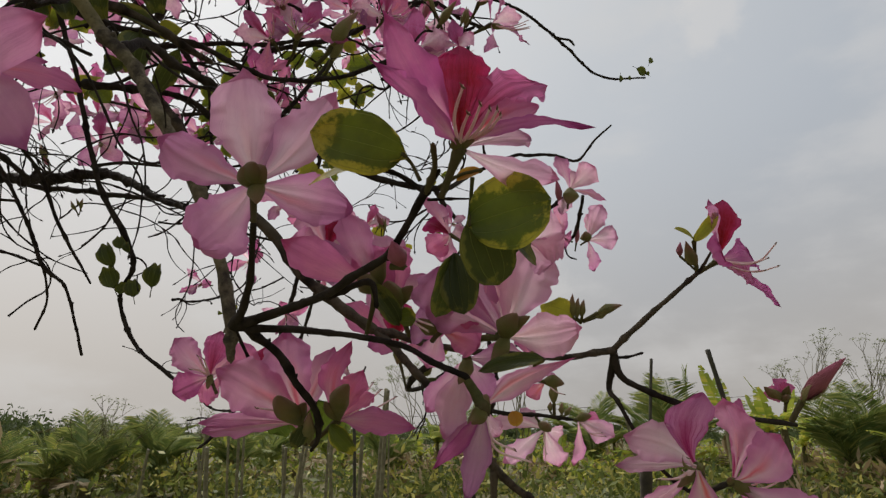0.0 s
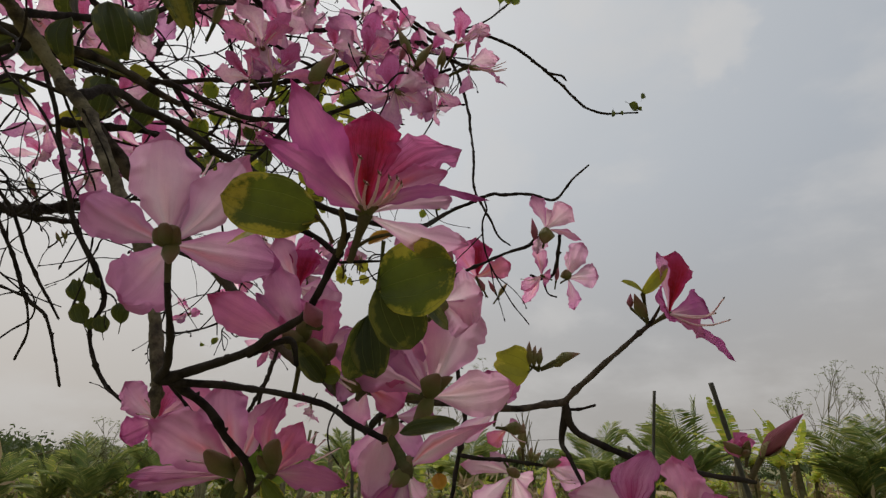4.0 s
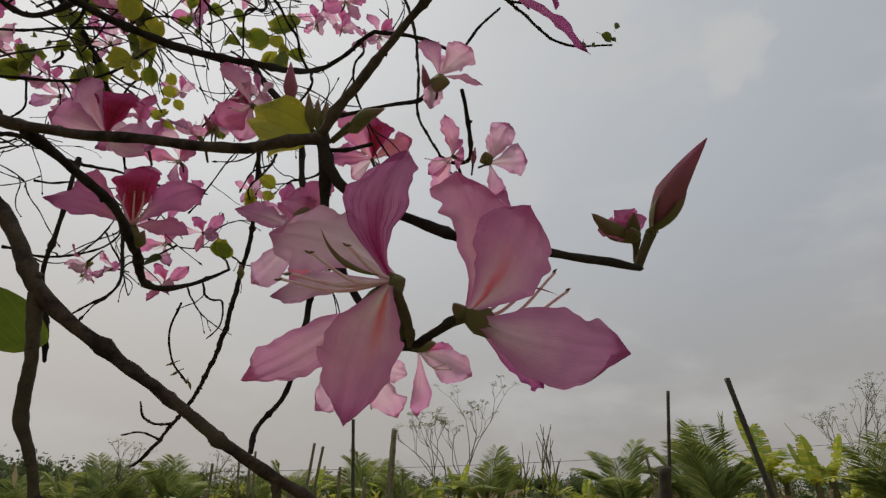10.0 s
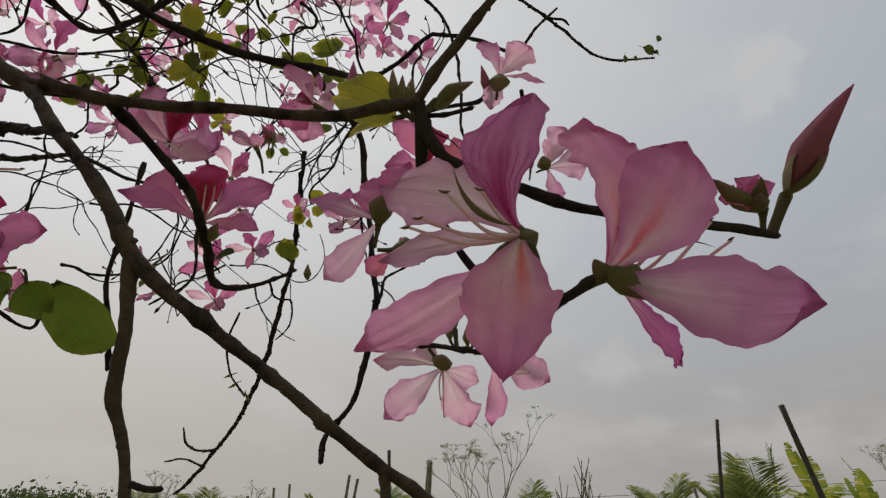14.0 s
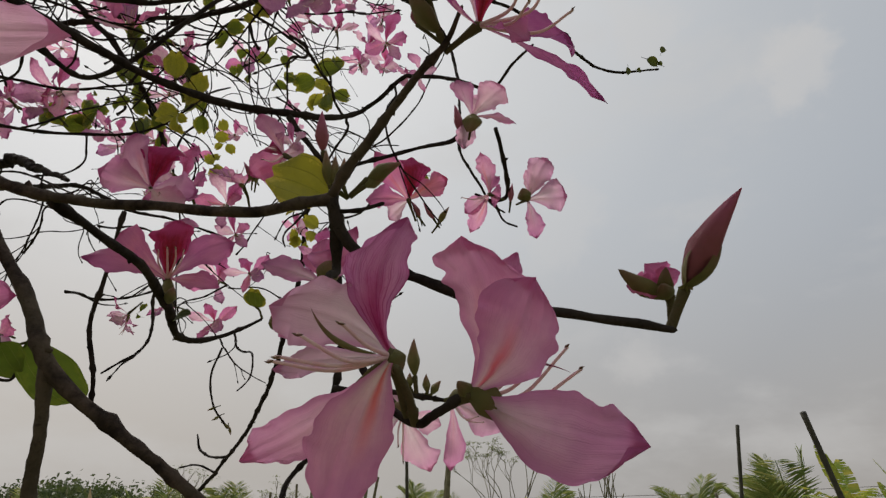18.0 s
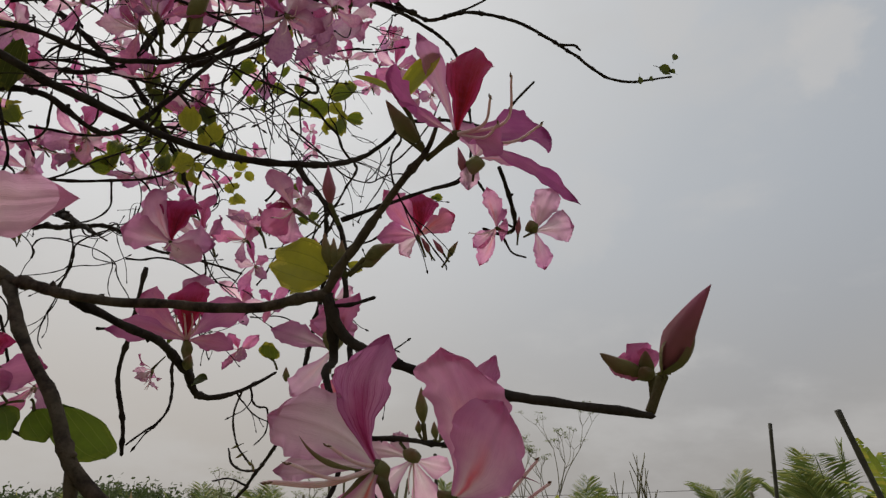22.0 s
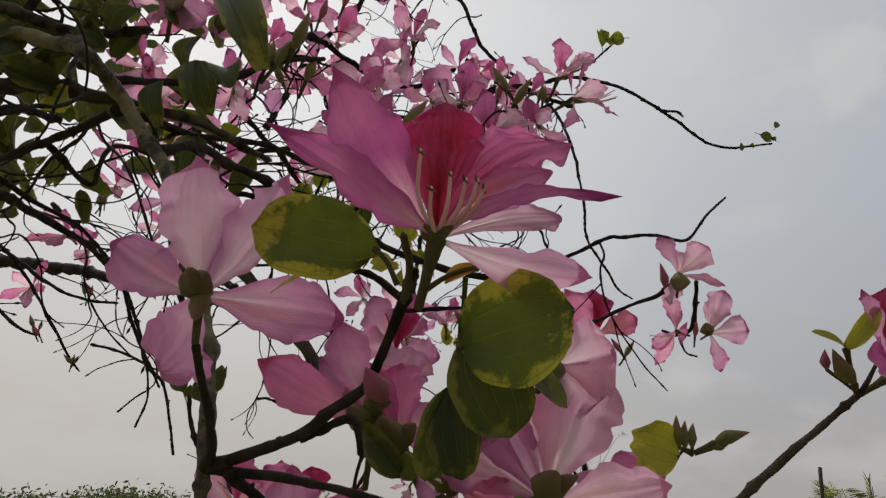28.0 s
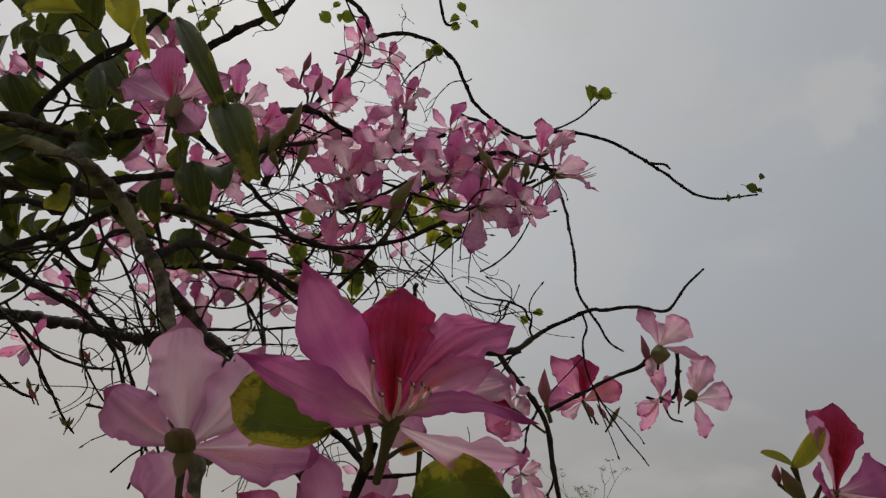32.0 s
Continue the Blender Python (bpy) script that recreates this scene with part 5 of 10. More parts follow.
# pistils of the pair
bud((0.1736, 0.3991, 1.4762), (0.1562, 0.3798, 1.4862), 0.0012, "green", 0.16)
bud((0.209, 0.4167, 1.472), (0.239, 0.4128, 1.4729), 0.0008, "pink", 0.14)
bud((0.2972, 0.4690, 1.5245), (0.3166, 0.4335, 1.5560), 0.0072, "pink", 0.03, stalk=(0.2905, 0.4775, 1.5088), cup=0.5, label="long pointed pink bud in a green calyx")
flower((0.2943, 0.4843, 1.5278), (0.2941, 0.4895, 1.517),
       [((0.2735, 0.4803, 1.5320), 0.0150, (0.16, -0.98, 0.12), 0.12, "coral"),
        ((0.2844, 0.4813, 1.5444), 0.0149, (0.35, -0.91, -0.23), 0.12, "coral"),
        ((0.2914, 0.4795, 1.5415), 0.0133, (-0.12, -0.96, -0.24), 0.10, "rose")],
       [],
       [((0.2692, 0.4709, 1.5366), 0.0096, (0.15, -0.97, 0.2)), ((0.2914, 0.4723, 1.5376), 0.0080, (0.72, -0.61, -0.32)), ((0.2885, 0.4736, 1.5292), 0.0096, (-0.02, -0.97, -0.24))], "half-open coral bud in green sepals", 0.0016, 25)
flower((-0.0502, 0.5773, 1.5856), (-0.0386, 0.5897, 1.541),
       [((-0.0692, 0.5142, 1.578), 0.0253, (0.34, -0.92, 0.2), 0.05, "rose"),
        ((-0.1099, 0.5771, 1.6333), 0.0288, (0.35, -0.91, -0.23), 0.04, "rose"),
        ((-0.052, 0.571, 1.6376), 0.0366, (0.16, -0.89, -0.43), 0.05, "crimson"),
        ((0.0066, 0.5672, 1.6108), 0.0288, (-0.03, -1, 0.06), 0.05, "rose"),
        ((-0.0004, 0.5692, 1.575), 0.0192, (0.04, -0.94, 0.33), 0.04, "rose"),
        ((-0.0777, 0.6142, 1.6621), 0.0349, (0.15, -0.79, -0.6), 0.05, "pink")],
       [((-0.0432, 0.5503, 1.5978), (-0.0034, -0.0013, 0.0014)), ((-0.0304, 0.5425, 1.5956), (0.0001, -0.0007, 0.0016)), ((-0.0244, 0.5435, 1.5958), (0.0026, -0.0003, 0.0017)), ((-0.0247, 0.5534, 1.5985), (0.0035, -0.0002, 0.0017))],
       [((-0.0484, 0.5808, 1.5674), 0.0113, (-0.38, -0.84, -0.38))], "deep pink blossom facing up beside a dark branch", 0.0016, 27)
flower((-0.1443, 0.639, 1.7137), (-0.1342, 0.6517, 1.7029),
       [((-0.181, 0.6071, 1.719), 0.0396, (0.36, -0.93, -0.02), 0.05, "pink"),
        ((-0.1758, 0.6247, 1.778), 0.0396, (0.26, -0.87, -0.42), 0.05, "pink"),
        ((-0.1324, 0.6378, 1.7674), 0.0407, (0.07, -0.9, -0.43), 0.05, "crimson"),
        ((-0.091, 0.641, 1.7067), 0.0374, (-0.03, -1, -0.03), 0.05, "pink"),
        ((-0.0954, 0.6276, 1.686), 0.0283, (-0.06, -0.94, 0.32), 0.04, "pale")],
       [((-0.1308, 0.6163, 1.6958), (-0.0024, 0.0016, -0.0042)), ((-0.1161, 0.6195, 1.6949), (0.0021, 0.0023, -0.004))],
       [], "pink blossom with red throat in the second row", 0.0016, 29)
flower((0.0079, 0.6114, 1.7241), (0.0406, 0.6067, 1.6997),
       [((-0.0233, 0.6053, 1.7717), 0.0239, (0.62, -0.74, -0.27), 0.05, "pink"),
        ((-0.0195, 0.6063, 1.701), 0.0332, (0.35, -0.93, -0.14), 0.05, "rose"),
        ((-0.0036, 0.6242, 1.6933), 0.0312, (0.16, -0.98, 0.06), 0.05, "pink"),
        ((-0.0212, 0.628, 1.7487), 0.0312, (0.44, -0.8, -0.4), 0.05, "crimson"),
        ((0.026, 0.6122, 1.7295), 0.0187, (0.17, -0.98, -0.06), 0.05, "pale")],
       [((0.0016, 0.5869, 1.7026), (-0.0002, 0.0018, -0.0038))],
       [], "pink blossom turned sideways with rolled petals", 0.0016, 31)
flower((0.0839, 0.7955, 1.783), (0.0941, 0.8008, 1.7547),
       [((0.0459, 0.7591, 1.8364), 0.0363, (0.49, -0.77, -0.41), 0.05, "rose"),
        ((0.0832, 0.7955, 1.8514), 0.0436, (0.22, -0.87, -0.44), 0.05, "crimson"),
        ((0.1373, 0.7778, 1.7998), 0.0363, (0.03, -1, -0.04), 0.05, "coral"),
        ((0.0307, 0.7838, 1.7792), 0.0334, (0.42, -0.91, -0.03), 0.05, "rose"),
        ((0.0532, 0.8179, 1.7683), 0.0262, (0.41, -0.91, 0.06), 0.05, "pale")],
       [],
       [], "rose-red blossom on a thin twig", 0.0016, 33)
flower((0.1748, 0.688, 1.8187), (0.1708, 0.6951, 1.7926),
       [((0.1586, 0.6823, 1.87), 0.0281, (0.51, -0.76, -0.4), 0.05, "pink"),
        ((0.2108, 0.677, 1.8496), 0.0358, (0.02, -0.89, -0.45), 0.05, "pale"),
        ((0.2218, 0.681, 1.8002), 0.0166, (0.11, -0.94, 0.31), 0.03, "pink"),
        ((0.1887, 0.7042, 1.857), 0.0345, (0.12, -0.88, -0.45), 0.05, "pale"),
        ((0.164, 0.7032, 1.786), 0.0217, (0.32, -0.95, -0.04), 0.05, "pale")],
       [],
       [((0.1711, 0.6874, 1.7968), 0.0230, (0.12, -0.96, -0.27))], "pale pink blossom on a thin dark twig", 0.0016, 35)
flower((0.2321, 0.8269, 1.7938), (0.218, 0.8193, 1.7829),
       [((0.2616, 0.8224, 1.8545), 0.0374, (0.02, -0.89, -0.45), 0.05, "pale"),
        ((0.2828, 0.831, 1.7989), 0.0389, (0.02, -0.96, -0.27), 0.05, "pale"),
        ((0.242, 0.8423, 1.744), 0.0254, (0.22, -0.94, -0.26), 0.05, "pink"),
        ((0.2412, 0.836, 1.8449), 0.0299, (0.31, -0.84, -0.44), 0.05, "pale")],
       [],
       [((0.2264, 0.816, 1.8048), 0.0194, (-0.5, -0.78, -0.37))], "pale pink blossom hanging from a thin twig", 0.0016, 37)
flower((0.1854, 0.8008, 1.7886), (0.2034, 0.8106, 1.7851),
       [((0.175, 0.784, 1.8411), 0.0247, (0.62, -0.69, -0.37), 0.05, "pink"),
        ((0.1997, 0.8042, 1.7856), 0.0291, (0.12, -0.88, -0.45), 0.05, "rose"),
        ((0.1536, 0.8076, 1.7671), 0.0218, (0.42, -0.9, -0.13), 0.04, "pink"),
        ((0.1596, 0.829, 1.7488), 0.0218, (0.51, -0.83, -0.22), 0.05, "pink"),
        ((0.1868, 0.8128, 1.832), 0.0291, (0.31, -0.84, -0.44), 0.05, "rose")],
       [((0.1517, 0.7899, 1.7792), (-0.0002, 0.002, -0.0039))],
       [], "narrow pink blossom seen from the side", 0.0016, 39)
wild_bud((0.2107, 0.8174, 1.7847), (0.13, -0.44, 0.89), 0.025, "pink", 1)
wild_bud((0.1613, 0.6991, 1.8045), (-0.16, -0.47, 0.87), 0.033, "pink", 2)
bud((0.0418, 0.6192, 1.7308), (0.0426, 0.6018, 1.7651), 0.0072, "pink", 0.03, stalk=(0.0452, 0.6375, 1.718))
flower((0.12, 0.6834, 1.5042), (0.109, 0.676, 1.5173),
       [((0.0574, 0.6951, 1.5143), 0.0210, (0.08, -0.98, 0.19), 0.05, "pale"),
        ((0.0706, 0.6981, 1.4651), 0.0302, (0.28, -0.9, -0.34), 0.05, "pale"),
        ((0.1414, 0.7074, 1.4594), 0.0302, (-0.11, -0.93, -0.34), 0.05, "pale"),
        ((0.0945, 0.7027, 1.5286), 0.0183, (0.08, -0.98, 0.19), 0.05, "pale"),
        ((0.1502, 0.7115, 1.4982), 0.0201, (-0.12, -0.98, -0.13), 0.05, "pale")],
       [((0.1207, 0.691, 1.4662), (0, -0, -0)), ((0.1195, 0.6745, 1.4767), (-0.0018, -0.0002, -0))],
       [((0.1221, 0.6699, 1.5095), 0.0183, (0.09, -1, -0.04))], "pale pink blossom hanging below a twig", 0.0016, 41)
flower((0.1603, 0.6821, 1.5146), (0.1453, 0.6808, 1.5144),
       [((0.207, 0.6965, 1.4938), 0.0302, (-0.01, -0.97, -0.25), 0.08, "pale"),
        ((0.1587, 0.7089, 1.4596), 0.0183, (0.48, -0.82, -0.3), 0.05, "pink"),
        ((0.1926, 0.7067, 1.5158), 0.0183, (0.09, -1, -0.04), 0.05, "violet")],
       [((0.1887, 0.6716, 1.4955), (-0.0002, 0.0032, -0.0066)), ((0.1845, 0.6694, 1.4994), (-0.0002, 0.0036, -0.0074))],
       [((0.1762, 0.6767, 1.5192), 0.0119, (0.08, -0.98, 0.19))], "half-open pale pink blossom at a twig's end", 0.0016, 43)
bud((0.1308, 0.6709, 1.5319), (0.1312, 0.6568, 1.5606), 0.0059, "green", 0.03, stalk=(0.1318, 0.678, 1.5175))
bud((0.1265, 0.6745, 1.5236), (0.1268, 0.6691, 1.5347), 0.0034, "green", 0.03, stalk=(0.1304, 0.6779, 1.5175))
bud((0.1409, 0.6778, 1.5197), (0.1404, 0.6707, 1.534), 0.0037, "green", 0.03, stalk=(0.1349, 0.6789, 1.5163))
bud((0.1441, 0.6786, 1.5185), (0.1526, 0.6741, 1.5292), 0.0037, "green", 0.03, stalk=(0.1376, 0.6791, 1.5164))
flower((0.0915, 0.5499, 1.5661), (0.0883, 0.5557, 1.55),
       [((0.043, 0.5423, 1.5824), 0.0215, (0.21, -0.94, 0.28), 0.05, "pink"),
        ((0.0823, 0.5565, 1.6051), 0.0342, (0.03, -0.94, -0.35), 0.08, "rose"),
        ((0.113, 0.5368, 1.6031), 0.0244, (-0.38, -0.92, -0.13), 0.05, "rose"),
        ((0.0985, 0.5415, 1.5891), 0.0293, (0.03, -0.94, -0.35), 0.10, "pink"),
        ((0.0465, 0.5801, 1.5385), 0.0225, (0.31, -0.94, -0.14), 0.05, "pale")],
       [],
       [((0.0981, 0.5353, 1.5772), 0.0176, (0.22, -0.91, -0.34))], "cupped pink blossom behind the fork", 0.0016, 45)
flower((0.1015, 0.5569, 1.548), (0.0903, 0.5563, 1.5487),
       [((0.0822, 0.5612, 1.5348), 0.0166, (0.23, -0.97, -0.03), 0.05, "coral"),
        ((0.1136, 0.5555, 1.5528), 0.0146, (0.02, -0.96, 0.28), 0.05, "pink")],
       [((0.1187, 0.5515, 1.5351), (0, 0.001, -0.0027))],
       [((0.1196, 0.554, 1.5457), 0.0137, (0.02, -0.96, 0.28))], "small coral blossom opening", 0.0016, 46)
flower((-0.1907, 0.1815, 1.6351), (-0.2304, 0.198, 1.6489),
       [((-0.1292, 0.1379, 1.6236), 0.0201, (0.28, -0.83, -0.48), 0.05, "pink"),
        ((-0.2206, 0.1895, 1.6743), 0.0188, (0.2, -0.93, -0.31), 0.05, "pink"),
        ((-0.1278, 0.1467, 1.5814), 0.0214, (0.19, -0.97, -0.12), 0.05, "pink"),
        ((-0.144, 0.1866, 1.6295), 0.0134, (0, -0.89, 0.45), 0.10, "rose"),
        ((-0.1694, 0.1948, 1.6522), 0.0098, (0.19, -0.98, -0.03), 0.05, "rose")],
       [],
       [], "pink blossom at the outer left of the bough", 0.0016, 47)
flower((-0.1574, 0.5101, 1.5421), (-0.1671, 0.518, 1.5213),
       [((-0.2025, 0.5041, 1.5771), 0.0291, (0.41, -0.81, -0.42), 0.05, "rose"),
        ((-0.1643, 0.5132, 1.5784), 0.0332, (0.22, -0.87, -0.44), 0.05, "crimson"),
        ((-0.1124, 0.5171, 1.5511), 0.0274, (0.03, -1, -0.04), 0.05, "rose"),
        ((-0.1749, 0.5143, 1.5248), 0.0249, (0.42, -0.9, 0.11), 0.05, "rose"),
        ((-0.1291, 0.5089, 1.5361), 0.0208, (0.02, -0.99, 0.1), 0.05, "pink")],
       [((-0.1385, 0.4836, 1.5591), (0.0001, -0.0007, 0.0015)), ((-0.134, 0.4855, 1.5574), (0.0017, -0.0003, 0.0015))],
       [], "deep pink blossom over round green leaves", 0.0016, 49)

flower((-0.2673, 0.3211, 1.924), (-0.2793, 0.341, 1.895),
       [((-0.2601, 0.2875, 1.965), 0.0357, (0.22, -0.95, -0.22), 0.05, "claret", {'wide': 0.6, 'point': 2.6}),
        ((-0.3191, 0.3058, 1.948), 0.0356, (0.48, -0.83, -0.28), 0.06, "mauve", {'wide': 0.6, 'point': 2.8}),
        ((-0.2362, 0.3323, 1.898), 0.0308, (0.01, -0.82, -0.58), 0.06, "mauve", {'wide': 0.6, 'point': 2.4}),
        ((-0.2315, 0.3371, 1.973), 0.0304, (0.03, -0.95, -0.32), 0.05, "pink", {'wide': 0.6})],
       [((-0.2383, 0.2851, 1.917), (0.001, 0.0002, 0.0001)), ((-0.2331, 0.2873, 1.916), (0.002, 0.0004, 0.0001))],
       [((-0.2484, 0.3085, 1.893), 0.0201, (0.2, -0.73, -0.65))], "dull mauve blossom shaded by dark leaves", 0.002, 61)

flower((0.0398, 0.2555, 1.591), (0.0328, 0.2733, 1.586),
       [((0.0604, 0.2518, 1.594), 0.0260, (-0.08, -0.99, -0.15), 0.04, "pale", {'wide': 0.6, 'point': 3.4}),
        ((0.0564, 0.2594, 1.581), 0.0210, (-0.08, -0.97, -0.24), 0.04, "pale", {'wide': 0.62, 'point': 3.0}),
        ((0.0252, 0.2549, 1.607), 0.0189, (0.21, -0.97, -0.14), 0.04, "pink", {'wide': 0.6})],
       [],
       [((0.038, 0.253, 1.583), 0.0069, (0.03, -0.8, -0.59))], "pale pink blossom half hidden behind a leaf", 0.0016, 63)

# ---- leaves nearest the path ----
leaf((-0.0192, 0.2268, 1.6234), (-0.0596, 0.2126, 1.6269), 0.0295, (0.1, -0.97, -0.22), "green", (-0.0111, 0.2306, 1.6114), fold=0.12, cleft=0.02, label="round green leaf with yellowing blotched rim", bend=0.03)
leaf((-0.0192, 0.2268, 1.6204), (-0.0665, 0.244, 1.6154), 0.0135, (0, -0.77, 0.64), "yellow", fold=0.25, cleft=0.00, bend=0.05)
leaf((0.0118, 0.2314, 1.5899), (0.0468, 0.2167, 1.596), 0.0345, (-0.15, -0.97, -0.17), "green", (0.0132, 0.2265, 1.6111), fold=0.12, cleft=0.02, label="large leaf with yellow-flecked rim", bend=0.04)
leaf((0.0141, 0.2341, 1.5946), (0.0259, 0.2478, 1.5656), 0.0260, (0.1, -0.97, -0.22), "dark", fold=0.12, cleft=0.02, bend=0.05)
leaf((0.0044, 0.2492, 1.5808), (-0.0038, 0.2587, 1.5524), 0.0165, (0.53, -0.8, -0.27), "dark", fold=0.30, cleft=0.00, bend=0.05)
leaf((0.0057, 0.2492, 1.5808), (0.0096, 0.2544, 1.5529), 0.0185, (-0.1, -0.94, -0.32), "dark", fold=0.30, cleft=0.00, bend=0.05)
leaf((0.023, 0.2352, 1.5911), (0.0434, 0.2441, 1.5741), 0.0100, (0.57, -0.79, 0.22), "dark", fold=0.30, cleft=0.00, bend=0.05)
bud((-0.0202, 0.2586, 1.578), (-0.025, 0.247, 1.5875), 0.0053, "pink", 0.03, stalk=(-0.0266, 0.2605, 1.5785))
leaf((0.0171, 0.2255, 1.614), (0.0058, 0.2288, 1.6105), 0.0068, (0, -0.95, 0.32), "orange", (-0.0024, 0.2298, 1.6075), fold=0.50, cleft=0.00, bend=0.06)
leaf((0.1132, 0.4792, 1.5917), (0.082, 0.4653, 1.5998), 0.0345, (0.27, -0.96, -0.09), "yellow", (0.1244, 0.4893, 1.5969), fold=0.25, cleft=0.07, label="yellow-green two-lobed leaf at the fork", bend=0.10)
leaf((0.1126, 0.4826, 1.5915), (0.0866, 0.4853, 1.5838), 0.0155, (0.09, -0.85, 0.52), "yellow", fold=0.30, cleft=0.00, bend=0.06)
bud((0.1148, 0.4769, 1.5967), (0.1135, 0.4669, 1.6159), 0.0038, "green", 0.03, stalk=(0.1234, 0.4853, 1.5934))
bud((0.1182, 0.4776, 1.5961), (0.1189, 0.4691, 1.6129), 0.0035, "green", 0.03, stalk=(0.1234, 0.4853, 1.5934))
bud((0.1227, 0.4778, 1.5968), (0.124, 0.4704, 1.6117), 0.0035, "green", 0.03, stalk=(0.1234, 0.4853, 1.5934))
bud((0.1367, 0.4776, 1.6008), (0.158, 0.4717, 1.6069), 0.0047, "green", 0.03, stalk=(0.1252, 0.4847, 1.595))
bud((0.1348, 0.4793, 1.5971), (0.1474, 0.4786, 1.6017), 0.0038, "green", 0.03, stalk=(0.1252, 0.4852, 1.5941))
leaf((-0.1509, 0.5219, 1.5219), (-0.1379, 0.5253, 1.4987), 0.0369, (0.41, -0.85, -0.33), "fresh", (-0.1303, 0.524, 1.5282), fold=0.20, cleft=0.10, label="round dark green leaf", bend=0.06)
leaf((-0.1647, 0.5209, 1.5397), (-0.1873, 0.5132, 1.5206), 0.0294, (0.33, -0.93, -0.15), "shade", (-0.1511, 0.5299, 1.5287), fold=0.30, cleft=0.10, bend=0.06)
leaf((-0.1329, 0.5371, 1.5236), (-0.122, 0.5492, 1.5049), 0.0264, (0.41, -0.85, -0.33), "fresh", (-0.1344, 0.5329, 1.5312), fold=0.30, cleft=0.10, bend=0.06)
leaf((-0.1236, 0.5513, 1.5291), (-0.1194, 0.6044, 1.4967), 0.0400, (0.31, -0.88, -0.35), "fresh", (-0.1456, 0.5545, 1.5211), fold=0.20, cleft=0.02, label="round green leaf by the bare branch", bend=0.05)
branch("twig", [(-0.1247, 0.3083, 1.5665, 0.0011), (-0.1606, 0.5588, 1.509, 0.0012), (-0.1488, 0.5736, 1.5272, 0.0011)], BARK)
leaf((-0.0073, 0.6416, 1.5857), (-0.003, 0.6252, 1.5967), 0.0201, (0.12, -0.93, -0.36), "green", (-0.0026, 0.6468, 1.5767), fold=0.10, cleft=0.05, bend=0.06)
bud((0.0151, 0.6337, 1.5625), (0.016, 0.6278, 1.5743), 0.0034, "green", 0.03)
bud((-0.0189, 0.5439, 1.5525), (-0.0108, 0.5348, 1.5614), 0.0045, "green", 0.03)
leaf((-0.0211, 0.5583, 1.546), (-0.0031, 0.5491, 1.5464), 0.0098, (0.11, -0.94, 0.31), "dark", fold=0.30, cleft=0.00, bend=0.06)
wild_leaf((-0.3883, 0.6118, 1.685), (0.2, -0.95, -0.26), 0.029, "dark", 21, 3)
wild_leaf((-0.3882, 0.6208, 1.6614), (0.2, -0.95, -0.26), 0.027, "dark", 21, 4)
wild_leaf((-0.3655, 0.6248, 1.6516), (0.2, -0.95, -0.26), 0.021, "dark", 9, 5)
wild_leaf((-0.3436, 0.6209, 1.6623), (0.2, -0.95, -0.26), 0.029, "dark", -10, 6)
wild_leaf((-0.3822, 0.6235, 1.6546), (0.2, -0.95, -0.26), 0.015, "dark", -16, 7)
wild_leaf((-0.3804, 0.6045, 1.7043), (0.2, -0.95, -0.26), 0.015, "dark", 5, 8)
wild_leaf((-0.3704, 0.6062, 1.7), (0.2, -0.95, -0.26), 0.013, "dark", 10, 9)
wild_leaf((0.5534, 1.3119, 2.4872), (0.32, -0.89, -0.32), 0.033, "dark", 250, 10)
wild_leaf((0.5906, 1.3109, 2.5046), (0.32, -0.89, -0.32), 0.018, "dark", 347, 11)
wild_leaf((0.5916, 1.328, 2.4767), (0.32, -0.89, -0.32), 0.018, "dark", 84, 12)
wild_leaf((0.5043, 1.3126, 2.4652), (0.63, -0.73, -0.27), 0.021, "dark", 181, 13)
wild_leaf((0.5271, 1.32, 2.4627), (0.63, -0.73, -0.27), 0.015, "dark", 278, 14)
wild_leaf((0.1707, 1.1637, 2.7079), (0.32, -0.89, -0.32), 0.047, "green", 15, 15)
wild_leaf((0.2282, 1.1651, 2.73), (0.41, -0.82, -0.4), 0.044, "green", 112, 16)
wild_leaf((0.1828, 1.1543, 2.7286), (0.38, -0.93, 0.02), 0.031, "green", 209, 17)
wild_leaf((-0.158, 0.8446, 2.7002), (0.41, -0.86, -0.31), 0.027, "green", 306, 18)
wild_leaf((-0.1236, 0.8396, 2.723), (0.41, -0.86, -0.31), 0.027, "green", 43, 19)
wild_leaf((-0.1387, 0.8524, 2.6955), (0.41, -0.86, -0.31), 0.024, "green", 140, 20)
wild_leaf((-0.1119, 0.8548, 2.7029), (0.41, -0.86, -0.31), 0.024, "green", 237, 21)
wild_leaf((-0.2024, 0.8768, 2.6281), (0.41, -0.86, -0.31), 0.035, "green", 334, 22)
wild_leaf((-0.1825, 0.8798, 2.6316), (0.41, -0.86, -0.31), 0.030, "green", 71, 23)
wild_leaf((-0.2081, 0.8686, 2.6393), (0.41, -0.86, -0.31), 0.027, "green", 168, 24)
wild_leaf((-0.0025, 1.2377, 2.1171), (0.41, -0.86, -0.31), 0.022, "green", 265, 25)
wild_leaf((-0.0307, 1.2476, 2.0888), (0.41, -0.86, -0.31), 0.022, "green", 2, 26)
wild_leaf((0.0052, 1.2415, 2.114), (0.41, -0.86, -0.31), 0.016, "green", 99, 27)
branch("twig", [(-0.1844, 0.7827, 2.7912, 0.004), (-0.1712, 0.8417, 2.6994, 0.0034), (-0.1424, 0.8495, 2.6988, 0.0027)], BARK)
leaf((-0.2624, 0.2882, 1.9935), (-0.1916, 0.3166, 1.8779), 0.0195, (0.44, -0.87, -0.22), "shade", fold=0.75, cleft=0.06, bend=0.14)
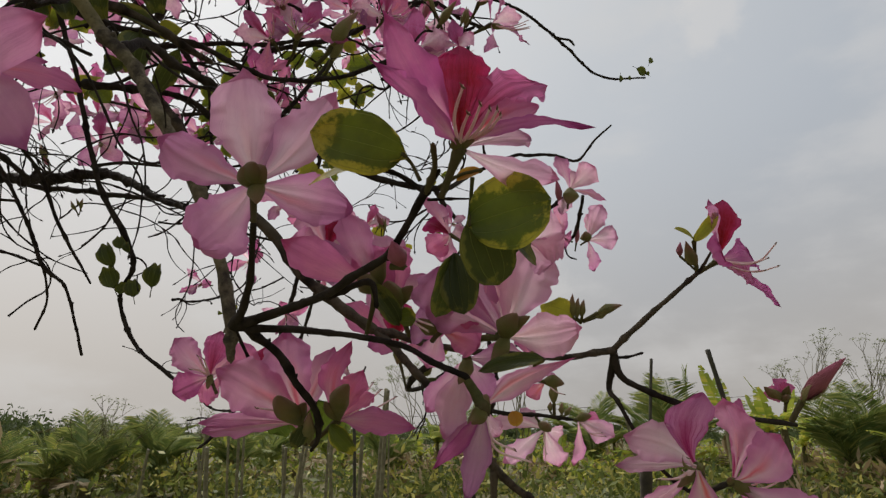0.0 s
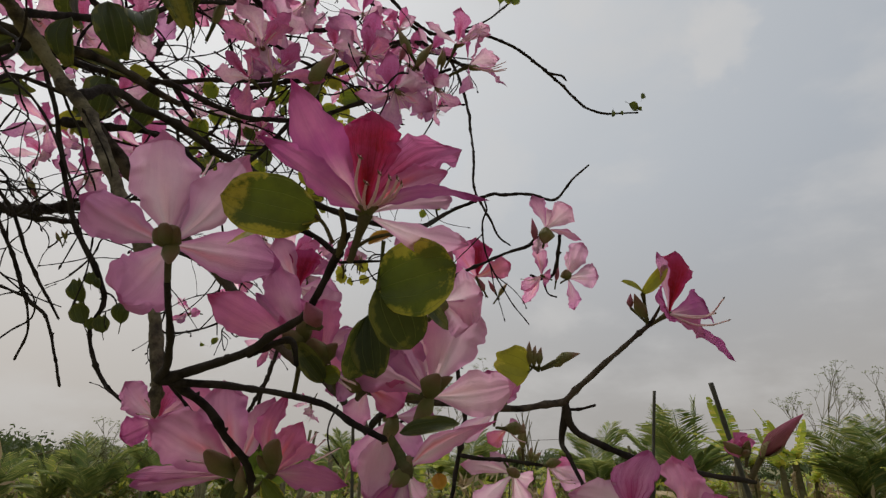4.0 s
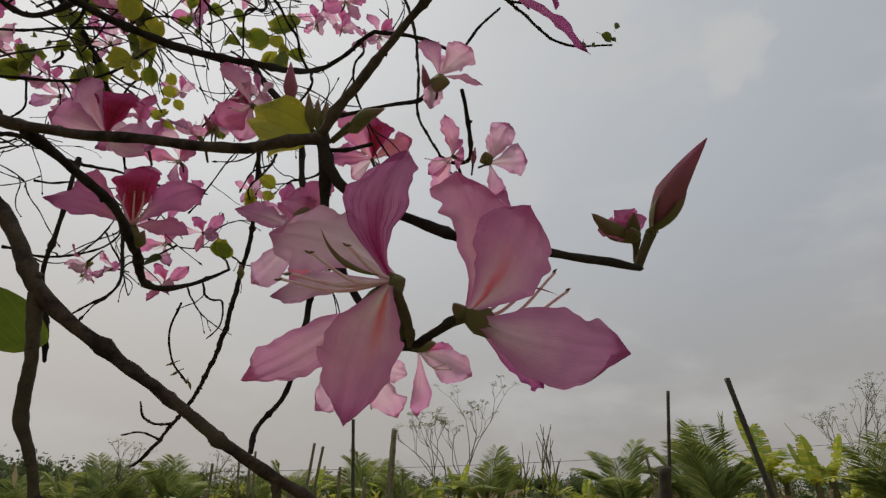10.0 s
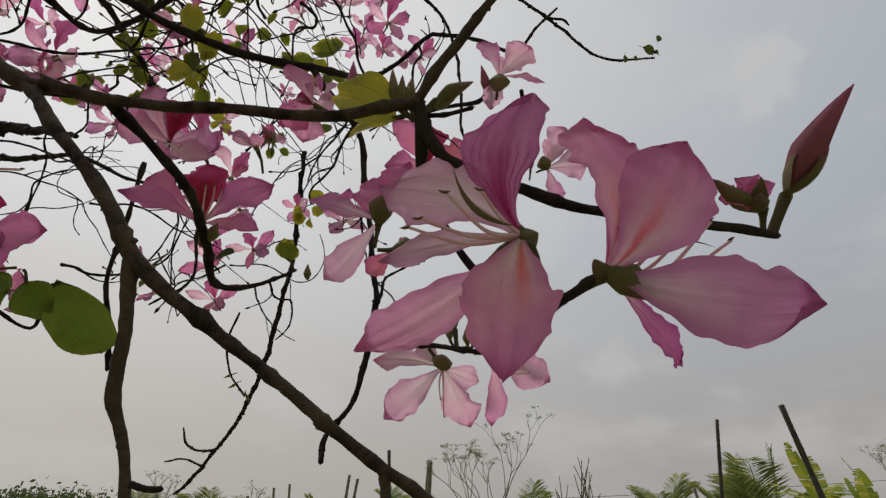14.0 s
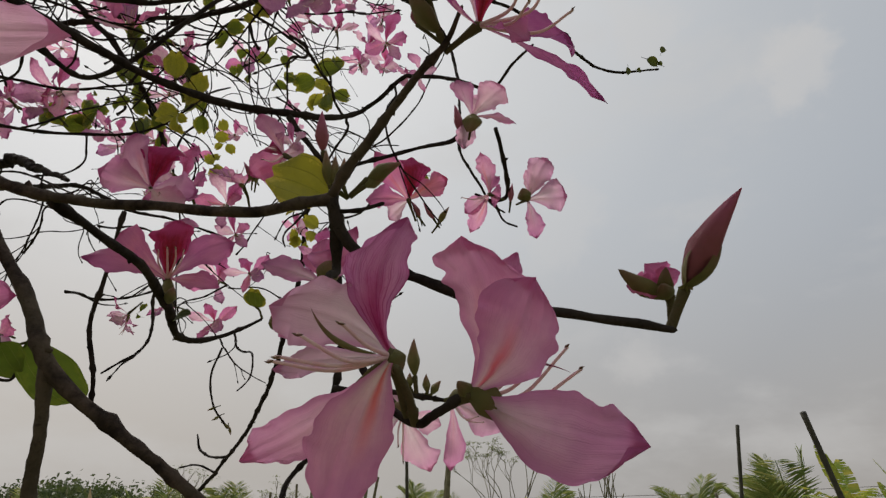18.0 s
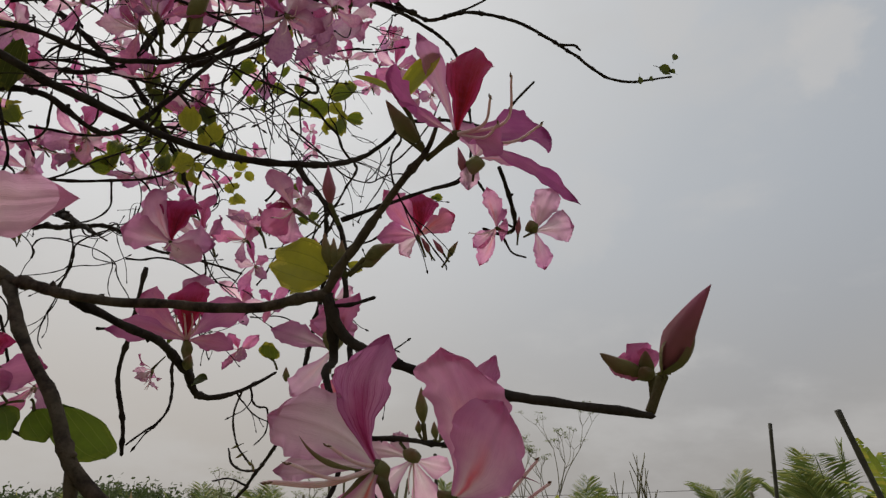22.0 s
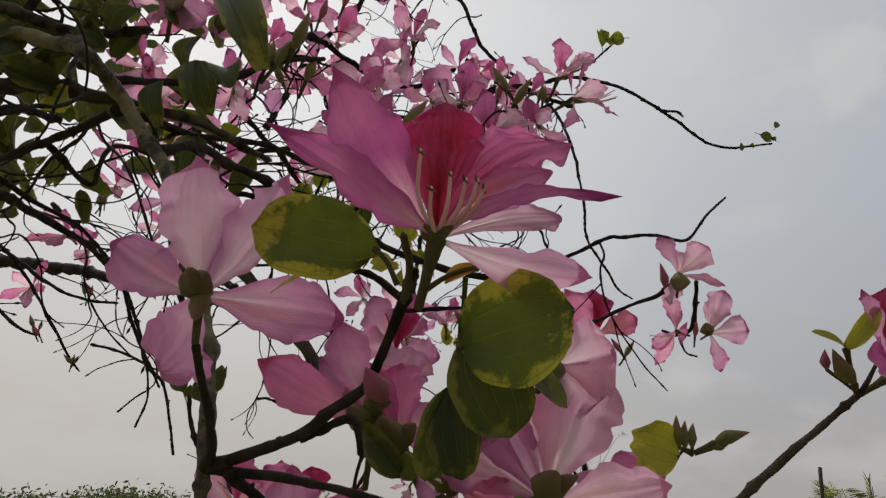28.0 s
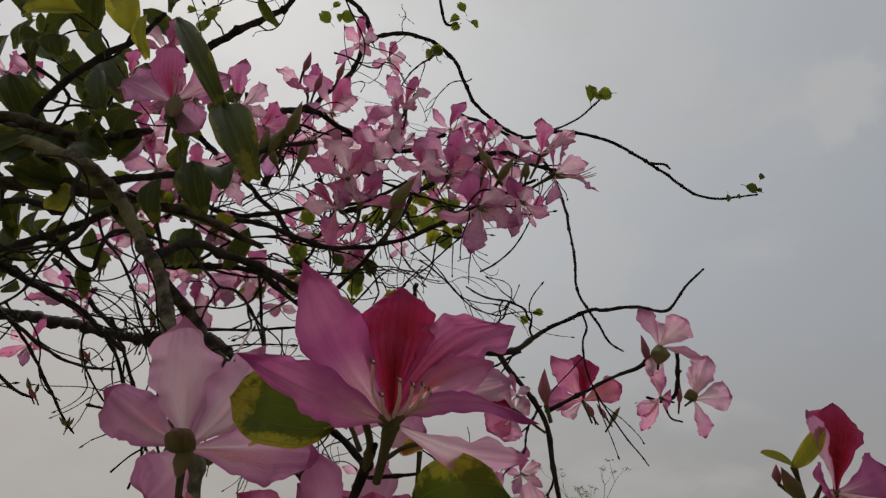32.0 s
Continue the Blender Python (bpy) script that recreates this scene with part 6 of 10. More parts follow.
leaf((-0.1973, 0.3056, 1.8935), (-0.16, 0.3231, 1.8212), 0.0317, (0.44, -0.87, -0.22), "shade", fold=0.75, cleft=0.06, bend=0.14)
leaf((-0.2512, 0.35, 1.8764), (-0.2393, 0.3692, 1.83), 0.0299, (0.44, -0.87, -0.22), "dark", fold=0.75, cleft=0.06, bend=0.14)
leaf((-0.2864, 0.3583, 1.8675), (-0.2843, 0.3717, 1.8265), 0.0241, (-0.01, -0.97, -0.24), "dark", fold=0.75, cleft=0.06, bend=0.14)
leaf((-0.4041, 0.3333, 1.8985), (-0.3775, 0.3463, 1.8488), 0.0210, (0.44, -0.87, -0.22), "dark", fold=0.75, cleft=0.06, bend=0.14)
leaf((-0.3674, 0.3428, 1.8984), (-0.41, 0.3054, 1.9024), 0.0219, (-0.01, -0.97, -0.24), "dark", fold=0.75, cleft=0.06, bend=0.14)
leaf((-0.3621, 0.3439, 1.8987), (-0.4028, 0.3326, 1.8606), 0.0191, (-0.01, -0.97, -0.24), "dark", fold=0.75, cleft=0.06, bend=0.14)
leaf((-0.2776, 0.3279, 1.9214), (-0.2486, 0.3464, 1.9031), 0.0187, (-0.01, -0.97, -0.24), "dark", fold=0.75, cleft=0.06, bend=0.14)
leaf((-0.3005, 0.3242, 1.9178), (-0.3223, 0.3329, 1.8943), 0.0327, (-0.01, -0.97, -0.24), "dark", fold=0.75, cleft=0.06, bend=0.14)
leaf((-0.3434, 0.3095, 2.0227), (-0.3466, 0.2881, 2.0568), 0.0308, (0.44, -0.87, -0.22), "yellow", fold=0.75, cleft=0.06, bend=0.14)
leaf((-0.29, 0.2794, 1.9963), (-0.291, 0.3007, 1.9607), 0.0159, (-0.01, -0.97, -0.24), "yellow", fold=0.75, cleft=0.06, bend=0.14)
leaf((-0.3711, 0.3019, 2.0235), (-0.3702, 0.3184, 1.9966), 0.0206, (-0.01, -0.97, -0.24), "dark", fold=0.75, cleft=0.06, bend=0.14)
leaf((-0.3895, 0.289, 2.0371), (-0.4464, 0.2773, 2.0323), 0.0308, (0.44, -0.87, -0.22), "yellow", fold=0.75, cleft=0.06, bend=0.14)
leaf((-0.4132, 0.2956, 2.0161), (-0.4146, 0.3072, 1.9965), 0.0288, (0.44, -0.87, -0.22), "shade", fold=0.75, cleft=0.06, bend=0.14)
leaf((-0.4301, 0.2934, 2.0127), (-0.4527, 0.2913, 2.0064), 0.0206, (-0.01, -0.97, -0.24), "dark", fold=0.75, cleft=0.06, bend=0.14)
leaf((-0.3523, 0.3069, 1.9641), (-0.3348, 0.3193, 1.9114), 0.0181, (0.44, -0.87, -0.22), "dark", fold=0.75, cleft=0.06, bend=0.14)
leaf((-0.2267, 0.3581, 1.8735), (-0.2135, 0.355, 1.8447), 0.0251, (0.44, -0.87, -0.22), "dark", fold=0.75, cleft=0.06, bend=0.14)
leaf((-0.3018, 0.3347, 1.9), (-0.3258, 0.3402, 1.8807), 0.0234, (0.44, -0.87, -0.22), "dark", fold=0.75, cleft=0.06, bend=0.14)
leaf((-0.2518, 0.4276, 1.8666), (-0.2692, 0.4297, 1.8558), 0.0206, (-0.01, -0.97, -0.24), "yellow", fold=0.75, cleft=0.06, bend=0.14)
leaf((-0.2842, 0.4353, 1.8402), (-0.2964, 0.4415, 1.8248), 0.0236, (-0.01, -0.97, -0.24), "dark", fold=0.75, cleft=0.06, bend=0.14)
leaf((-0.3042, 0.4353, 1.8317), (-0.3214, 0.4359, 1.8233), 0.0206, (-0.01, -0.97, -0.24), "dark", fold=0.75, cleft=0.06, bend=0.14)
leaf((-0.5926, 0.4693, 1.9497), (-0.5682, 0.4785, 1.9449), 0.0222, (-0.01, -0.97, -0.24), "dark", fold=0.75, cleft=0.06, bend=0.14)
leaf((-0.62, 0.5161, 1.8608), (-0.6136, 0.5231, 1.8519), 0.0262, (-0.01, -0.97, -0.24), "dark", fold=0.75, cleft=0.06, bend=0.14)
branch("branch", [(-0.4151, 0.3177, 1.8839, 0.0035), (-0.412, 0.3126, 1.9345, 0.0034), (-0.3755, 0.3127, 1.9911, 0.003), (-0.3439, 0.3208, 2.0319, 0.0025), (-0.325, 0.32, 2.0617, 0.0023)], BARK)
branch("branch", [(-0.3041, 0.3497, 1.8374, 0.004), (-0.364, 0.3638, 1.8275, 0.0035), (-0.4222, 0.3744, 1.8243, 0.0033), (-0.4885, 0.3848, 1.8178, 0.0031), (-0.5978, 0.4064, 1.814, 0.003)], BARK)
branch("branch", [(-0.336, 0.3217, 1.8713, 0.0046), (-0.4029, 0.3269, 1.9142, 0.0033), (-0.4871, 0.3369, 1.9411, 0.0031), (-0.5911, 0.353, 1.949, 0.0029)], BARK)
branch("branch", [(-0.3182, 0.337, 1.8529, 0.0038), (-0.3117, 0.3849, 1.8956, 0.0035), (-0.2873, 0.4198, 1.9279, 0.0032), (-0.2487, 0.4479, 1.9781, 0.0028), (-0.2156, 0.4831, 2.0136, 0.0023)], BARK)
branch("branch", [(-0.3959, 0.3677, 1.8474, 0.0036), (-0.4737, 0.378, 1.8767, 0.0034), (-0.6039, 0.4067, 1.892, 0.0037)], BARK)
branch("branch", [(-0.4886, 0.3854, 1.8169, 0.0032), (-0.4755, 0.4292, 1.8085, 0.0026), (-0.4518, 0.4769, 1.7982, 0.0021), (-0.4342, 0.5247, 1.7649, 0.0019), (-0.4215, 0.5588, 1.712, 0.0019), (-0.3997, 0.5949, 1.6598, 0.0012)], BARK)
branch("branch", [(-0.4069, 0.3771, 1.8263, 0.0031), (-0.4055, 0.4293, 1.8188, 0.0025), (-0.3976, 0.4286, 1.8643, 0.0023), (-0.3819, 0.4905, 1.8871, 0.0019)], BARK)
branch("branch", [(-0.4176, 0.4441, 1.9271, 0.005), (-0.3619, 0.4768, 1.9165, 0.004), (-0.2826, 0.5184, 1.921, 0.0032), (-0.2158, 0.5651, 1.9118, 0.003), (-0.1422, 0.5952, 1.9328, 0.0028), (-0.0476, 0.5953, 1.9727, 0.0028), (0.0398, 0.5939, 2.0121, 0.0019)], BARK)
branch("branch", [(-0.7199, 0.5195, 1.9116, 0.007), (-0.6463, 0.556, 1.8826, 0.0055), (-0.5892, 0.6003, 1.8534, 0.0039), (-0.5385, 0.6381, 1.8125, 0.0032)], BARK)
branch("branch", [(-0.4274, 0.5473, 1.891, 0.0051), (-0.3215, 0.5745, 1.891, 0.0036), (-0.2552, 0.6305, 1.8662, 0.003), (-0.1705, 0.6637, 2.0053, 0.0029), (-0.1569, 0.6868, 2.0717, 0.0026)], BARK)
branch("branch", [(-0.3133, 0.5083, 2.1026, 0.0047), (-0.3165, 0.6205, 2.2124, 0.0047), (-0.2638, 0.6954, 2.2099, 0.0044), (-0.2015, 0.7589, 2.2302, 0.0036), (-0.1288, 0.7588, 2.2612, 0.0031)], BARK)
branch("branch", [(-0.5862, 0.5877, 2.3498, 0.0067), (-0.5199, 0.6093, 2.4411, 0.0065), (-0.456, 0.6336, 2.5269, 0.0057), (-0.4087, 0.6203, 2.5689, 0.0051)], BARK)
branch("branch", [(-0.7523, 0.5979, 2.2096, 0.0056), (-0.6295, 0.6544, 2.1594, 0.0049), (-0.508, 0.719, 2.0923, 0.0046), (-0.3798, 0.7433, 2.1092, 0.0038), (-0.271, 0.7786, 2.14, 0.0032), (-0.1974, 0.8021, 2.1996, 0.0026), (-0.0937, 0.8419, 2.2878, 0.002)], BARK)
branch("branch", [(-1.0723, 0.8967, 2.1364, 0.0052), (-0.8425, 0.927, 1.9638, 0.0048), (-0.6274, 0.8946, 1.909, 0.0047), (-0.4535, 0.8451, 1.8678, 0.0033), (-0.3508, 0.8391, 1.8174, 0.0024), (-0.2547, 0.8223, 1.7854, 0.0017), (-0.1916, 0.8467, 1.769, 0.0015)], BARK)
branch("branch", [(-0.6273, 0.7053, 2.2882, 0.0062), (-0.5517, 0.7559, 2.2255, 0.0052), (-0.4583, 0.8247, 2.1356, 0.0047), (-0.4052, 0.8839, 2.0443, 0.0042), (-0.3809, 0.9269, 1.9706, 0.0031)], BARK)
branch("branch", [(0.0706, 0.7736, 2.1644, 0.0035), (0.0369, 0.7616, 2.1711, 0.0035), (-0.039, 0.7355, 2.1844, 0.004), (-0.1684, 0.7594, 2.1391, 0.0041), (-0.3075, 0.7626, 2.1075, 0.0042)], BARK)
wild_bud((-0.3307, 0.5834, 2.2676), (0.42, -0.39, 0.82), 0.037, "pink", 28)
wild_bud((-0.3145, 0.604, 2.2405), (0.42, -0.39, 0.82), 0.037, "pink", 29)
wild_bud((-0.2769, 0.6026, 2.2588), (0.42, -0.39, 0.82), 0.037, "pink", 30)
branch("twig", [(-0.3632, 1.4364, 2.3105, 0.0062), (-0.4026, 1.5369, 2.1912, 0.0064), (-0.44, 1.6413, 2.0623, 0.0066), (-0.4825, 1.6957, 1.9233, 0.0066), (-0.525, 1.75, 1.7843, 0.0066), (-0.5989, 1.8173, 1.6637, 0.0059), (-0.6864, 1.8816, 1.5757, 0.0051), (-0.7727, 1.9149, 1.4845, 0.0051), (-0.8209, 1.9272, 1.4491, 0.0034)], BARK)
branch("twig", [(-0.6933, 1.8839, 1.5693, 0.0043), (-0.769, 1.9122, 1.5718, 0.0035), (-0.814, 1.9233, 1.5932, 0.0035), (-0.8225, 1.9058, 1.6357, 0.0026)], BARK)
branch("twig", [(-0.7296, 1.9005, 1.5245, 0.0034), (-0.7954, 1.9007, 1.544, 0.0026), (-0.8558, 1.9011, 1.5371, 0.0026)], BARK)
branch("twig", [(-0.8304, 0.6252, 1.9076, 0.0031), (-0.7793, 0.6479, 1.8721, 0.0031), (-0.6943, 0.6633, 1.8233, 0.0026), (-0.6285, 0.6703, 1.8002, 0.0021), (-0.5842, 0.6823, 1.7992, 0.0017)], BARK)
branch("twig", [(-0.9045, 0.6895, 1.8491, 0.0028), (-0.8698, 0.7117, 1.8271, 0.0028), (-0.8271, 0.7454, 1.7896, 0.0023), (-0.7988, 0.759, 1.7793, 0.0019)], BARK)
branch("twig", [(-0.7793, 0.6479, 1.8721, 0.0026), (-0.7958, 0.7184, 1.8475, 0.0023), (-0.7706, 0.7579, 1.793, 0.0023), (-0.7482, 0.7895, 1.7502, 0.0019), (-0.7358, 0.8034, 1.7325, 0.0014)], BARK)
branch("twig", [(-0.1084, 0.7685, 1.5867, 0.0012), (-0.1219, 0.7798, 1.5581, 0.0012), (-0.12, 0.7936, 1.5301, 0.0012), (-0.1056, 0.8074, 1.5071, 0.0012)], BARK)
branch("twig", [(-0.1452, 0.6173, 1.6752, 0.002), (-0.167, 0.6432, 1.6132, 0.002), (-0.18, 0.6583, 1.5771, 0.002), (-0.179, 0.6764, 1.5412, 0.002), (-0.1818, 0.6927, 1.5073, 0.002)], BARK)
wild_bud((-0.117, 0.7955, 1.5274), (-0.88, -0.21, -0.43), 0.010, "green", 31)
wild_bud((-0.1131, 0.8002, 1.5191), (-0.78, -0.21, -0.59), 0.010, "green", 32)
wild_bud((-0.1085, 0.805, 1.5109), (0.88, 0.07, -0.48), 0.010, "green", 33)
wild_bud((-0.1037, 0.8072, 1.5082), (0.46, -0.06, -0.88), 0.010, "green", 34)
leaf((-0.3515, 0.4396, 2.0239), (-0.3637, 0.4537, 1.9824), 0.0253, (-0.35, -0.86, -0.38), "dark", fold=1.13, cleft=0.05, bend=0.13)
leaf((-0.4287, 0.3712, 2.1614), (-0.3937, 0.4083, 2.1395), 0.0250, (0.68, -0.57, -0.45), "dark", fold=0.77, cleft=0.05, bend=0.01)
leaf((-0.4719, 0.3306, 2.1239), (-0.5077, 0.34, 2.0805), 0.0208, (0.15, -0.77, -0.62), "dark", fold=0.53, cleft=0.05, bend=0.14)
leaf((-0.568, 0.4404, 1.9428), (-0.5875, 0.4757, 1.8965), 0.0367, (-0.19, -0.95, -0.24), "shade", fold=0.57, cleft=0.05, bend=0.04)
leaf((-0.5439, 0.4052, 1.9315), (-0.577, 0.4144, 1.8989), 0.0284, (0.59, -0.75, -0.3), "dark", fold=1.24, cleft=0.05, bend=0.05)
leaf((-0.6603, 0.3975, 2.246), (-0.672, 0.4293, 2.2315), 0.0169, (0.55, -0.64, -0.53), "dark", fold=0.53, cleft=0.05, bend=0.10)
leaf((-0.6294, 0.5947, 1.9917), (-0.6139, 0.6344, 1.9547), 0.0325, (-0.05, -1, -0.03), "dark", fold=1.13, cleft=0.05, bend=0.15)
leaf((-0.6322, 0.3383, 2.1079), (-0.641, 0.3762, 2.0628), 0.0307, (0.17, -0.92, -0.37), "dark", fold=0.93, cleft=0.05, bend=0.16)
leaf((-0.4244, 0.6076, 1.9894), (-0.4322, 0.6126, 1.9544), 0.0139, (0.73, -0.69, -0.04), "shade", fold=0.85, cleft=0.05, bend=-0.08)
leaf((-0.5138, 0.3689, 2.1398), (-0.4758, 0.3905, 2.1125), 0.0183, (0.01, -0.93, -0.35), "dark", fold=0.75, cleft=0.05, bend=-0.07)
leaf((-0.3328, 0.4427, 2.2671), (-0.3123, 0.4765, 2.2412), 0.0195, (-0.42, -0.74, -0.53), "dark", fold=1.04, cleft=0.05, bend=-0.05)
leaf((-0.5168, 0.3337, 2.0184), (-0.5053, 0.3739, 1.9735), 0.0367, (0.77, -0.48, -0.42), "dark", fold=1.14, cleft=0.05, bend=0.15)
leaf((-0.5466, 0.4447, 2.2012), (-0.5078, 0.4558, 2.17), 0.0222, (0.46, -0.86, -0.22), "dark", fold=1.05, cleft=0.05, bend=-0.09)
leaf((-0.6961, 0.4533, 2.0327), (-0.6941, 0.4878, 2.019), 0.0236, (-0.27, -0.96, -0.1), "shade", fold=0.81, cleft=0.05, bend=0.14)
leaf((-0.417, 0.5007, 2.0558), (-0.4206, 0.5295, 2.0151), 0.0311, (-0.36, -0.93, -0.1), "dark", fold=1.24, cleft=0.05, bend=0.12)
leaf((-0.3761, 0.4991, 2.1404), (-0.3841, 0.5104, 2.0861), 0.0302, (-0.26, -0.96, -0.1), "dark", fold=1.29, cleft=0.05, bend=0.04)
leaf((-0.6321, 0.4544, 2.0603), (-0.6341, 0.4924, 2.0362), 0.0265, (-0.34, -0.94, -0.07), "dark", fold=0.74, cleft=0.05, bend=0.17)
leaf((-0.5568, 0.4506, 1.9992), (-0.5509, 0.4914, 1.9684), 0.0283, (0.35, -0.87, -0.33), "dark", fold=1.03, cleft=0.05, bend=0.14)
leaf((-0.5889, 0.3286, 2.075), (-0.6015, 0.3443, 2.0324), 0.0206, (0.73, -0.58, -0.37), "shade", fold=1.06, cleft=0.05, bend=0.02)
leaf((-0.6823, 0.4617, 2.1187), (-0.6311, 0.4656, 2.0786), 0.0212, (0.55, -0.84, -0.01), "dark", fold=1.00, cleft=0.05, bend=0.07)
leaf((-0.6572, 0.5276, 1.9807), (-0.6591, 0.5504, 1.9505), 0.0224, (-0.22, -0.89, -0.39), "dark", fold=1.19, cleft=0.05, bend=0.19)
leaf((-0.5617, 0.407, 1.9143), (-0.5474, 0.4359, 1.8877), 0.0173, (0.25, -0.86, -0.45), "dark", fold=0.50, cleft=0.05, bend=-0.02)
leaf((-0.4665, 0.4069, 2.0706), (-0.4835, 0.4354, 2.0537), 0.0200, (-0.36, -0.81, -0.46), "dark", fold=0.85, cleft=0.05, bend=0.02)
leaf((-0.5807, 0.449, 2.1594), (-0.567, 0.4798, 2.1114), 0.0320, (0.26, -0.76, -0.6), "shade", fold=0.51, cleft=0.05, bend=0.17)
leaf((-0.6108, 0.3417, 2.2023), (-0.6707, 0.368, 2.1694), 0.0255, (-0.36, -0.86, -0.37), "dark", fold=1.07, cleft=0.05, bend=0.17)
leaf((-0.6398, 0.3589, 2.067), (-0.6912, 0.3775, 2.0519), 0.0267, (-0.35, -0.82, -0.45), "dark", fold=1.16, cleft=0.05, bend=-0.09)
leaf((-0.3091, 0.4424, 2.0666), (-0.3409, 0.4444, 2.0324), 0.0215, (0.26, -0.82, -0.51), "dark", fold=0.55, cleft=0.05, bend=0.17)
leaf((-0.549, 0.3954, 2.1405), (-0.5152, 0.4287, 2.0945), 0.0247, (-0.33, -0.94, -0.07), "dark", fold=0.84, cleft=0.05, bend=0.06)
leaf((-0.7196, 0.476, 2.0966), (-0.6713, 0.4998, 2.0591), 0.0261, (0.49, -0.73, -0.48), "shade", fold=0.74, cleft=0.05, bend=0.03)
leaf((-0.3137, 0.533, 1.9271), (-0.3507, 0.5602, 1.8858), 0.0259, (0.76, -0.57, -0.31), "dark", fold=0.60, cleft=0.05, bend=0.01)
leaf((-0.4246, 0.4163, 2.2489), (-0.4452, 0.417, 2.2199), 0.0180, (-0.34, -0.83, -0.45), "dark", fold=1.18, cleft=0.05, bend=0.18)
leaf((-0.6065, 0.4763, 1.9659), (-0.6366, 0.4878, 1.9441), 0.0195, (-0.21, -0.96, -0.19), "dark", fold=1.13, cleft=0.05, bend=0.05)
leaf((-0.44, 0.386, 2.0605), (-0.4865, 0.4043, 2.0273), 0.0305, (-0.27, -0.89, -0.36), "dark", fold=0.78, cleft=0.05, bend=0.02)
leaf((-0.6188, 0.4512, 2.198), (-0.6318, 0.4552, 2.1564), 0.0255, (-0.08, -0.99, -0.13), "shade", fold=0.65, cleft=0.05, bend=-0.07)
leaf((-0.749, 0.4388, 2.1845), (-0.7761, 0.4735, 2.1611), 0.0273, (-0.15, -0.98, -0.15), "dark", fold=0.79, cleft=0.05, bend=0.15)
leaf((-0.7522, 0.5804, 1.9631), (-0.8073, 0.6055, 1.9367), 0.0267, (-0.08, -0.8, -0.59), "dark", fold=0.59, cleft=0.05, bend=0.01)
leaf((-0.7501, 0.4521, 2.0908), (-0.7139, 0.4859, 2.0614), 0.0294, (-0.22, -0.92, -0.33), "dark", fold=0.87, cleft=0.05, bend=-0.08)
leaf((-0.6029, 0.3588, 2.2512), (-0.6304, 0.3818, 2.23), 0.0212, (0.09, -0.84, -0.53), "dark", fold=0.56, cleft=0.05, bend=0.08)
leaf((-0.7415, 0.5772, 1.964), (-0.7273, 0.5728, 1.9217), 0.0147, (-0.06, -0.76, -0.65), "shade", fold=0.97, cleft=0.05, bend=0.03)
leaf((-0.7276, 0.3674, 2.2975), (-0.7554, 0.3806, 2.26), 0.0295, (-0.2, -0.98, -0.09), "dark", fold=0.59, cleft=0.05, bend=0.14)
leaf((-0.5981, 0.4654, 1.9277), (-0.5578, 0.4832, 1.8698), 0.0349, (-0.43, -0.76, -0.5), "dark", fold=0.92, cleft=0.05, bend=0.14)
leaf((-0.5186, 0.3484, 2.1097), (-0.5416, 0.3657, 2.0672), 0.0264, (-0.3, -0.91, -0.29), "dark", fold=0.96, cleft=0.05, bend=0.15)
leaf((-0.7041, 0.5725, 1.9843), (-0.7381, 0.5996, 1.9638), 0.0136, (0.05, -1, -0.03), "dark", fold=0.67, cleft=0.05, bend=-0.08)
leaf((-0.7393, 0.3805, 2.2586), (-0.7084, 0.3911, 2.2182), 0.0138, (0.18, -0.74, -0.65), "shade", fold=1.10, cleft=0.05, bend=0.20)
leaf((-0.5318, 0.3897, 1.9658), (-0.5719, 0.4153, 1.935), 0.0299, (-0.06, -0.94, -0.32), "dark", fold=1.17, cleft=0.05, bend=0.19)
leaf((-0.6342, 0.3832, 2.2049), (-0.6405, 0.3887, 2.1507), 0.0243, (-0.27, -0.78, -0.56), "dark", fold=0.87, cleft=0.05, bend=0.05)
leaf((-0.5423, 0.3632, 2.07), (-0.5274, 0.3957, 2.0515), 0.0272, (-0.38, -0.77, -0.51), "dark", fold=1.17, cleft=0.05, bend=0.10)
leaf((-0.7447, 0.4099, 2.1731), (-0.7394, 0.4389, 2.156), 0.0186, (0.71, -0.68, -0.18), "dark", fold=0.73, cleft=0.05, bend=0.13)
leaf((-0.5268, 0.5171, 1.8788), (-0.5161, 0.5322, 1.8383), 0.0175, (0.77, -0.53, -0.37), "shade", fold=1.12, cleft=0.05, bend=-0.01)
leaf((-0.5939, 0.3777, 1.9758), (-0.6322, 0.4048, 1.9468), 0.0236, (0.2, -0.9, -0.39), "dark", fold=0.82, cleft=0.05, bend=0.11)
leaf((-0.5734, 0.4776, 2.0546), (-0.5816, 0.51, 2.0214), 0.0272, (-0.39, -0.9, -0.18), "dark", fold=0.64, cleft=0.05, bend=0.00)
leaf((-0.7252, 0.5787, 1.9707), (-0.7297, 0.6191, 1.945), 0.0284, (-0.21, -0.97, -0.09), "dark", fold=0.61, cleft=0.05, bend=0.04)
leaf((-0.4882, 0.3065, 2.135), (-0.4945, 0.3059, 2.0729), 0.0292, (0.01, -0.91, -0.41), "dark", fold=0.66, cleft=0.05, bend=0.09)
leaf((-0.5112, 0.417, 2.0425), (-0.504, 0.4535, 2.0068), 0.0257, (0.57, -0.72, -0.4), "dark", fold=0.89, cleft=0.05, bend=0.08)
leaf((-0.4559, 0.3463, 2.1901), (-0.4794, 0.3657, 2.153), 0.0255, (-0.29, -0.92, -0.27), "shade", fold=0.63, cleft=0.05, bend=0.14)
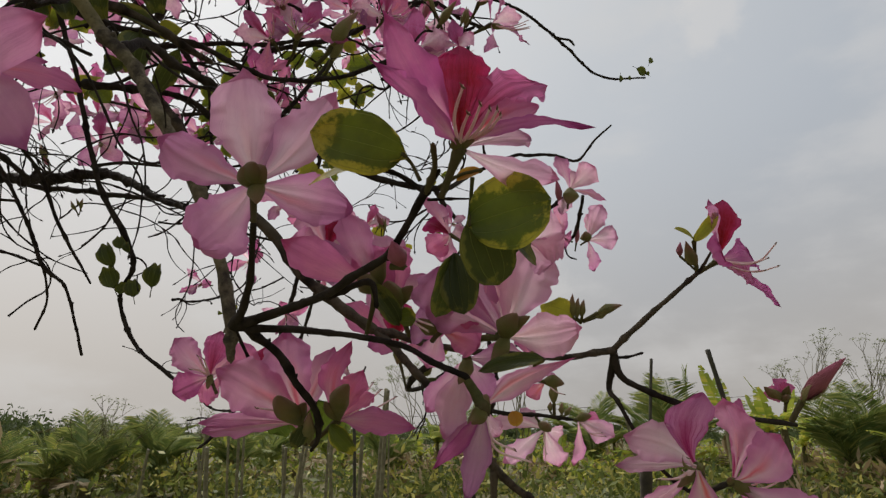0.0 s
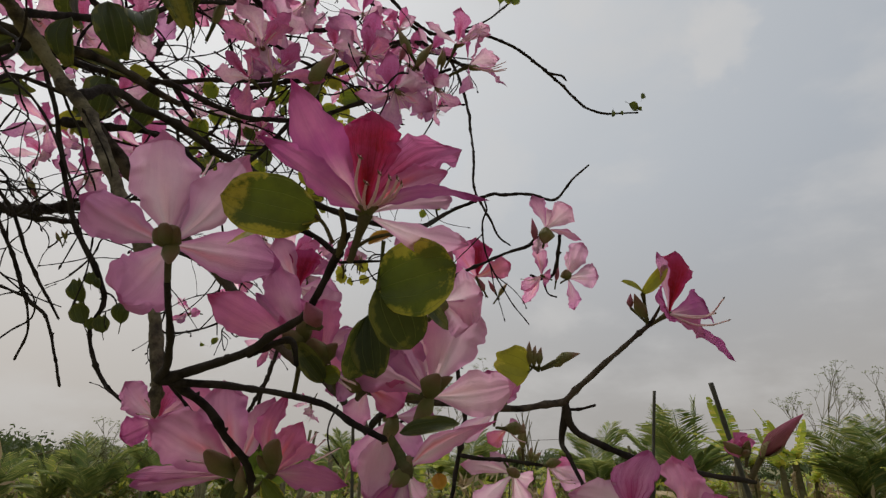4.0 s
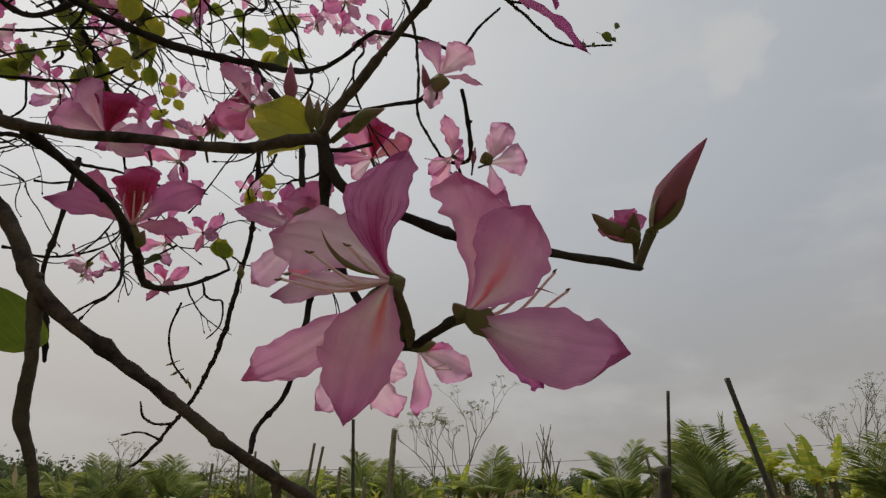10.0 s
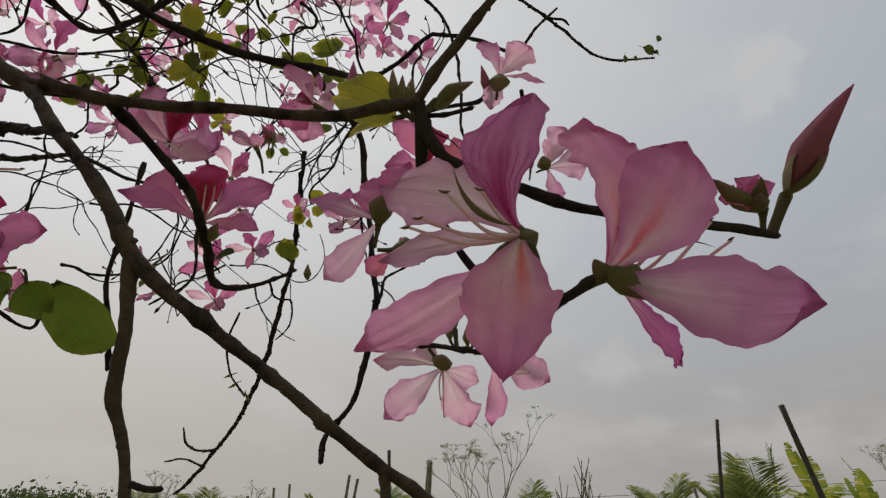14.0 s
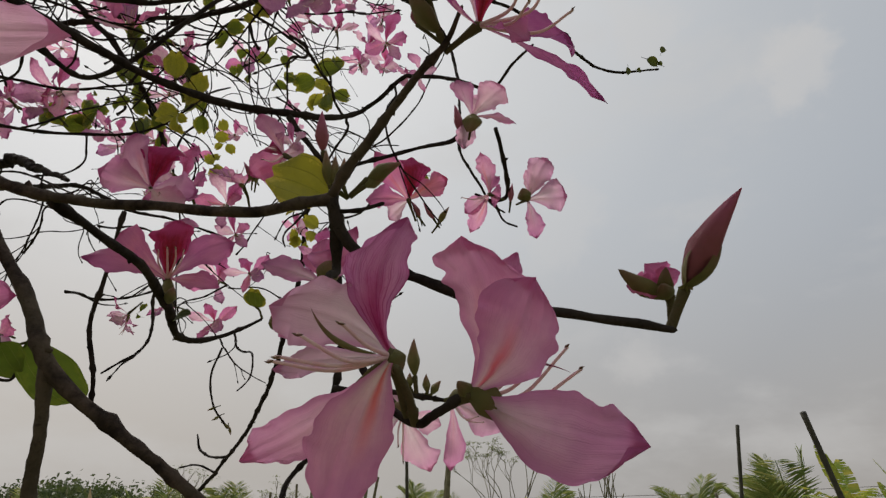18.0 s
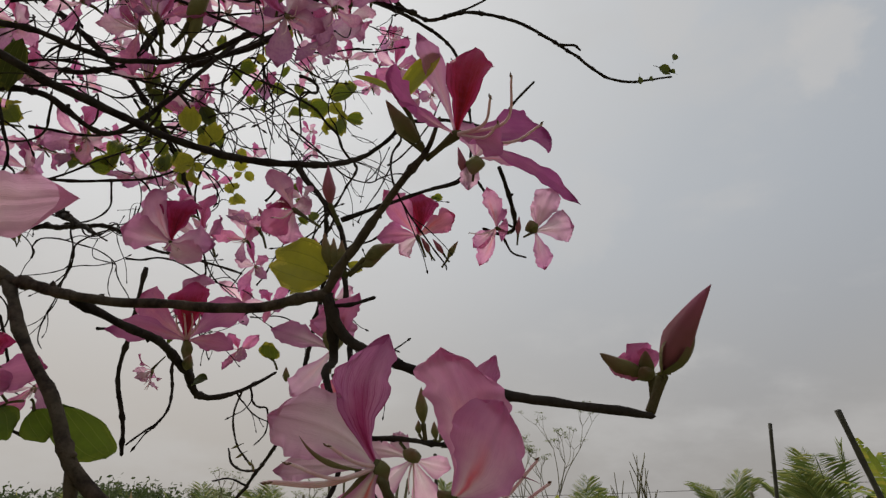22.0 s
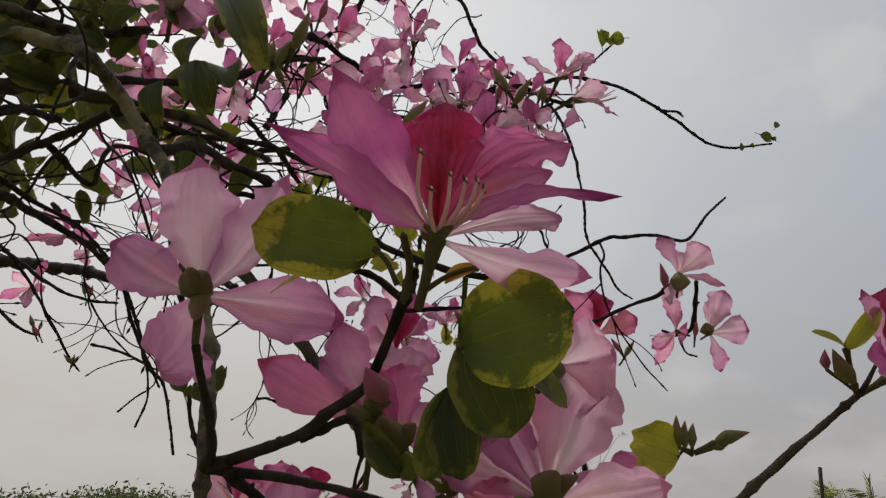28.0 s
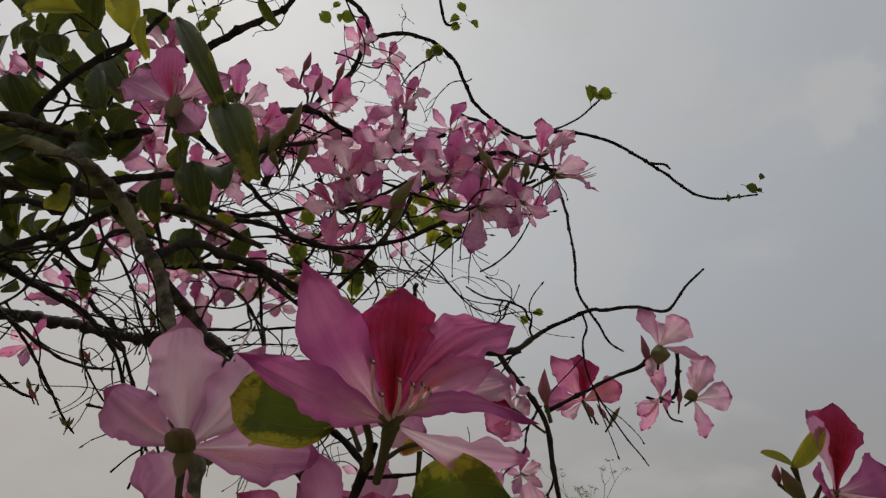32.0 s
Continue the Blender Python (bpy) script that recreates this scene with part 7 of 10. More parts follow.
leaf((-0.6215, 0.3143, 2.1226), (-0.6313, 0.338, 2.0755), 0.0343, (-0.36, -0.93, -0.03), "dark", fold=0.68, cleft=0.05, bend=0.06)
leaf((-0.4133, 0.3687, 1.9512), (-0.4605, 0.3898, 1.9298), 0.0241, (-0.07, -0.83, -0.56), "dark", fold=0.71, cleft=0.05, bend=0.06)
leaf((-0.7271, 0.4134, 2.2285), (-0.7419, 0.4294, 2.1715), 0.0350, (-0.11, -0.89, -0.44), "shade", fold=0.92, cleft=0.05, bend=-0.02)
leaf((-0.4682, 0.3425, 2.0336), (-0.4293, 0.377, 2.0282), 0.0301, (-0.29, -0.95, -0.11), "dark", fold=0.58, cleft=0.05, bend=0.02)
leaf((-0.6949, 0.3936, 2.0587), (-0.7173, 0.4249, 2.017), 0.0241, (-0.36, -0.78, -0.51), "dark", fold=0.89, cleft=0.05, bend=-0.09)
leaf((-0.423, 0.3857, 2.0126), (-0.3975, 0.4167, 1.9769), 0.0246, (0.03, -0.99, -0.1), "shade", fold=0.70, cleft=0.05, bend=0.14)
leaf((-0.6105, 0.3846, 2.1659), (-0.5483, 0.3965, 2.1175), 0.0340, (-0.26, -0.96, -0.07), "dark", fold=0.66, cleft=0.05, bend=0.00)
leaf((-0.7089, 0.4448, 2.0896), (-0.6666, 0.4604, 2.0297), 0.0312, (0.57, -0.82, 0.03), "dark", fold=0.82, cleft=0.05, bend=0.16)
leaf((-0.5563, 0.3148, 2.1865), (-0.559, 0.3471, 2.1351), 0.0263, (-0.29, -0.93, -0.21), "shade", fold=0.83, cleft=0.05, bend=0.18)
leaf((-0.4156, 0.4236, 2.0915), (-0.3572, 0.4407, 2.0396), 0.0255, (0.23, -0.85, -0.48), "dark", fold=0.62, cleft=0.05, bend=-0.03)
leaf((-0.4457, 0.3639, 2.0652), (-0.398, 0.3816, 2.0027), 0.0356, (0.63, -0.72, -0.28), "dark", fold=0.60, cleft=0.05, bend=0.14)
leaf((-0.4545, 0.3189, 2.1447), (-0.4644, 0.3545, 2.0893), 0.0401, (0.53, -0.81, -0.27), "shade", fold=1.04, cleft=0.05, bend=-0.01)
leaf((-0.8055, 0.4569, 2.2098), (-0.7931, 0.4806, 2.1845), 0.0237, (0.69, -0.72, -0.06), "dark", fold=0.33, cleft=0.12, bend=-0.02)
leaf((-0.9023, 0.5851, 2.2337), (-0.8334, 0.5866, 2.2001), 0.0357, (0.49, -0.87, 0.01), "shade", fold=0.76, cleft=0.12, bend=0.20)
leaf((-0.9212, 0.599, 2.3101), (-0.9839, 0.6023, 2.3091), 0.0349, (-0.17, -0.98, 0), "dark", fold=0.43, cleft=0.12, bend=-0.04)
leaf((-0.7831, 0.6587, 2.0624), (-0.7976, 0.6789, 2.0142), 0.0345, (0.64, -0.74, -0.21), "dark", fold=0.58, cleft=0.12, bend=-0.07)
leaf((-0.8619, 0.5614, 2.3891), (-0.8332, 0.589, 2.3883), 0.0266, (0.33, -0.87, -0.36), "shade", fold=0.49, cleft=0.12, bend=0.18)
leaf((-0.7038, 0.6026, 2.1324), (-0.7015, 0.6296, 2.0801), 0.0408, (0.46, -0.8, -0.38), "dark", fold=0.40, cleft=0.12, bend=0.00)
leaf((-0.6315, 0.5782, 2.2588), (-0.617, 0.5844, 2.2073), 0.0290, (0.34, -0.93, -0.14), "dark", fold=0.42, cleft=0.12, bend=-0.02)
leaf((-0.5981, 0.5745, 2.1731), (-0.6141, 0.5869, 2.1373), 0.0295, (-0.2, -0.96, -0.2), "shade", fold=0.72, cleft=0.12, bend=-0.01)
leaf((-0.6282, 0.5714, 2.3261), (-0.6538, 0.5866, 2.2714), 0.0469, (-0.05, -1, -0.07), "dark", fold=0.52, cleft=0.12, bend=0.09)
leaf((-0.7318, 0.6374, 2.2587), (-0.7202, 0.6689, 2.2031), 0.0479, (0.67, -0.74, -0.01), "dark", fold=0.36, cleft=0.12, bend=0.16)
leaf((-0.8012, 0.488, 2.083), (-0.8536, 0.5103, 2.0666), 0.0222, (0.14, -0.79, -0.6), "shade", fold=0.44, cleft=0.12, bend=-0.09)
leaf((-0.8167, 0.6037, 2.2514), (-0.8107, 0.6459, 2.2224), 0.0361, (-0.05, -0.94, -0.33), "dark", fold=0.48, cleft=0.12, bend=-0.06)
leaf((-0.5771, 0.6155, 2.1441), (-0.5351, 0.6239, 2.1088), 0.0306, (0.69, -0.72, 0.07), "dark", fold=0.69, cleft=0.12, bend=0.07)
leaf((-0.8658, 0.6978, 2.0973), (-0.9233, 0.7253, 2.0789), 0.0243, (0.6, -0.77, -0.22), "shade", fold=0.79, cleft=0.12, bend=0.18)
leaf((-1.0123, 0.579, 2.3225), (-1.0014, 0.6042, 2.3405), 0.0306, (0.65, -0.69, -0.32), "dark", fold=0.73, cleft=0.12, bend=0.14)
leaf((-0.9277, 0.5839, 2.3999), (-0.9768, 0.5893, 2.3691), 0.0313, (-0.17, -0.93, -0.33), "dark", fold=0.84, cleft=0.12, bend=0.16)
leaf((-0.7189, 0.5536, 1.9515), (-0.7127, 0.5651, 1.8891), 0.0443, (0.21, -0.78, -0.58), "shade", fold=0.60, cleft=0.12, bend=-0.03)
leaf((-0.6829, 0.6945, 2.0574), (-0.6185, 0.7063, 2.0476), 0.0373, (-0.06, -1, 0.02), "dark", fold=0.57, cleft=0.12, bend=0.03)
leaf((-0.8183, 0.4815, 2.1575), (-0.7916, 0.4941, 2.112), 0.0319, (0.62, -0.74, -0.26), "dark", fold=0.34, cleft=0.12, bend=0.04)
leaf((-0.7581, 0.5742, 2.2308), (-0.7472, 0.6071, 2.2354), 0.0282, (0.56, -0.64, -0.53), "shade", fold=0.73, cleft=0.12, bend=-0.03)
leaf((-0.9722, 0.6165, 2.1712), (-0.9983, 0.6143, 2.1169), 0.0411, (0.23, -0.97, 0.04), "dark", fold=0.83, cleft=0.12, bend=0.03)
leaf((-0.6963, 0.6509, 2.2417), (-0.6831, 0.6908, 2.2274), 0.0327, (0.78, -0.59, -0.23), "dark", fold=0.55, cleft=0.12, bend=0.20)
leaf((-0.6144, 0.665, 2.1508), (-0.6435, 0.6807, 2.1021), 0.0423, (0.68, -0.73, -0.05), "shade", fold=0.57, cleft=0.12, bend=0.08)
leaf((-0.7038, 0.5142, 2.0832), (-0.7301, 0.5435, 2.0583), 0.0233, (0.76, -0.6, -0.26), "dark", fold=0.62, cleft=0.12, bend=-0.06)
leaf((-0.7868, 0.4829, 2.1576), (-0.8, 0.5185, 2.1084), 0.0433, (-0.33, -0.84, -0.42), "dark", fold=0.70, cleft=0.12, bend=0.12)
leaf((-0.7195, 0.5459, 2.0985), (-0.6954, 0.5727, 2.0648), 0.0285, (-0.3, -0.94, -0.15), "shade", fold=0.75, cleft=0.12, bend=-0.05)
leaf((-0.7075, 0.6527, 2.3061), (-0.6818, 0.6796, 2.319), 0.0257, (0.29, -0.96, 0.07), "dark", fold=0.72, cleft=0.12, bend=-0.04)
leaf((-0.6013, 0.5341, 2.2819), (-0.5672, 0.5654, 2.2331), 0.0491, (0.7, -0.71, -0.05), "dark", fold=0.51, cleft=0.12, bend=0.08)

# ---- gnarled leafy shoots over the limb ----
branch("branch", [(-0.497, 0.3156, 1.859, 0.0062), (-0.4061, 0.3382, 1.86, 0.006), (-0.3357, 0.3594, 1.855, 0.0055), (-0.2777, 0.3989, 1.854, 0.0045), (-0.2303, 0.4504, 1.847, 0.003)], BROWN)
leaves_along(-1, 6, 0.040, 301)
branch("branch", [(-0.4431, 0.2721, 1.875, 0.0055), (-0.3822, 0.2814, 1.886, 0.005), (-0.3349, 0.3084, 1.881, 0.0042), (-0.2975, 0.337, 1.909, 0.003)], BROWN)
leaves_along(-1, 6, 0.042, 304)

# ---- the outer crown ----
wild((-0.1950, 0.8790, 2.2883), (0.2, -0.85, -0.08), 0.092, "pink", 32, 200)
wild((-0.1546, 0.9042, 2.2536), (-0.28, -0.85, -0.27), 0.086, "rose", -4, 201)
wild((-0.1148, 0.9350, 2.2555), (0.22, -0.85, 0.03), 0.083, "pink", -21, 202)
wild((-0.1904, 0.9369, 2.2442), (-0.0, -0.85, 0.01), 0.067, "pale", 13, 203)
wild((-0.0946, 0.9383, 2.3294), (0.14, -0.85, -0.2), 0.079, "rose", -34, 204)
wild((-0.1146, 0.8880, 2.3035), (0.28, -0.85, -0.31), 0.081, "pink", -12, 205)
wild((-0.1665, 1.2405, 2.5507), (0.43, -0.85, -0.06), 0.092, "rose", -15, 206)
wild((-0.1210, 1.2692, 2.5110), (0.31, -0.85, -0.55), 0.084, "rose", 21, 207)
wild((-0.0352, 1.1889, 2.3711), (-0.2, -0.85, -0.6), 0.069, "pink", -35, 208)
wild((-0.1306, 1.2224, 2.6026), (-0.13, -0.85, -0.45), 0.092, "pink", -14, 209)
wild((-0.1890, 1.2617, 2.4978), (0.4, -0.85, -0.4), 0.076, "pale", -10, 210)
wild((-0.2402, 0.8491, 2.3307), (0.13, -0.85, -0.13), 0.086, "pink", -9, 211)
wild((-0.2925, 0.8321, 2.3436), (-0.15, -0.85, 0.08), 0.086, "rose", -10, 212)
wild((-0.0697, 0.8765, 2.3458), (0.47, -0.85, 0.03), 0.086, "pink", 3, 213)
wild((-0.3381, 0.764, 2.5592), (0.41, -0.82, -0.4), 0.112, "pink", 0, 35)
wild((-0.2792, 0.7932, 2.536), (0.61, -0.55, -0.57), 0.087, "pink", -3, 36)
wild((-0.3352, 0.7923, 2.6125), (-0.14, -0.96, -0.24), 0.078, "rose", -6, 37)
wild((-0.3717, 0.662, 2.318), (0.4, -0.91, -0.14), 0.114, "rose", -9, 38)
wild((-0.3089, 0.6598, 2.2495), (0.49, -0.82, -0.3), 0.128, "pink", -12, 39)
wild((-0.3616, 0.7074, 2.2474), (0.01, -0.75, -0.66), 0.114, "pale", -15, 40)
wild((-0.1965, 0.7169, 2.3017), (0.32, -0.95, 0.03), 0.135, "pink", -18, 41)
wild((-0.2189, 0.7308, 2.2692), (-0.08, -0.81, -0.58), 0.125, "pale", -21, 42)
wild((-0.1365, 0.8286, 2.3403), (0.32, -0.89, -0.32), 0.103, "pink", -24, 43)
wild((-0.0982, 0.843, 2.3328), (0.56, -0.74, -0.37), 0.080, "rose", -27, 44)
wild((-0.2126, 0.579, 2.0285), (0.31, -0.93, 0.18), 0.117, "rose", -30, 45)
wild((-0.1889, 0.5772, 1.9823), (0.48, -0.82, 0.33), 0.112, "rose", -33, 46)
wild((-0.2302, 0.5954, 1.9941), (-0.1, -0.99, -0.08), 0.101, "rose", 34, 47)
wild((-0.2293, 0.6737, 2.1615), (0.02, -0.86, -0.51), 0.112, "pale", 31, 48)
wild((-0.033, 0.5948, 1.9798), (0.2, -0.72, -0.66), 0.109, "pink", 28, 49)
wild((-0.085, 0.6438, 2.0745), (0.52, -0.85, -0.05), 0.100, "rose", 25, 50)
wild((0.0206, 0.6029, 1.9892), (0, -0.68, -0.73), 0.087, "pink", 22, 51)
wild((0.0484, 0.5947, 2.054), (0.41, -0.87, 0.26), 0.097, "pale", 19, 52)
wild((0.065, 0.6119, 2.0326), (0.86, -0.49, 0.14), 0.112, "pink", 16, 53)
wild((-0.149, 0.706, 2.1422), (0.22, -0.88, -0.42), 0.103, "pink", 13, 54)
wild((-0.3229, 0.4647, 2.0716), (0.52, -0.85, -0.05), 0.094, "pale", 10, 55)
wild((-0.2961, 0.4839, 2.0514), (0.7, -0.59, -0.4), 0.080, "rose", 7, 56)
wild((-0.3703, 0.3854, 2.0837), (0.31, -0.93, 0.18), 0.088, "rose", 4, 57)
wild((-0.3798, 0.4078, 2.0427), (0.01, -0.81, -0.59), 0.088, "rose", 1, 58)
wild((-0.3534, 0.4228, 2.0489), (0.47, -0.63, -0.62), 0.082, "rose", -2, 59)
wild((-0.2956, 0.4511, 1.9476), (0.27, -0.57, -0.78), 0.071, "pale", -5, 60)
wild((-0.4553, 0.4166, 2.0949), (0.49, -0.78, -0.38), 0.065, "rose", -8, 61)
wild((-0.8045, 0.4788, 2.2395), (0.4, -0.89, -0.22), 0.084, "rose", -11, 62)
wild((-0.7689, 0.4939, 2.2296), (0.63, -0.69, -0.35), 0.075, "rose", -14, 63)
wild((-0.9138, 0.8289, 2.0103), (0.41, -0.91, -0.1), 0.126, "rose", -17, 64)
wild((-0.9868, 0.8661, 1.9179), (0.49, -0.82, -0.3), 0.103, "rose", -20, 65)
wild((-0.9559, 0.9251, 2.0313), (0.21, -0.84, -0.51), 0.087, "pink", -23, 66)
wild((-0.4705, 0.7726, 1.9947), (0.49, -0.82, -0.3), 0.109, "pink", -26, 67)
wild((-0.2768, 0.7578, 2.0025), (0.4, -0.92, -0.01), 0.084, "rose", -29, 68)
wild((-0.6036, 0.7304, 2.008), (0.02, -0.86, -0.51), 0.099, "pink", -32, 69)
wild((-0.4412, 0.8515, 1.9757), (0.22, -0.92, -0.33), 0.073, "pink", -35, 70)
wild((-0.5709, 0.571, 1.9887), (0.19, -0.65, -0.73), 0.058, "pink", 32, 71)
wild((-0.4425, 0.7171, 2.2443), (0.4, -0.76, -0.51), 0.138, "pink", 29, 72)
wild((-0.4636, 0.6793, 2.1944), (0.03, -0.94, -0.34), 0.112, "rose", 26, 73)
wild((-0.3466, 0.74, 2.2476), (0.47, -0.59, -0.66), 0.128, "pale", 23, 74)
wild((-0.2964, 0.7982, 2.2715), (0.33, -0.91, -0.25), 0.125, "pale", 20, 75)
wild((-0.2694, 0.6647, 1.9786), (0.18, -0.83, 0.53), 0.093, "rose", 17, 76)
wild((-0.552, 0.5913, 2.0957), (0.41, -0.81, -0.42), 0.125, "pink", 14, 77)
wild((-0.5234, 0.6437, 2.1203), (0.47, -0.67, -0.57), 0.115, "pink", 11, 78)
wild((-0.5646, 0.566, 2.14), (0.42, -0.88, -0.24), 0.108, "pink", 8, 79)
wild((-0.7749, 0.7724, 2.0782), (0.49, -0.77, -0.41), 0.083, "pink", 5, 80)
wild((-0.1096, 0.7306, 2.1582), (0.42, -0.88, -0.24), 0.132, "pink", 2, 81)
wild((-0.0537, 0.7251, 2.0829), (0.21, -0.82, -0.52), 0.116, "pink", -1, 82)
wild((-0.033, 0.7528, 2.1529), (0.57, -0.72, -0.39), 0.106, "pink", -4, 83)
wild((-0.0827, 1.0947, 2.4759), (0.33, -0.91, -0.25), 0.081, "pink", -7, 84)
wild((-0.053, 1.0533, 2.3445), (0.41, -0.85, -0.33), 0.112, "rose", -10, 85)
wild((-0.0849, 1.1486, 2.3669), (0.33, -0.91, -0.25), 0.081, "pale", -13, 86)
wild((-0.0001, 1.1719, 2.3637), (0.41, -0.81, -0.42), 0.094, "pink", -16, 87)
wild((0.0032, 0.7496, 2.1779), (0.49, -0.87, -0.06), 0.079, "rose", -19, 88)
wild((-0.6396, 1.195, 2.4493), (0.33, -0.91, -0.25), 0.109, "pink", -22, 89)
wild((-0.4848, 1.211, 2.4965), (0.42, -0.88, -0.24), 0.125, "rose", -25, 90)
wild((-0.6577, 1.1057, 2.1596), (0.04, -0.97, -0.25), 0.108, "pink", -28, 91)
wild((-0.6062, 1.1241, 2.1492), (0.42, -0.88, -0.24), 0.108, "pink", -31, 92)
wild((-0.2368, 0.9051, 1.8584), (0.32, -0.94, -0.07), 0.093, "rose", -34, 93)
wild((-0.2308, 1.0019, 1.7826), (0.42, -0.88, -0.24), 0.079, "rose", 33, 94)
wild((-0.4105, 1.3649, 2.4559), (0.33, -0.91, -0.25), 0.066, "pink", 30, 95)
wild((-0.7717, 1.023, 2.4963), (0.14, -0.98, -0.16), 0.131, "pale", 27, 96)
wild((-0.8628, 1.0404, 2.4149), (0.41, -0.81, -0.42), 0.102, "pink", 24, 97)
wild((-0.7951, 0.8958, 2.28), (0.41, -0.81, -0.42), 0.100, "pale", 21, 98)
wild((-0.8022, 0.824, 2.1906), (0.39, -0.71, -0.59), 0.103, "pink", 18, 99)
wild((-0.3119, 1.0611, 1.7189), (0.26, -0.95, -0.15), 0.089, "rose", 15, 100)
wild((-0.2459, 0.9609, 1.8356), (0.35, -0.91, -0.23), 0.084, "rose", 12, 101)
wild((-0.2266, 1.1388, 1.9411), (0.35, -0.91, -0.23), 0.069, "pink", 9, 102)
wild((0.0028, 0.7438, 1.6808), (0.45, -0.88, 0.12), 0.056, "pink", 6, 103)
wild((-0.6025, 1.4038, 2.415), (0.26, -0.91, -0.33), 0.100, "pink", 3, 104)
wild((-0.9324, 1.2432, 2.3882), (0.26, -0.93, -0.24), 0.109, "rose", 0, 105)
wild((-0.6013, 1.2654, 2.2354), (0.35, -0.91, -0.23), 0.087, "rose", -3, 106)
wild((-0.4217, 1.4268, 2.4367), (0.16, -0.89, -0.43), 0.083, "pink", -6, 107)
wild((-0.1092, 0.6177, 1.5727), (-0.3, -0.43, -0.85), 0.038, "pale", -9, 108)
wild((-0.155, 0.7061, 1.7535), (0.21, -0.95, 0.23), 0.086, "rose", -12, 109)
wild((-0.1155, 0.7479, 1.7861), (0.11, -0.92, 0.37), 0.083, "pink", -15, 110)
wild((-0.5001, 1.3364, 1.918), (0.19, -0.97, -0.12), 0.131, "rose", -18, 111)
wild((-0.6237, 1.3549, 1.8629), (-0.28, -0.95, -0.12), 0.102, "rose", -21, 112)
wild((-0.4991, 0.7894, 1.977), (0.1, -0.99, -0.03), 0.103, "rose", -27, 114)
wild((-0.5701, 0.8673, 2.0596), (-0.28, -0.96, -0.03), 0.093, "pink", -30, 115)
wild((-0.5408, 1.0565, 2.1242), (0.19, -0.97, -0.12), 0.087, "pink", -33, 116)
wild((-0.6299, 0.7405, 2.1233), (0.1, -0.99, -0.12), 0.084, "pale", 34, 117)
wild((-0.6486, 0.7865, 1.9859), (0.29, -0.93, -0.21), 0.084, "pale", 31, 118)
wild((-0.6687, 0.8656, 2.0645), (0, -0.99, -0.13), 0.093, "pink", 28, 119)
wild((-0.2748, 0.7716, 2.0302), (0.11, -0.85, 0.51), 0.093, "rose", 25, 120)
wild((-0.5859, 1.1039, 2.2978), (0, -0.99, -0.13), 0.108, "pale", 22, 121)
wild((-0.5738, 0.782, 1.9992), (0.27, -0.96, 0.06), 0.075, "pink", 19, 122)
wild((-0.2537, 0.7896, 1.8412), (0.12, -0.98, -0.15), 0.075, "pink", 16, 123)
wild((-0.1389, 1.1304, 2.3698), (0.12, -0.98, -0.15), 0.081, "pink", 13, 124)
wild((0.0106, 0.6209, 1.7419), (0.21, -0.98, -0.06), 0.044, "pale", 10, 125)
wild((-0.5352, 0.7508, 1.9274), (0.44, -0.84, -0.31), 0.100, "pink", 7, 126)
wild((-0.2543, 0.6398, 1.5645), (0.35, -0.93, -0.14), 0.067, "rose", 4, 127)
wild((-0.4277, 0.6296, 1.9868), (0.44, -0.84, -0.31), 0.087, "pink", 1, 128)
wild_leaf((-0.1483, 0.6616, 1.8424), (-0.32, -0.9, -0.29), 0.020, "yellow", 273, 129)
wild_leaf((-0.1455, 0.6265, 1.8499), (0.42, -0.79, -0.46), 0.029, "yellow", 10, 130)
wild_leaf((-0.1751, 0.6779, 1.8488), (0.09, -0.97, -0.21), 0.029, "yellow", 107, 131)
wild_leaf((-0.1524, 0.651, 1.867), (0.63, -0.56, -0.54), 0.020, "yellow", 204, 132)
wild_leaf((-0.5372, 0.8534, 2.0002), (0.61, -0.54, -0.58), 0.041, "green", 301, 133)
wild_leaf((-0.545, 0.8465, 2.0481), (-0.16, -0.92, -0.37), 0.032, "green", 38, 134)
wild_leaf((-0.525, 0.84, 2.0225), (0.17, -0.98, 0.07), 0.036, "green", 135, 135)
wild_leaf((-0.5851, 0.8594, 2.0425), (0.23, -0.85, -0.47), 0.034, "green", 232, 136)
wild_leaf((-0.5655, 0.8406, 1.9918), (0.08, -0.98, 0.18), 0.039, "green", 329, 137)
wild_leaf((-0.5162, 0.8748, 2.0133), (0.51, -0.86, -0.02), 0.028, "green", 66, 138)
wild_leaf((-0.4852, 0.8543, 2.0244), (-0.23, -0.97, -0.03), 0.035, "green", 163, 139)
wild_leaf((-0.5118, 0.8758, 2.0471), (0.1, -0.99, 0.07), 0.027, "green", 260, 140)
wild_leaf((-0.5189, 0.8721, 2.0252), (0.71, -0.71, 0.03), 0.042, "green", 357, 141)
wild_leaf((-0.1886, 1.1373, 2.3657), (0.1, -0.98, -0.15), 0.062, "green", 94, 142)
wild_leaf((-0.2127, 1.1401, 2.2935), (-0.36, -0.9, -0.25), 0.047, "green", 191, 143)
wild_leaf((-0.2117, 1.1697, 2.3183), (0.73, -0.55, -0.41), 0.046, "green", 288, 144)
wild_leaf((-0.1819, 1.1242, 2.3532), (0.59, -0.8, 0.1), 0.037, "green", 25, 145)
wild_leaf((-0.2367, 1.1166, 2.32), (0.28, -0.76, -0.59), 0.050, "green", 122, 146)
wild_leaf((-0.2134, 1.1392, 2.3129), (-0.38, -0.82, -0.44), 0.031, "yellow", 219, 147)
wild_leaf((-0.2619, 1.1688, 2.2896), (0.18, -0.98, -0.04), 0.043, "yellow", 316, 148)
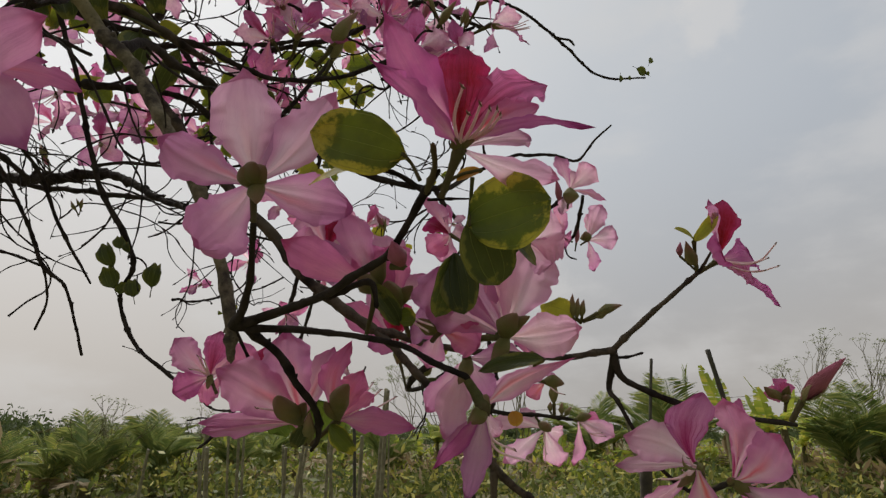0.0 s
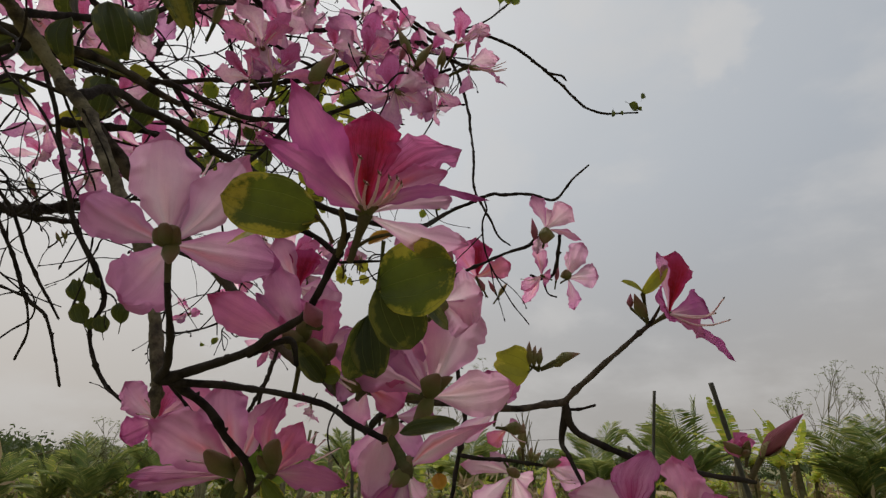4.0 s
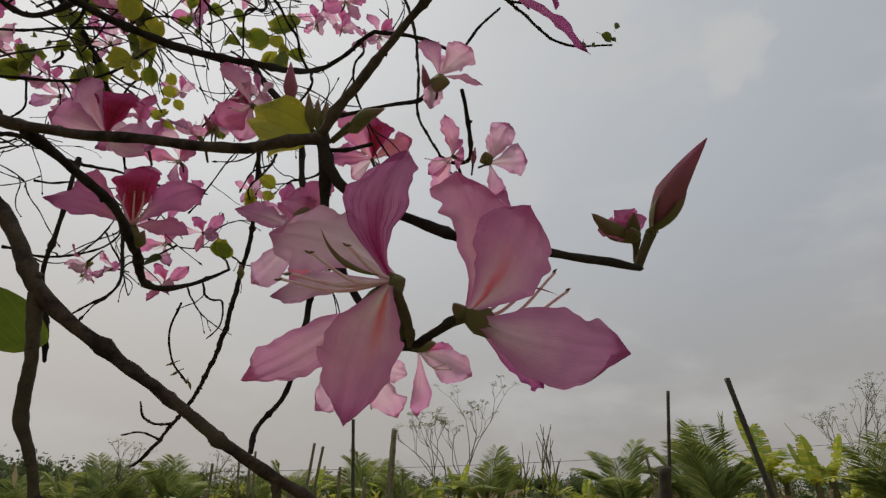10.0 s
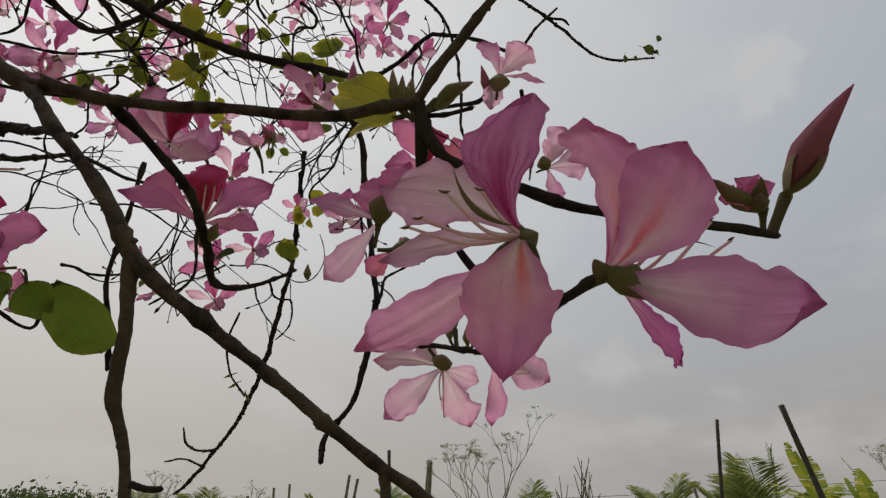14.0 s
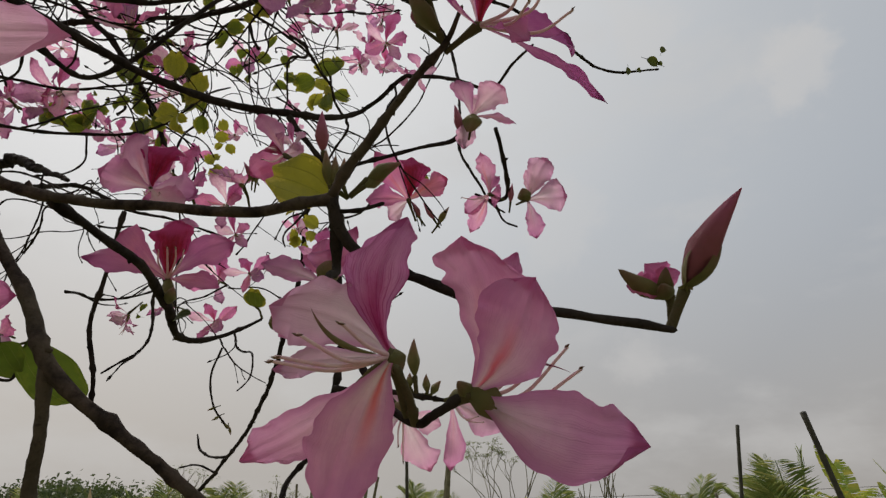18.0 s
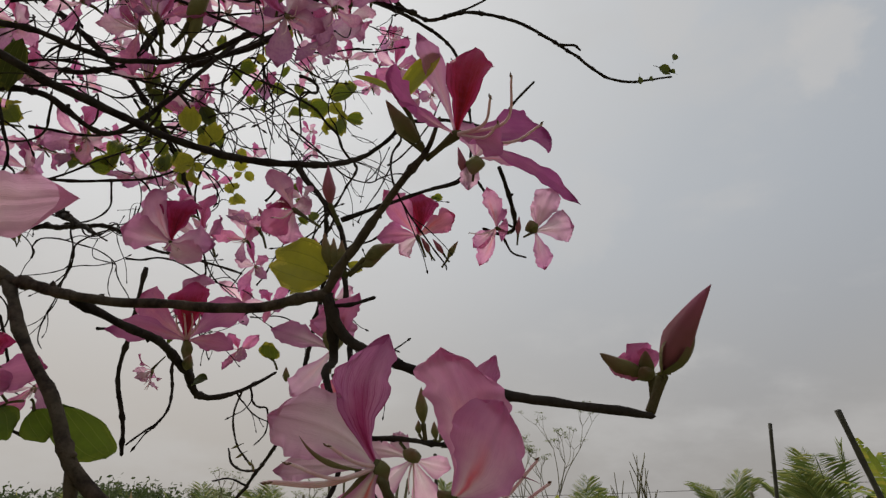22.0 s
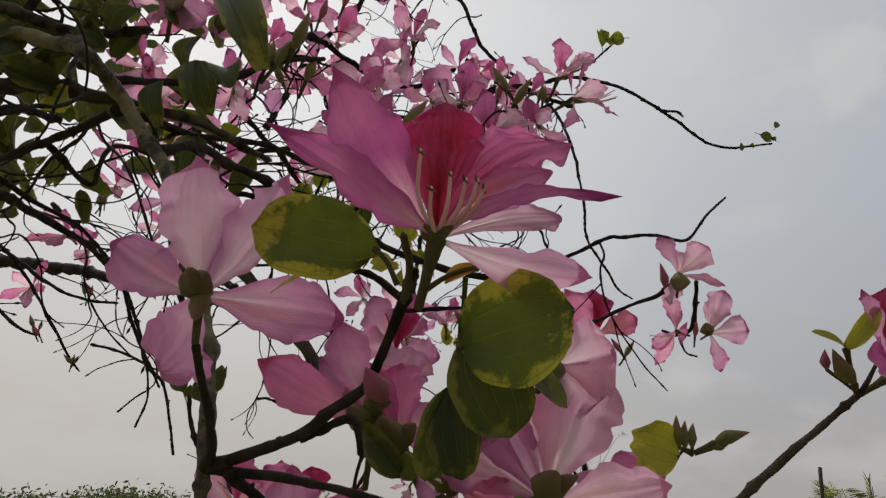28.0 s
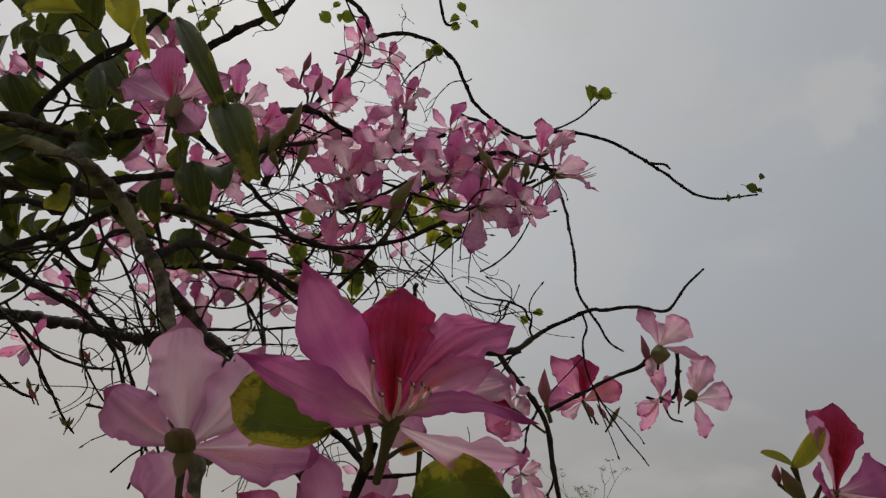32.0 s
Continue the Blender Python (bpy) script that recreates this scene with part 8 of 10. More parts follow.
wild_leaf((-0.2208, 1.1563, 2.3225), (0.34, -0.94, 0.03), 0.041, "yellow", 53, 149)
wild_leaf((-0.2456, 1.156, 2.2971), (-0.35, -0.8, -0.48), 0.030, "yellow", 150, 150)
wild_leaf((-0.2966, 1.093, 2.3077), (0.34, -0.93, 0.14), 0.028, "green", 247, 151)
wild_leaf((-0.2983, 1.1146, 2.3143), (0.51, -0.84, 0.18), 0.039, "green", 344, 152)
wild_leaf((-0.2964, 1.1195, 2.2952), (-0.08, -0.99, 0.11), 0.042, "green", 81, 153)
wild_leaf((-0.3254, 0.9059, 2.046), (0.19, -0.75, -0.64), 0.033, "green", 178, 154)
wild_leaf((-0.3507, 0.8919, 2.0531), (-0.33, -0.93, -0.14), 0.045, "green", 275, 155)
wild_leaf((-0.3319, 0.9111, 2.059), (0.32, -0.93, -0.21), 0.039, "green", 12, 156)
wild_leaf((-0.409, 0.873, 2.0713), (-0.1, -0.98, 0.19), 0.037, "green", 109, 157)
wild_leaf((-0.3951, 0.8789, 2.031), (-0.11, -0.78, -0.62), 0.032, "green", 206, 158)
wild_leaf((-0.4529, 0.8782, 2.081), (0.46, -0.77, -0.43), 0.027, "green", 303, 159)
wild_leaf((-0.4235, 1.1004, 2.0852), (0.3, -0.92, -0.25), 0.026, "yellow", 40, 160)
wild_leaf((-0.4233, 1.1187, 2.0822), (0.51, -0.75, -0.42), 0.021, "yellow", 137, 161)
wild_leaf((-0.4005, 1.0767, 2.0636), (0.03, -0.85, -0.53), 0.031, "yellow", 234, 162)
wild_leaf((-0.4113, 1.0762, 2.0759), (0.33, -0.92, 0.21), 0.024, "yellow", 331, 163)
wild_leaf((-0.2388, 1.0502, 2.0415), (-0.21, -0.97, 0.09), 0.027, "green", 68, 164)
wild_leaf((-0.2501, 1.0398, 2.0166), (0.22, -0.78, -0.59), 0.023, "green", 165, 165)
wild_leaf((-0.2416, 1.0511, 2.0205), (0.71, -0.65, -0.27), 0.020, "green", 262, 166)
wild_leaf((-0.2339, 1.0412, 2.0293), (-0.32, -0.87, -0.38), 0.020, "green", 359, 167)
wild_leaf((-0.6689, 0.6536, 2.1464), (-0.36, -0.8, -0.47), 0.039, "green", 96, 168)
wild_leaf((-0.6147, 0.6608, 2.1367), (-0.25, -0.93, -0.28), 0.052, "green", 193, 169)
wild_leaf((-0.6048, 0.646, 2.1293), (0.46, -0.78, -0.42), 0.050, "green", 290, 170)
wild_leaf((-0.59, 0.6994, 2.1435), (-0.28, -0.94, -0.17), 0.044, "green", 27, 171)
wild_leaf((-0.5992, 0.6938, 2.1292), (-0.18, -0.92, -0.36), 0.039, "green", 124, 172)
wild_leaf((-0.5827, 0.6945, 2.1281), (0.01, -0.96, -0.27), 0.040, "green", 221, 173)
wild_leaf((-0.2894, 0.6866, 1.9861), (0.31, -0.95, -0.1), 0.026, "dark", 318, 174)
wild_leaf((-0.2447, 0.6708, 1.9459), (0.66, -0.73, -0.17), 0.022, "dark", 55, 175)
wild_leaf((-0.0051, 0.6869, 1.7642), (0.2, -0.97, 0.14), 0.014, "green", 152, 176)
wild_leaf((-0.0124, 0.6591, 1.7427), (0.6, -0.75, -0.27), 0.012, "green", 249, 177)
wild_leaf((-0.1586, 0.6771, 1.8745), (0.39, -0.79, -0.48), 0.026, "yellow", 346, 178)
wild_leaf((-0.1405, 0.6529, 1.8439), (-0.37, -0.8, -0.48), 0.014, "yellow", 83, 179)
wild_leaf((-0.1514, 0.6531, 1.8211), (-0.42, -0.73, -0.54), 0.023, "yellow", 180, 180)
wild_leaf((-0.177, 0.6776, 1.8407), (0.65, -0.66, -0.39), 0.014, "yellow", 277, 181)
wild_leaf((-0.4445, 0.9237, 2.0292), (-0.01, -0.99, -0.13), 0.038, "green", 14, 182)
wild_leaf((-0.4504, 0.9426, 2.0619), (0.28, -0.76, -0.59), 0.040, "green", 111, 183)
wild_leaf((-0.4297, 0.9418, 2.0373), (-0.16, -0.91, -0.39), 0.033, "green", 208, 184)
wild_leaf((-0.447, 0.9318, 2.0651), (-0.12, -0.98, 0.14), 0.024, "green", 305, 185)
wild_leaf((-0.4065, 0.8389, 2.0556), (0.57, -0.81, 0.09), 0.041, "green", 42, 186)
wild_leaf((-0.4154, 0.8391, 2.0358), (0.41, -0.9, -0.16), 0.023, "green", 139, 187)
wild_leaf((-0.3847, 0.8232, 2.0093), (0.69, -0.65, -0.31), 0.025, "green", 236, 188)
wild_leaf((-0.4068, 0.8172, 2.0462), (-0.4, -0.84, -0.37), 0.032, "green", 333, 189)
wild_leaf((-0.1184, 0.9926, 1.8598), (0.64, -0.74, -0.2), 0.030, "yellow", 70, 190)
wild_leaf((-0.1198, 0.981, 1.8458), (0.43, -0.9, 0.04), 0.021, "yellow", 167, 191)
wild_leaf((-0.0827, 0.9736, 1.8353), (0.6, -0.64, -0.48), 0.028, "yellow", 264, 192)
wild_leaf((-0.1741, 1.0417, 1.8571), (-0.41, -0.79, -0.44), 0.028, "yellow", 1, 193)
wild_leaf((-0.1654, 1.0393, 1.8595), (0.19, -0.87, -0.46), 0.023, "yellow", 98, 194)
wild_leaf((-0.1613, 1.0495, 1.8634), (-0.31, -0.89, -0.32), 0.018, "yellow", 195, 195)
wild_leaf((-0.429, 1.0908, 2.1507), (0.53, -0.61, -0.59), 0.030, "yellow", 292, 196)
wild_leaf((-0.4073, 1.0947, 2.17), (0.06, -0.87, -0.48), 0.027, "yellow", 29, 197)
wild_leaf((-0.4138, 1.1029, 2.1393), (0.18, -0.82, -0.54), 0.021, "yellow", 126, 198)
wild_leaf((-0.4241, 1.1315, 2.1611), (0.52, -0.81, -0.27), 0.026, "yellow", 223, 199)
wild_leaf((-0.3842, 0.9665, 1.706), (-0.17, -0.97, 0.18), 0.015, "green", 320, 200)
wild_leaf((-0.4181, 1.0145, 1.7135), (-0.42, -0.8, -0.42), 0.012, "green", 57, 201)
wild_leaf((-0.516, 0.6658, 1.99), (-0.17, -0.96, -0.24), 0.034, "yellow", 154, 202)
wild_leaf((-0.5557, 0.7078, 1.9996), (0.39, -0.91, 0.17), 0.025, "yellow", 251, 203)
wild_leaf((-0.5183, 0.6836, 1.982), (0.08, -0.94, 0.34), 0.023, "yellow", 348, 204)
wild_leaf((-0.3426, 1.0077, 2.2592), (-0.57, -0.76, -0.32), 0.033, "green", 85, 205)
wild_leaf((-0.3388, 1.0297, 2.2665), (-0.53, -0.85, -0.03), 0.028, "green", 182, 206)
wild_leaf((-0.3477, 1.0047, 2.2754), (-0.51, -0.72, -0.46), 0.035, "green", 279, 207)
wild_leaf((-0.379, 1.0334, 2.2678), (0.43, -0.84, -0.33), 0.022, "green", 16, 208)
wild_leaf((-0.2719, 0.9878, 2.2573), (0.46, -0.87, -0.21), 0.030, "green", 113, 209)
wild_leaf((-0.2699, 1.0247, 2.3032), (0.4, -0.79, -0.47), 0.029, "green", 210, 210)
wild_leaf((-0.2859, 0.9931, 2.2955), (-0.34, -0.93, -0.15), 0.029, "green", 307, 211)
wild_leaf((-0.4832, 0.6764, 1.9512), (0.28, -0.95, -0.15), 0.033, "green", 44, 212)
wild_leaf((-0.5164, 0.701, 1.9896), (-0.23, -0.93, 0.29), 0.028, "green", 141, 213)
wild_leaf((-0.171, 0.7595, 2.1294), (0.37, -0.85, -0.37), 0.029, "yellow", 238, 214)
wild_leaf((-0.1608, 0.7849, 2.1564), (0.15, -0.93, -0.34), 0.029, "yellow", 335, 215)
wild_leaf((-0.1751, 0.776, 2.1088), (0.02, -0.95, -0.3), 0.021, "yellow", 72, 216)
wild_leaf((-0.1759, 0.7815, 2.1511), (0.51, -0.8, -0.32), 0.023, "yellow", 169, 217)
wild_leaf((-0.23, 0.7861, 2.1159), (0.17, -0.92, -0.36), 0.029, "green", 266, 218)
wild_leaf((-0.2609, 0.7876, 2.1565), (-0.02, -0.77, -0.64), 0.029, "green", 3, 219)
wild_leaf((-0.2513, 0.8222, 2.1425), (-0.38, -0.84, -0.4), 0.036, "green", 100, 220)
wild_leaf((-0.3746, 0.8008, 2.0953), (0.43, -0.63, -0.64), 0.032, "green", 197, 221)
wild_leaf((-0.3534, 0.802, 2.1069), (0.58, -0.8, 0.15), 0.023, "green", 294, 222)
wild_leaf((-0.3668, 0.7697, 2.0906), (0.4, -0.75, -0.52), 0.031, "green", 31, 223)
wild_leaf((-0.2634, 0.7924, 2.002), (-0.29, -0.82, -0.5), 0.033, "dark", 128, 224)
wild_leaf((-0.2443, 0.7425, 1.9978), (0.58, -0.67, -0.46), 0.033, "dark", 225, 225)
wild_leaf((-0.3803, 0.6979, 2.6063), (0.33, -0.93, -0.17), 0.019, "green", 322, 226)
wild_leaf((-0.399, 0.7248, 2.5966), (0.42, -0.73, -0.54), 0.029, "green", 59, 227)
wild_leaf((-0.3693, 0.7228, 2.6138), (-0.1, -0.94, -0.33), 0.021, "green", 156, 228)
wild_leaf((-0.3743, 0.7252, 2.6152), (0.06, -0.69, -0.72), 0.032, "green", 253, 229)
wild_leaf((-0.4612, 0.4913, 2.3095), (0.42, -0.87, -0.27), 0.023, "green", 350, 230)
wild_leaf((-0.4793, 0.481, 2.3239), (-0.01, -0.81, -0.59), 0.017, "green", 87, 231)
wild_leaf((-0.4698, 0.4965, 2.3183), (0.04, -1, 0.01), 0.031, "green", 184, 232)
wild_leaf((-0.4924, 0.5142, 2.3566), (-0.17, -0.98, 0.04), 0.030, "green", 281, 233)
wild_leaf((-0.6835, 0.549, 1.9234), (-0.22, -0.96, -0.17), 0.025, "green", 18, 234)
wild_leaf((-0.6838, 0.5542, 1.9351), (0.65, -0.74, -0.14), 0.028, "green", 115, 235)
wild_leaf((-0.7202, 0.5912, 1.9504), (-0.28, -0.82, -0.5), 0.028, "green", 212, 236)
wild_leaf((-0.7213, 0.5698, 1.9555), (-0.29, -0.78, -0.56), 0.036, "green", 309, 237)
wild_leaf((-0.4391, 0.5807, 2.2243), (-0.05, -0.97, -0.24), 0.028, "green", 46, 238)
wild_leaf((-0.431, 0.5768, 2.2481), (0.03, -0.94, -0.33), 0.032, "green", 143, 239)
wild_leaf((-0.3674, 0.7357, 1.946), (-0.23, -0.97, 0.04), 0.012, "green", 240, 240)
wild_leaf((-0.3731, 0.781, 1.9587), (0.03, -0.98, -0.21), 0.014, "green", 337, 241)
wild_leaf((-0.3503, 0.748, 1.9431), (-0.3, -0.95, -0.07), 0.012, "green", 74, 242)
wild_bud((-0.0857, 0.721, 1.7783), (-0.45, -0.64, 0.63), 0.021, "pink", 243)
wild_bud((-0.0937, 0.7216, 1.7734), (0.51, -0.18, 0.84), 0.015, "green", 244)
wild_bud((-0.0882, 0.7235, 1.7724), (0.09, -0.23, 0.97), 0.018, "green", 245)
wild_bud((-0.0845, 0.7252, 1.7709), (0.09, -0.3, 0.95), 0.019, "green", 246)
wild_bud((-0.0913, 0.7188, 1.7798), (-0.16, -0.54, 0.83), 0.013, "pink", 247)
wild_bud((-0.2955, 0.7974, 2.044), (-0.2, -0.47, 0.86), 0.026, "green", 248)
wild_bud((-0.3041, 0.7938, 2.0469), (0.42, -0.25, 0.87), 0.016, "green", 249)
wild_bud((-0.2959, 0.7989, 2.0409), (-0.12, -0.25, 0.96), 0.025, "green", 250)
wild_bud((-0.305, 0.7969, 2.0403), (0, -0.57, 0.82), 0.020, "pink", 251)
wild_bud((0.1191, 0.818, 1.7584), (0.54, -0.23, 0.81), 0.027, "green", 252)
wild_bud((0.0972, 0.8117, 1.7632), (-0.34, -0.41, 0.84), 0.017, "green", 253)
wild_bud((0.1147, 0.8147, 1.7637), (-0.5, -0.54, 0.68), 0.025, "pink", 254)
wild_bud((0.097, 0.8108, 1.765), (-0.38, -0.59, 0.71), 0.024, "pink", 255)
wild_bud((-0.007, 0.5854, 2.0064), (0.6, -0.5, 0.63), 0.040, "green", 256)
wild_bud((-0.0109, 0.5766, 2.0192), (-0.48, -0.45, 0.75), 0.042, "green", 257)
wild_bud((-0.0265, 0.5781, 2.0102), (0.28, -0.45, 0.85), 0.032, "pink", 258)
wild_bud((0.0226, 0.5894, 2.0123), (0.33, -0.62, 0.71), 0.024, "green", 259)
wild_bud((0.0278, 0.5914, 2.0111), (0.19, -0.37, 0.91), 0.025, "green", 260)
wild_bud((-0.1448, 0.5848, 1.9489), (0.42, -0.33, 0.85), 0.048, "green", 261)
wild_bud((-0.1445, 0.5762, 1.9632), (0.59, -0.29, 0.76), 0.059, "green", 262)
wild_bud((-0.2516, 0.4481, 1.9712), (0.58, -0.18, 0.8), 0.042, "green", 263)
wild_bud((-0.231, 0.444, 1.9867), (0.56, -0.5, 0.66), 0.046, "green", 264)
wild_bud((-0.2615, 0.4468, 1.9691), (0.29, -0.27, 0.92), 0.035, "green", 265)
wild_bud((-0.2331, 0.4835, 1.9799), (0.33, -0.23, 0.92), 0.039, "green", 266)
wild_bud((-0.2562, 0.4711, 1.9905), (-0.54, -0.35, 0.77), 0.034, "green", 267)
wild_bud((-0.2573, 0.4792, 1.9767), (-0.27, -0.57, 0.77), 0.028, "green", 268)
wild_bud((-0.6542, 0.8092, 1.9179), (-0.47, -0.06, 0.88), 0.028, "pink", 269)
wild_bud((-0.665, 0.8045, 1.9321), (-0.24, -0.15, 0.96), 0.023, "green", 270)
wild_bud((-0.6569, 0.8058, 1.9283), (-0.35, -0.49, 0.8), 0.025, "green", 271)
wild_bud((-0.6023, 0.831, 1.8527), (-0.29, -0.45, 0.84), 0.016, "green", 272)
wild_bud((-0.6013, 0.832, 1.8497), (0.21, -0.34, 0.91), 0.019, "green", 273)
wild_bud((-0.6085, 0.8329, 1.8472), (-0.5, -0.24, 0.83), 0.020, "green", 274)
wild_bud((-0.6285, 0.667, 1.8057), (0.08, -0.66, 0.74), 0.017, "green", 275)
wild_bud((-0.625, 0.6703, 1.8017), (0.26, -0.24, 0.93), 0.021, "green", 276)
wild_bud((-0.6286, 0.6644, 1.81), (0.04, -0.65, 0.76), 0.017, "green", 277)
wild_bud((-0.6172, 0.6681, 1.8086), (-0.28, -0.72, 0.64), 0.019, "pink", 278)
wild_bud((-0.7925, 0.7618, 1.7773), (-0.16, -0.72, 0.67), 0.022, "pink", 279)
wild_bud((-0.8005, 0.7527, 1.7888), (-0.34, -0.39, 0.86), 0.024, "green", 280)
wild_bud((-0.7929, 0.7559, 1.7869), (0.42, -0.42, 0.8), 0.017, "green", 281)
wild_bud((-0.7987, 0.7592, 1.7789), (-0.26, -0.48, 0.84), 0.022, "pink", 282)
wild_bud((-0.7426, 0.7959, 1.742), (0.5, -0.24, 0.83), 0.016, "green", 283)
wild_bud((-0.7473, 0.7966, 1.7389), (0.26, -0.29, 0.92), 0.020, "green", 284)
wild_bud((-0.7443, 0.7958, 1.7415), (-0.39, -0.73, 0.56), 0.022, "green", 285)
wild_bud((-0.6825, 0.6718, 1.9725), (0.63, -0.41, 0.66), 0.016, "pink", 286)
wild_bud((-0.6708, 0.6774, 1.9681), (0.08, -0.36, 0.93), 0.018, "green", 287)
wild_bud((-0.6774, 0.6773, 1.9656), (0.37, -0.15, 0.92), 0.027, "green", 288)
wild_bud((-0.6775, 0.6785, 1.9635), (0.12, -0.47, 0.87), 0.027, "green", 289)

# ---- tangle of thin shoots in the crown ----
thicket((-0.5256, 0.864, 2.1373), 0.32, 10, 0.34, 0.0020, 101)
thicket((-0.3871, 1.0624, 2.27), 0.30, 15, 0.28, 0.0023, 102)
thicket((-0.6177, 0.697, 2.0801), 0.25, 4, 0.30, 0.0018, 103)
thicket((-0.494, 0.5209, 2.0051), 0.22, 6, 0.26, 0.0022, 104)
thicket((-0.7704, 0.7217, 1.9515), 0.25, 2, 0.26, 0.0017, 105)
thicket((-0.5753, 0.859, 2.0842), 0.28, 5, 0.30, 0.0020, 106)
thicket((-0.3509, 0.7632, 2.061), 0.20, 6, 0.26, 0.0019, 107)
thicket((-0.3212, 0.772, 2.2567), 0.22, 11, 0.20, 0.0022, 108)
thicket((-0.3015, 1.0775, 1.8058), 0.16, 8, 0.20, 0.0018, 109)

# ---- twigs along the branches ----
twigs(1, 2, 0.22, 0.0012, 1, (0.10, 0.60), (0.2, 0, -0.3))
twigs(22, 5, 0.20, 0.0016, 2, (0.05, 0.60), (0, 0.3, 0))
twigs(41, 3, 0.22, 0.0016, 3, (0.10, 1.00), (0, 0.3, 0.2))
twigs(42, 5, 0.25, 0.0016, 4, (0.10, 1.00), (0, 0.3, 0))
twigs(48, 6, 0.20, 0.0016, 5, (0.10, 1.00), (0, 0.3, -0.2))
twigs(49, 5, 0.22, 0.0016, 6, (0.10, 1.00), (0.2, 0.2, -0.5))
twigs(50, 4, 0.20, 0.0014, 7, (0.10, 1.00), (0, 0.2, -0.3))
twigs(51, 5, 0.25, 0.0016, 8, (0.10, 1.00), (0, 0.3, 0.2))
twigs(52, 3, 0.30, 0.0016, 9, (0.10, 1.00), (0, 0.2, 0))
twigs(53, 3, 0.24, 0.0011, 10, (0.05, 1.00), (0, 0.3, -0.1))
twigs(54, 3, 0.22, 0.0011, 11, (0.10, 1.00), (0.2, 0.2, -0.2))
twigs(55, 5, 0.26, 0.0016, 12, (0.10, 1.00), (0.2, 0.2, -0.1))
twigs(56, 3, 0.18, 0.0014, 13, (0.10, 1.00), (0, 0.2, -0.2))
twigs(29, 2, 0.18, 0.0012, 14, (0.20, 1.00), (0.2, 0, -0.3))
twigs(30, 1, 0.20, 0.0016, 15, (0.10, 1.00), (0.2, 0, -0.2))
twigs(31, 2, 0.10, 0.0016, 16, (0.20, 0.45), (0.2, 0, -0.2))
twigs(21, 3, 0.10, 0.0011, 17, (0.40, 1.00), (0.1, 0.2, -0.3))
twigs(23, 3, 0.12, 0.0013, 18, (0.10, 0.60), (0, 0.2, 0))
twigs(35, 2, 0.08, 0.0011, 19, (0.20, 1.00), (0, 0, -0.2))

# ---- the field behind: ground, palms, banana plants, stakes ----


def field_leaf(name, a, b, c, thin=0.35):
    k = Nodes(name)
    r = k.rnd()
    isl = k.t.nodes.new("ShaderNodeNewGeometry").outputs["Random Per Island"]
    big = k.noise(1.7, 4, 0.6, w=r)
    col = k.mix(k.ramp(big, 0.35, 0.65), a, b)
    col = k.mix(k.ramp(isl, 0.55, 1.0, 0.0, 0.75), col, c)
    fine = k.noise(14, 3, 0.6)
    col = k.mix(k.ramp(fine, 0.5, 0.8, 0, 0.35), col, b)
    return k.finish(col, 0.5, fine, 0.004, thin, None, 0.35)


BANANA = field_leaf("banana_leaf", (0.20, 0.28, 0.04), (0.38, 0.42, 0.06), (0.68, 0.56, 0.09), 0.42)
DRY = field_leaf("dry_leaf", (0.32, 0.23, 0.12), (0.40, 0.31, 0.17), (0.22, 0.14, 0.07), 0.2)
PALM = field_leaf("palm_leaflet", (0.13, 0.19, 0.055), (0.30, 0.35, 0.10), (0.56, 0.52, 0.17), 0.36)
# dark and bright yellow tones set far apart, imitating shadows and highlights by colour
BUSH = field_leaf("undergrowth_leaf", (0.06, 0.085, 0.02), (0.19, 0.22, 0.05), (0.58, 0.50, 0.12), 0.38)
SPRAY = field_leaf("pale_leaf_spray", (0.11, 0.14, 0.05), (0.20, 0.23, 0.085), (0.30, 0.32, 0.12), 0.4)
FARTREE = field_leaf("far_foliage", (0.06, 0.09, 0.03), (0.10, 0.13, 0.045), (0.14, 0.16, 0.06))
TRUNKISH = plain("plant_stem", (0.17, 0.16, 0.07), (0.10, 0.08, 0.04), 6, 0.8)
BAMBOO = plain("weathered_bamboo", (0.22, 0.20, 0.12), (0.11, 0.10, 0.06), 18, 0.7)
BAMBOO_OLD = plain("old_bamboo", (0.060, 0.048, 0.030), (0.028, 0.023, 0.016), 14, 0.8)
BAMBOO_DARK = plain("dark_bamboo", (0.035, 0.032, 0.026), (0.07, 0.065, 0.045), 18, 0.75)
CONCRETE = plain("pale_concrete", (0.50, 0.49, 0.47), (0.36, 0.35, 0.33), 1.5, 0.9)


def ground_material():
    k = Nodes("field_ground")
    a, b = k.noise(0.35, 6, 0.6), k.noise(5, 5, 0.65)
    col = k.mix(k.ramp(a, 0.35, 0.65), (0.17, 0.145, 0.09), (0.10, 0.12, 0.05))
    col = k.mix(k.ramp(b, 0.45, 0.75), col, (0.22, 0.19, 0.11))
    return k.finish(col, 0.95, b, 0.05, spec=0.1)


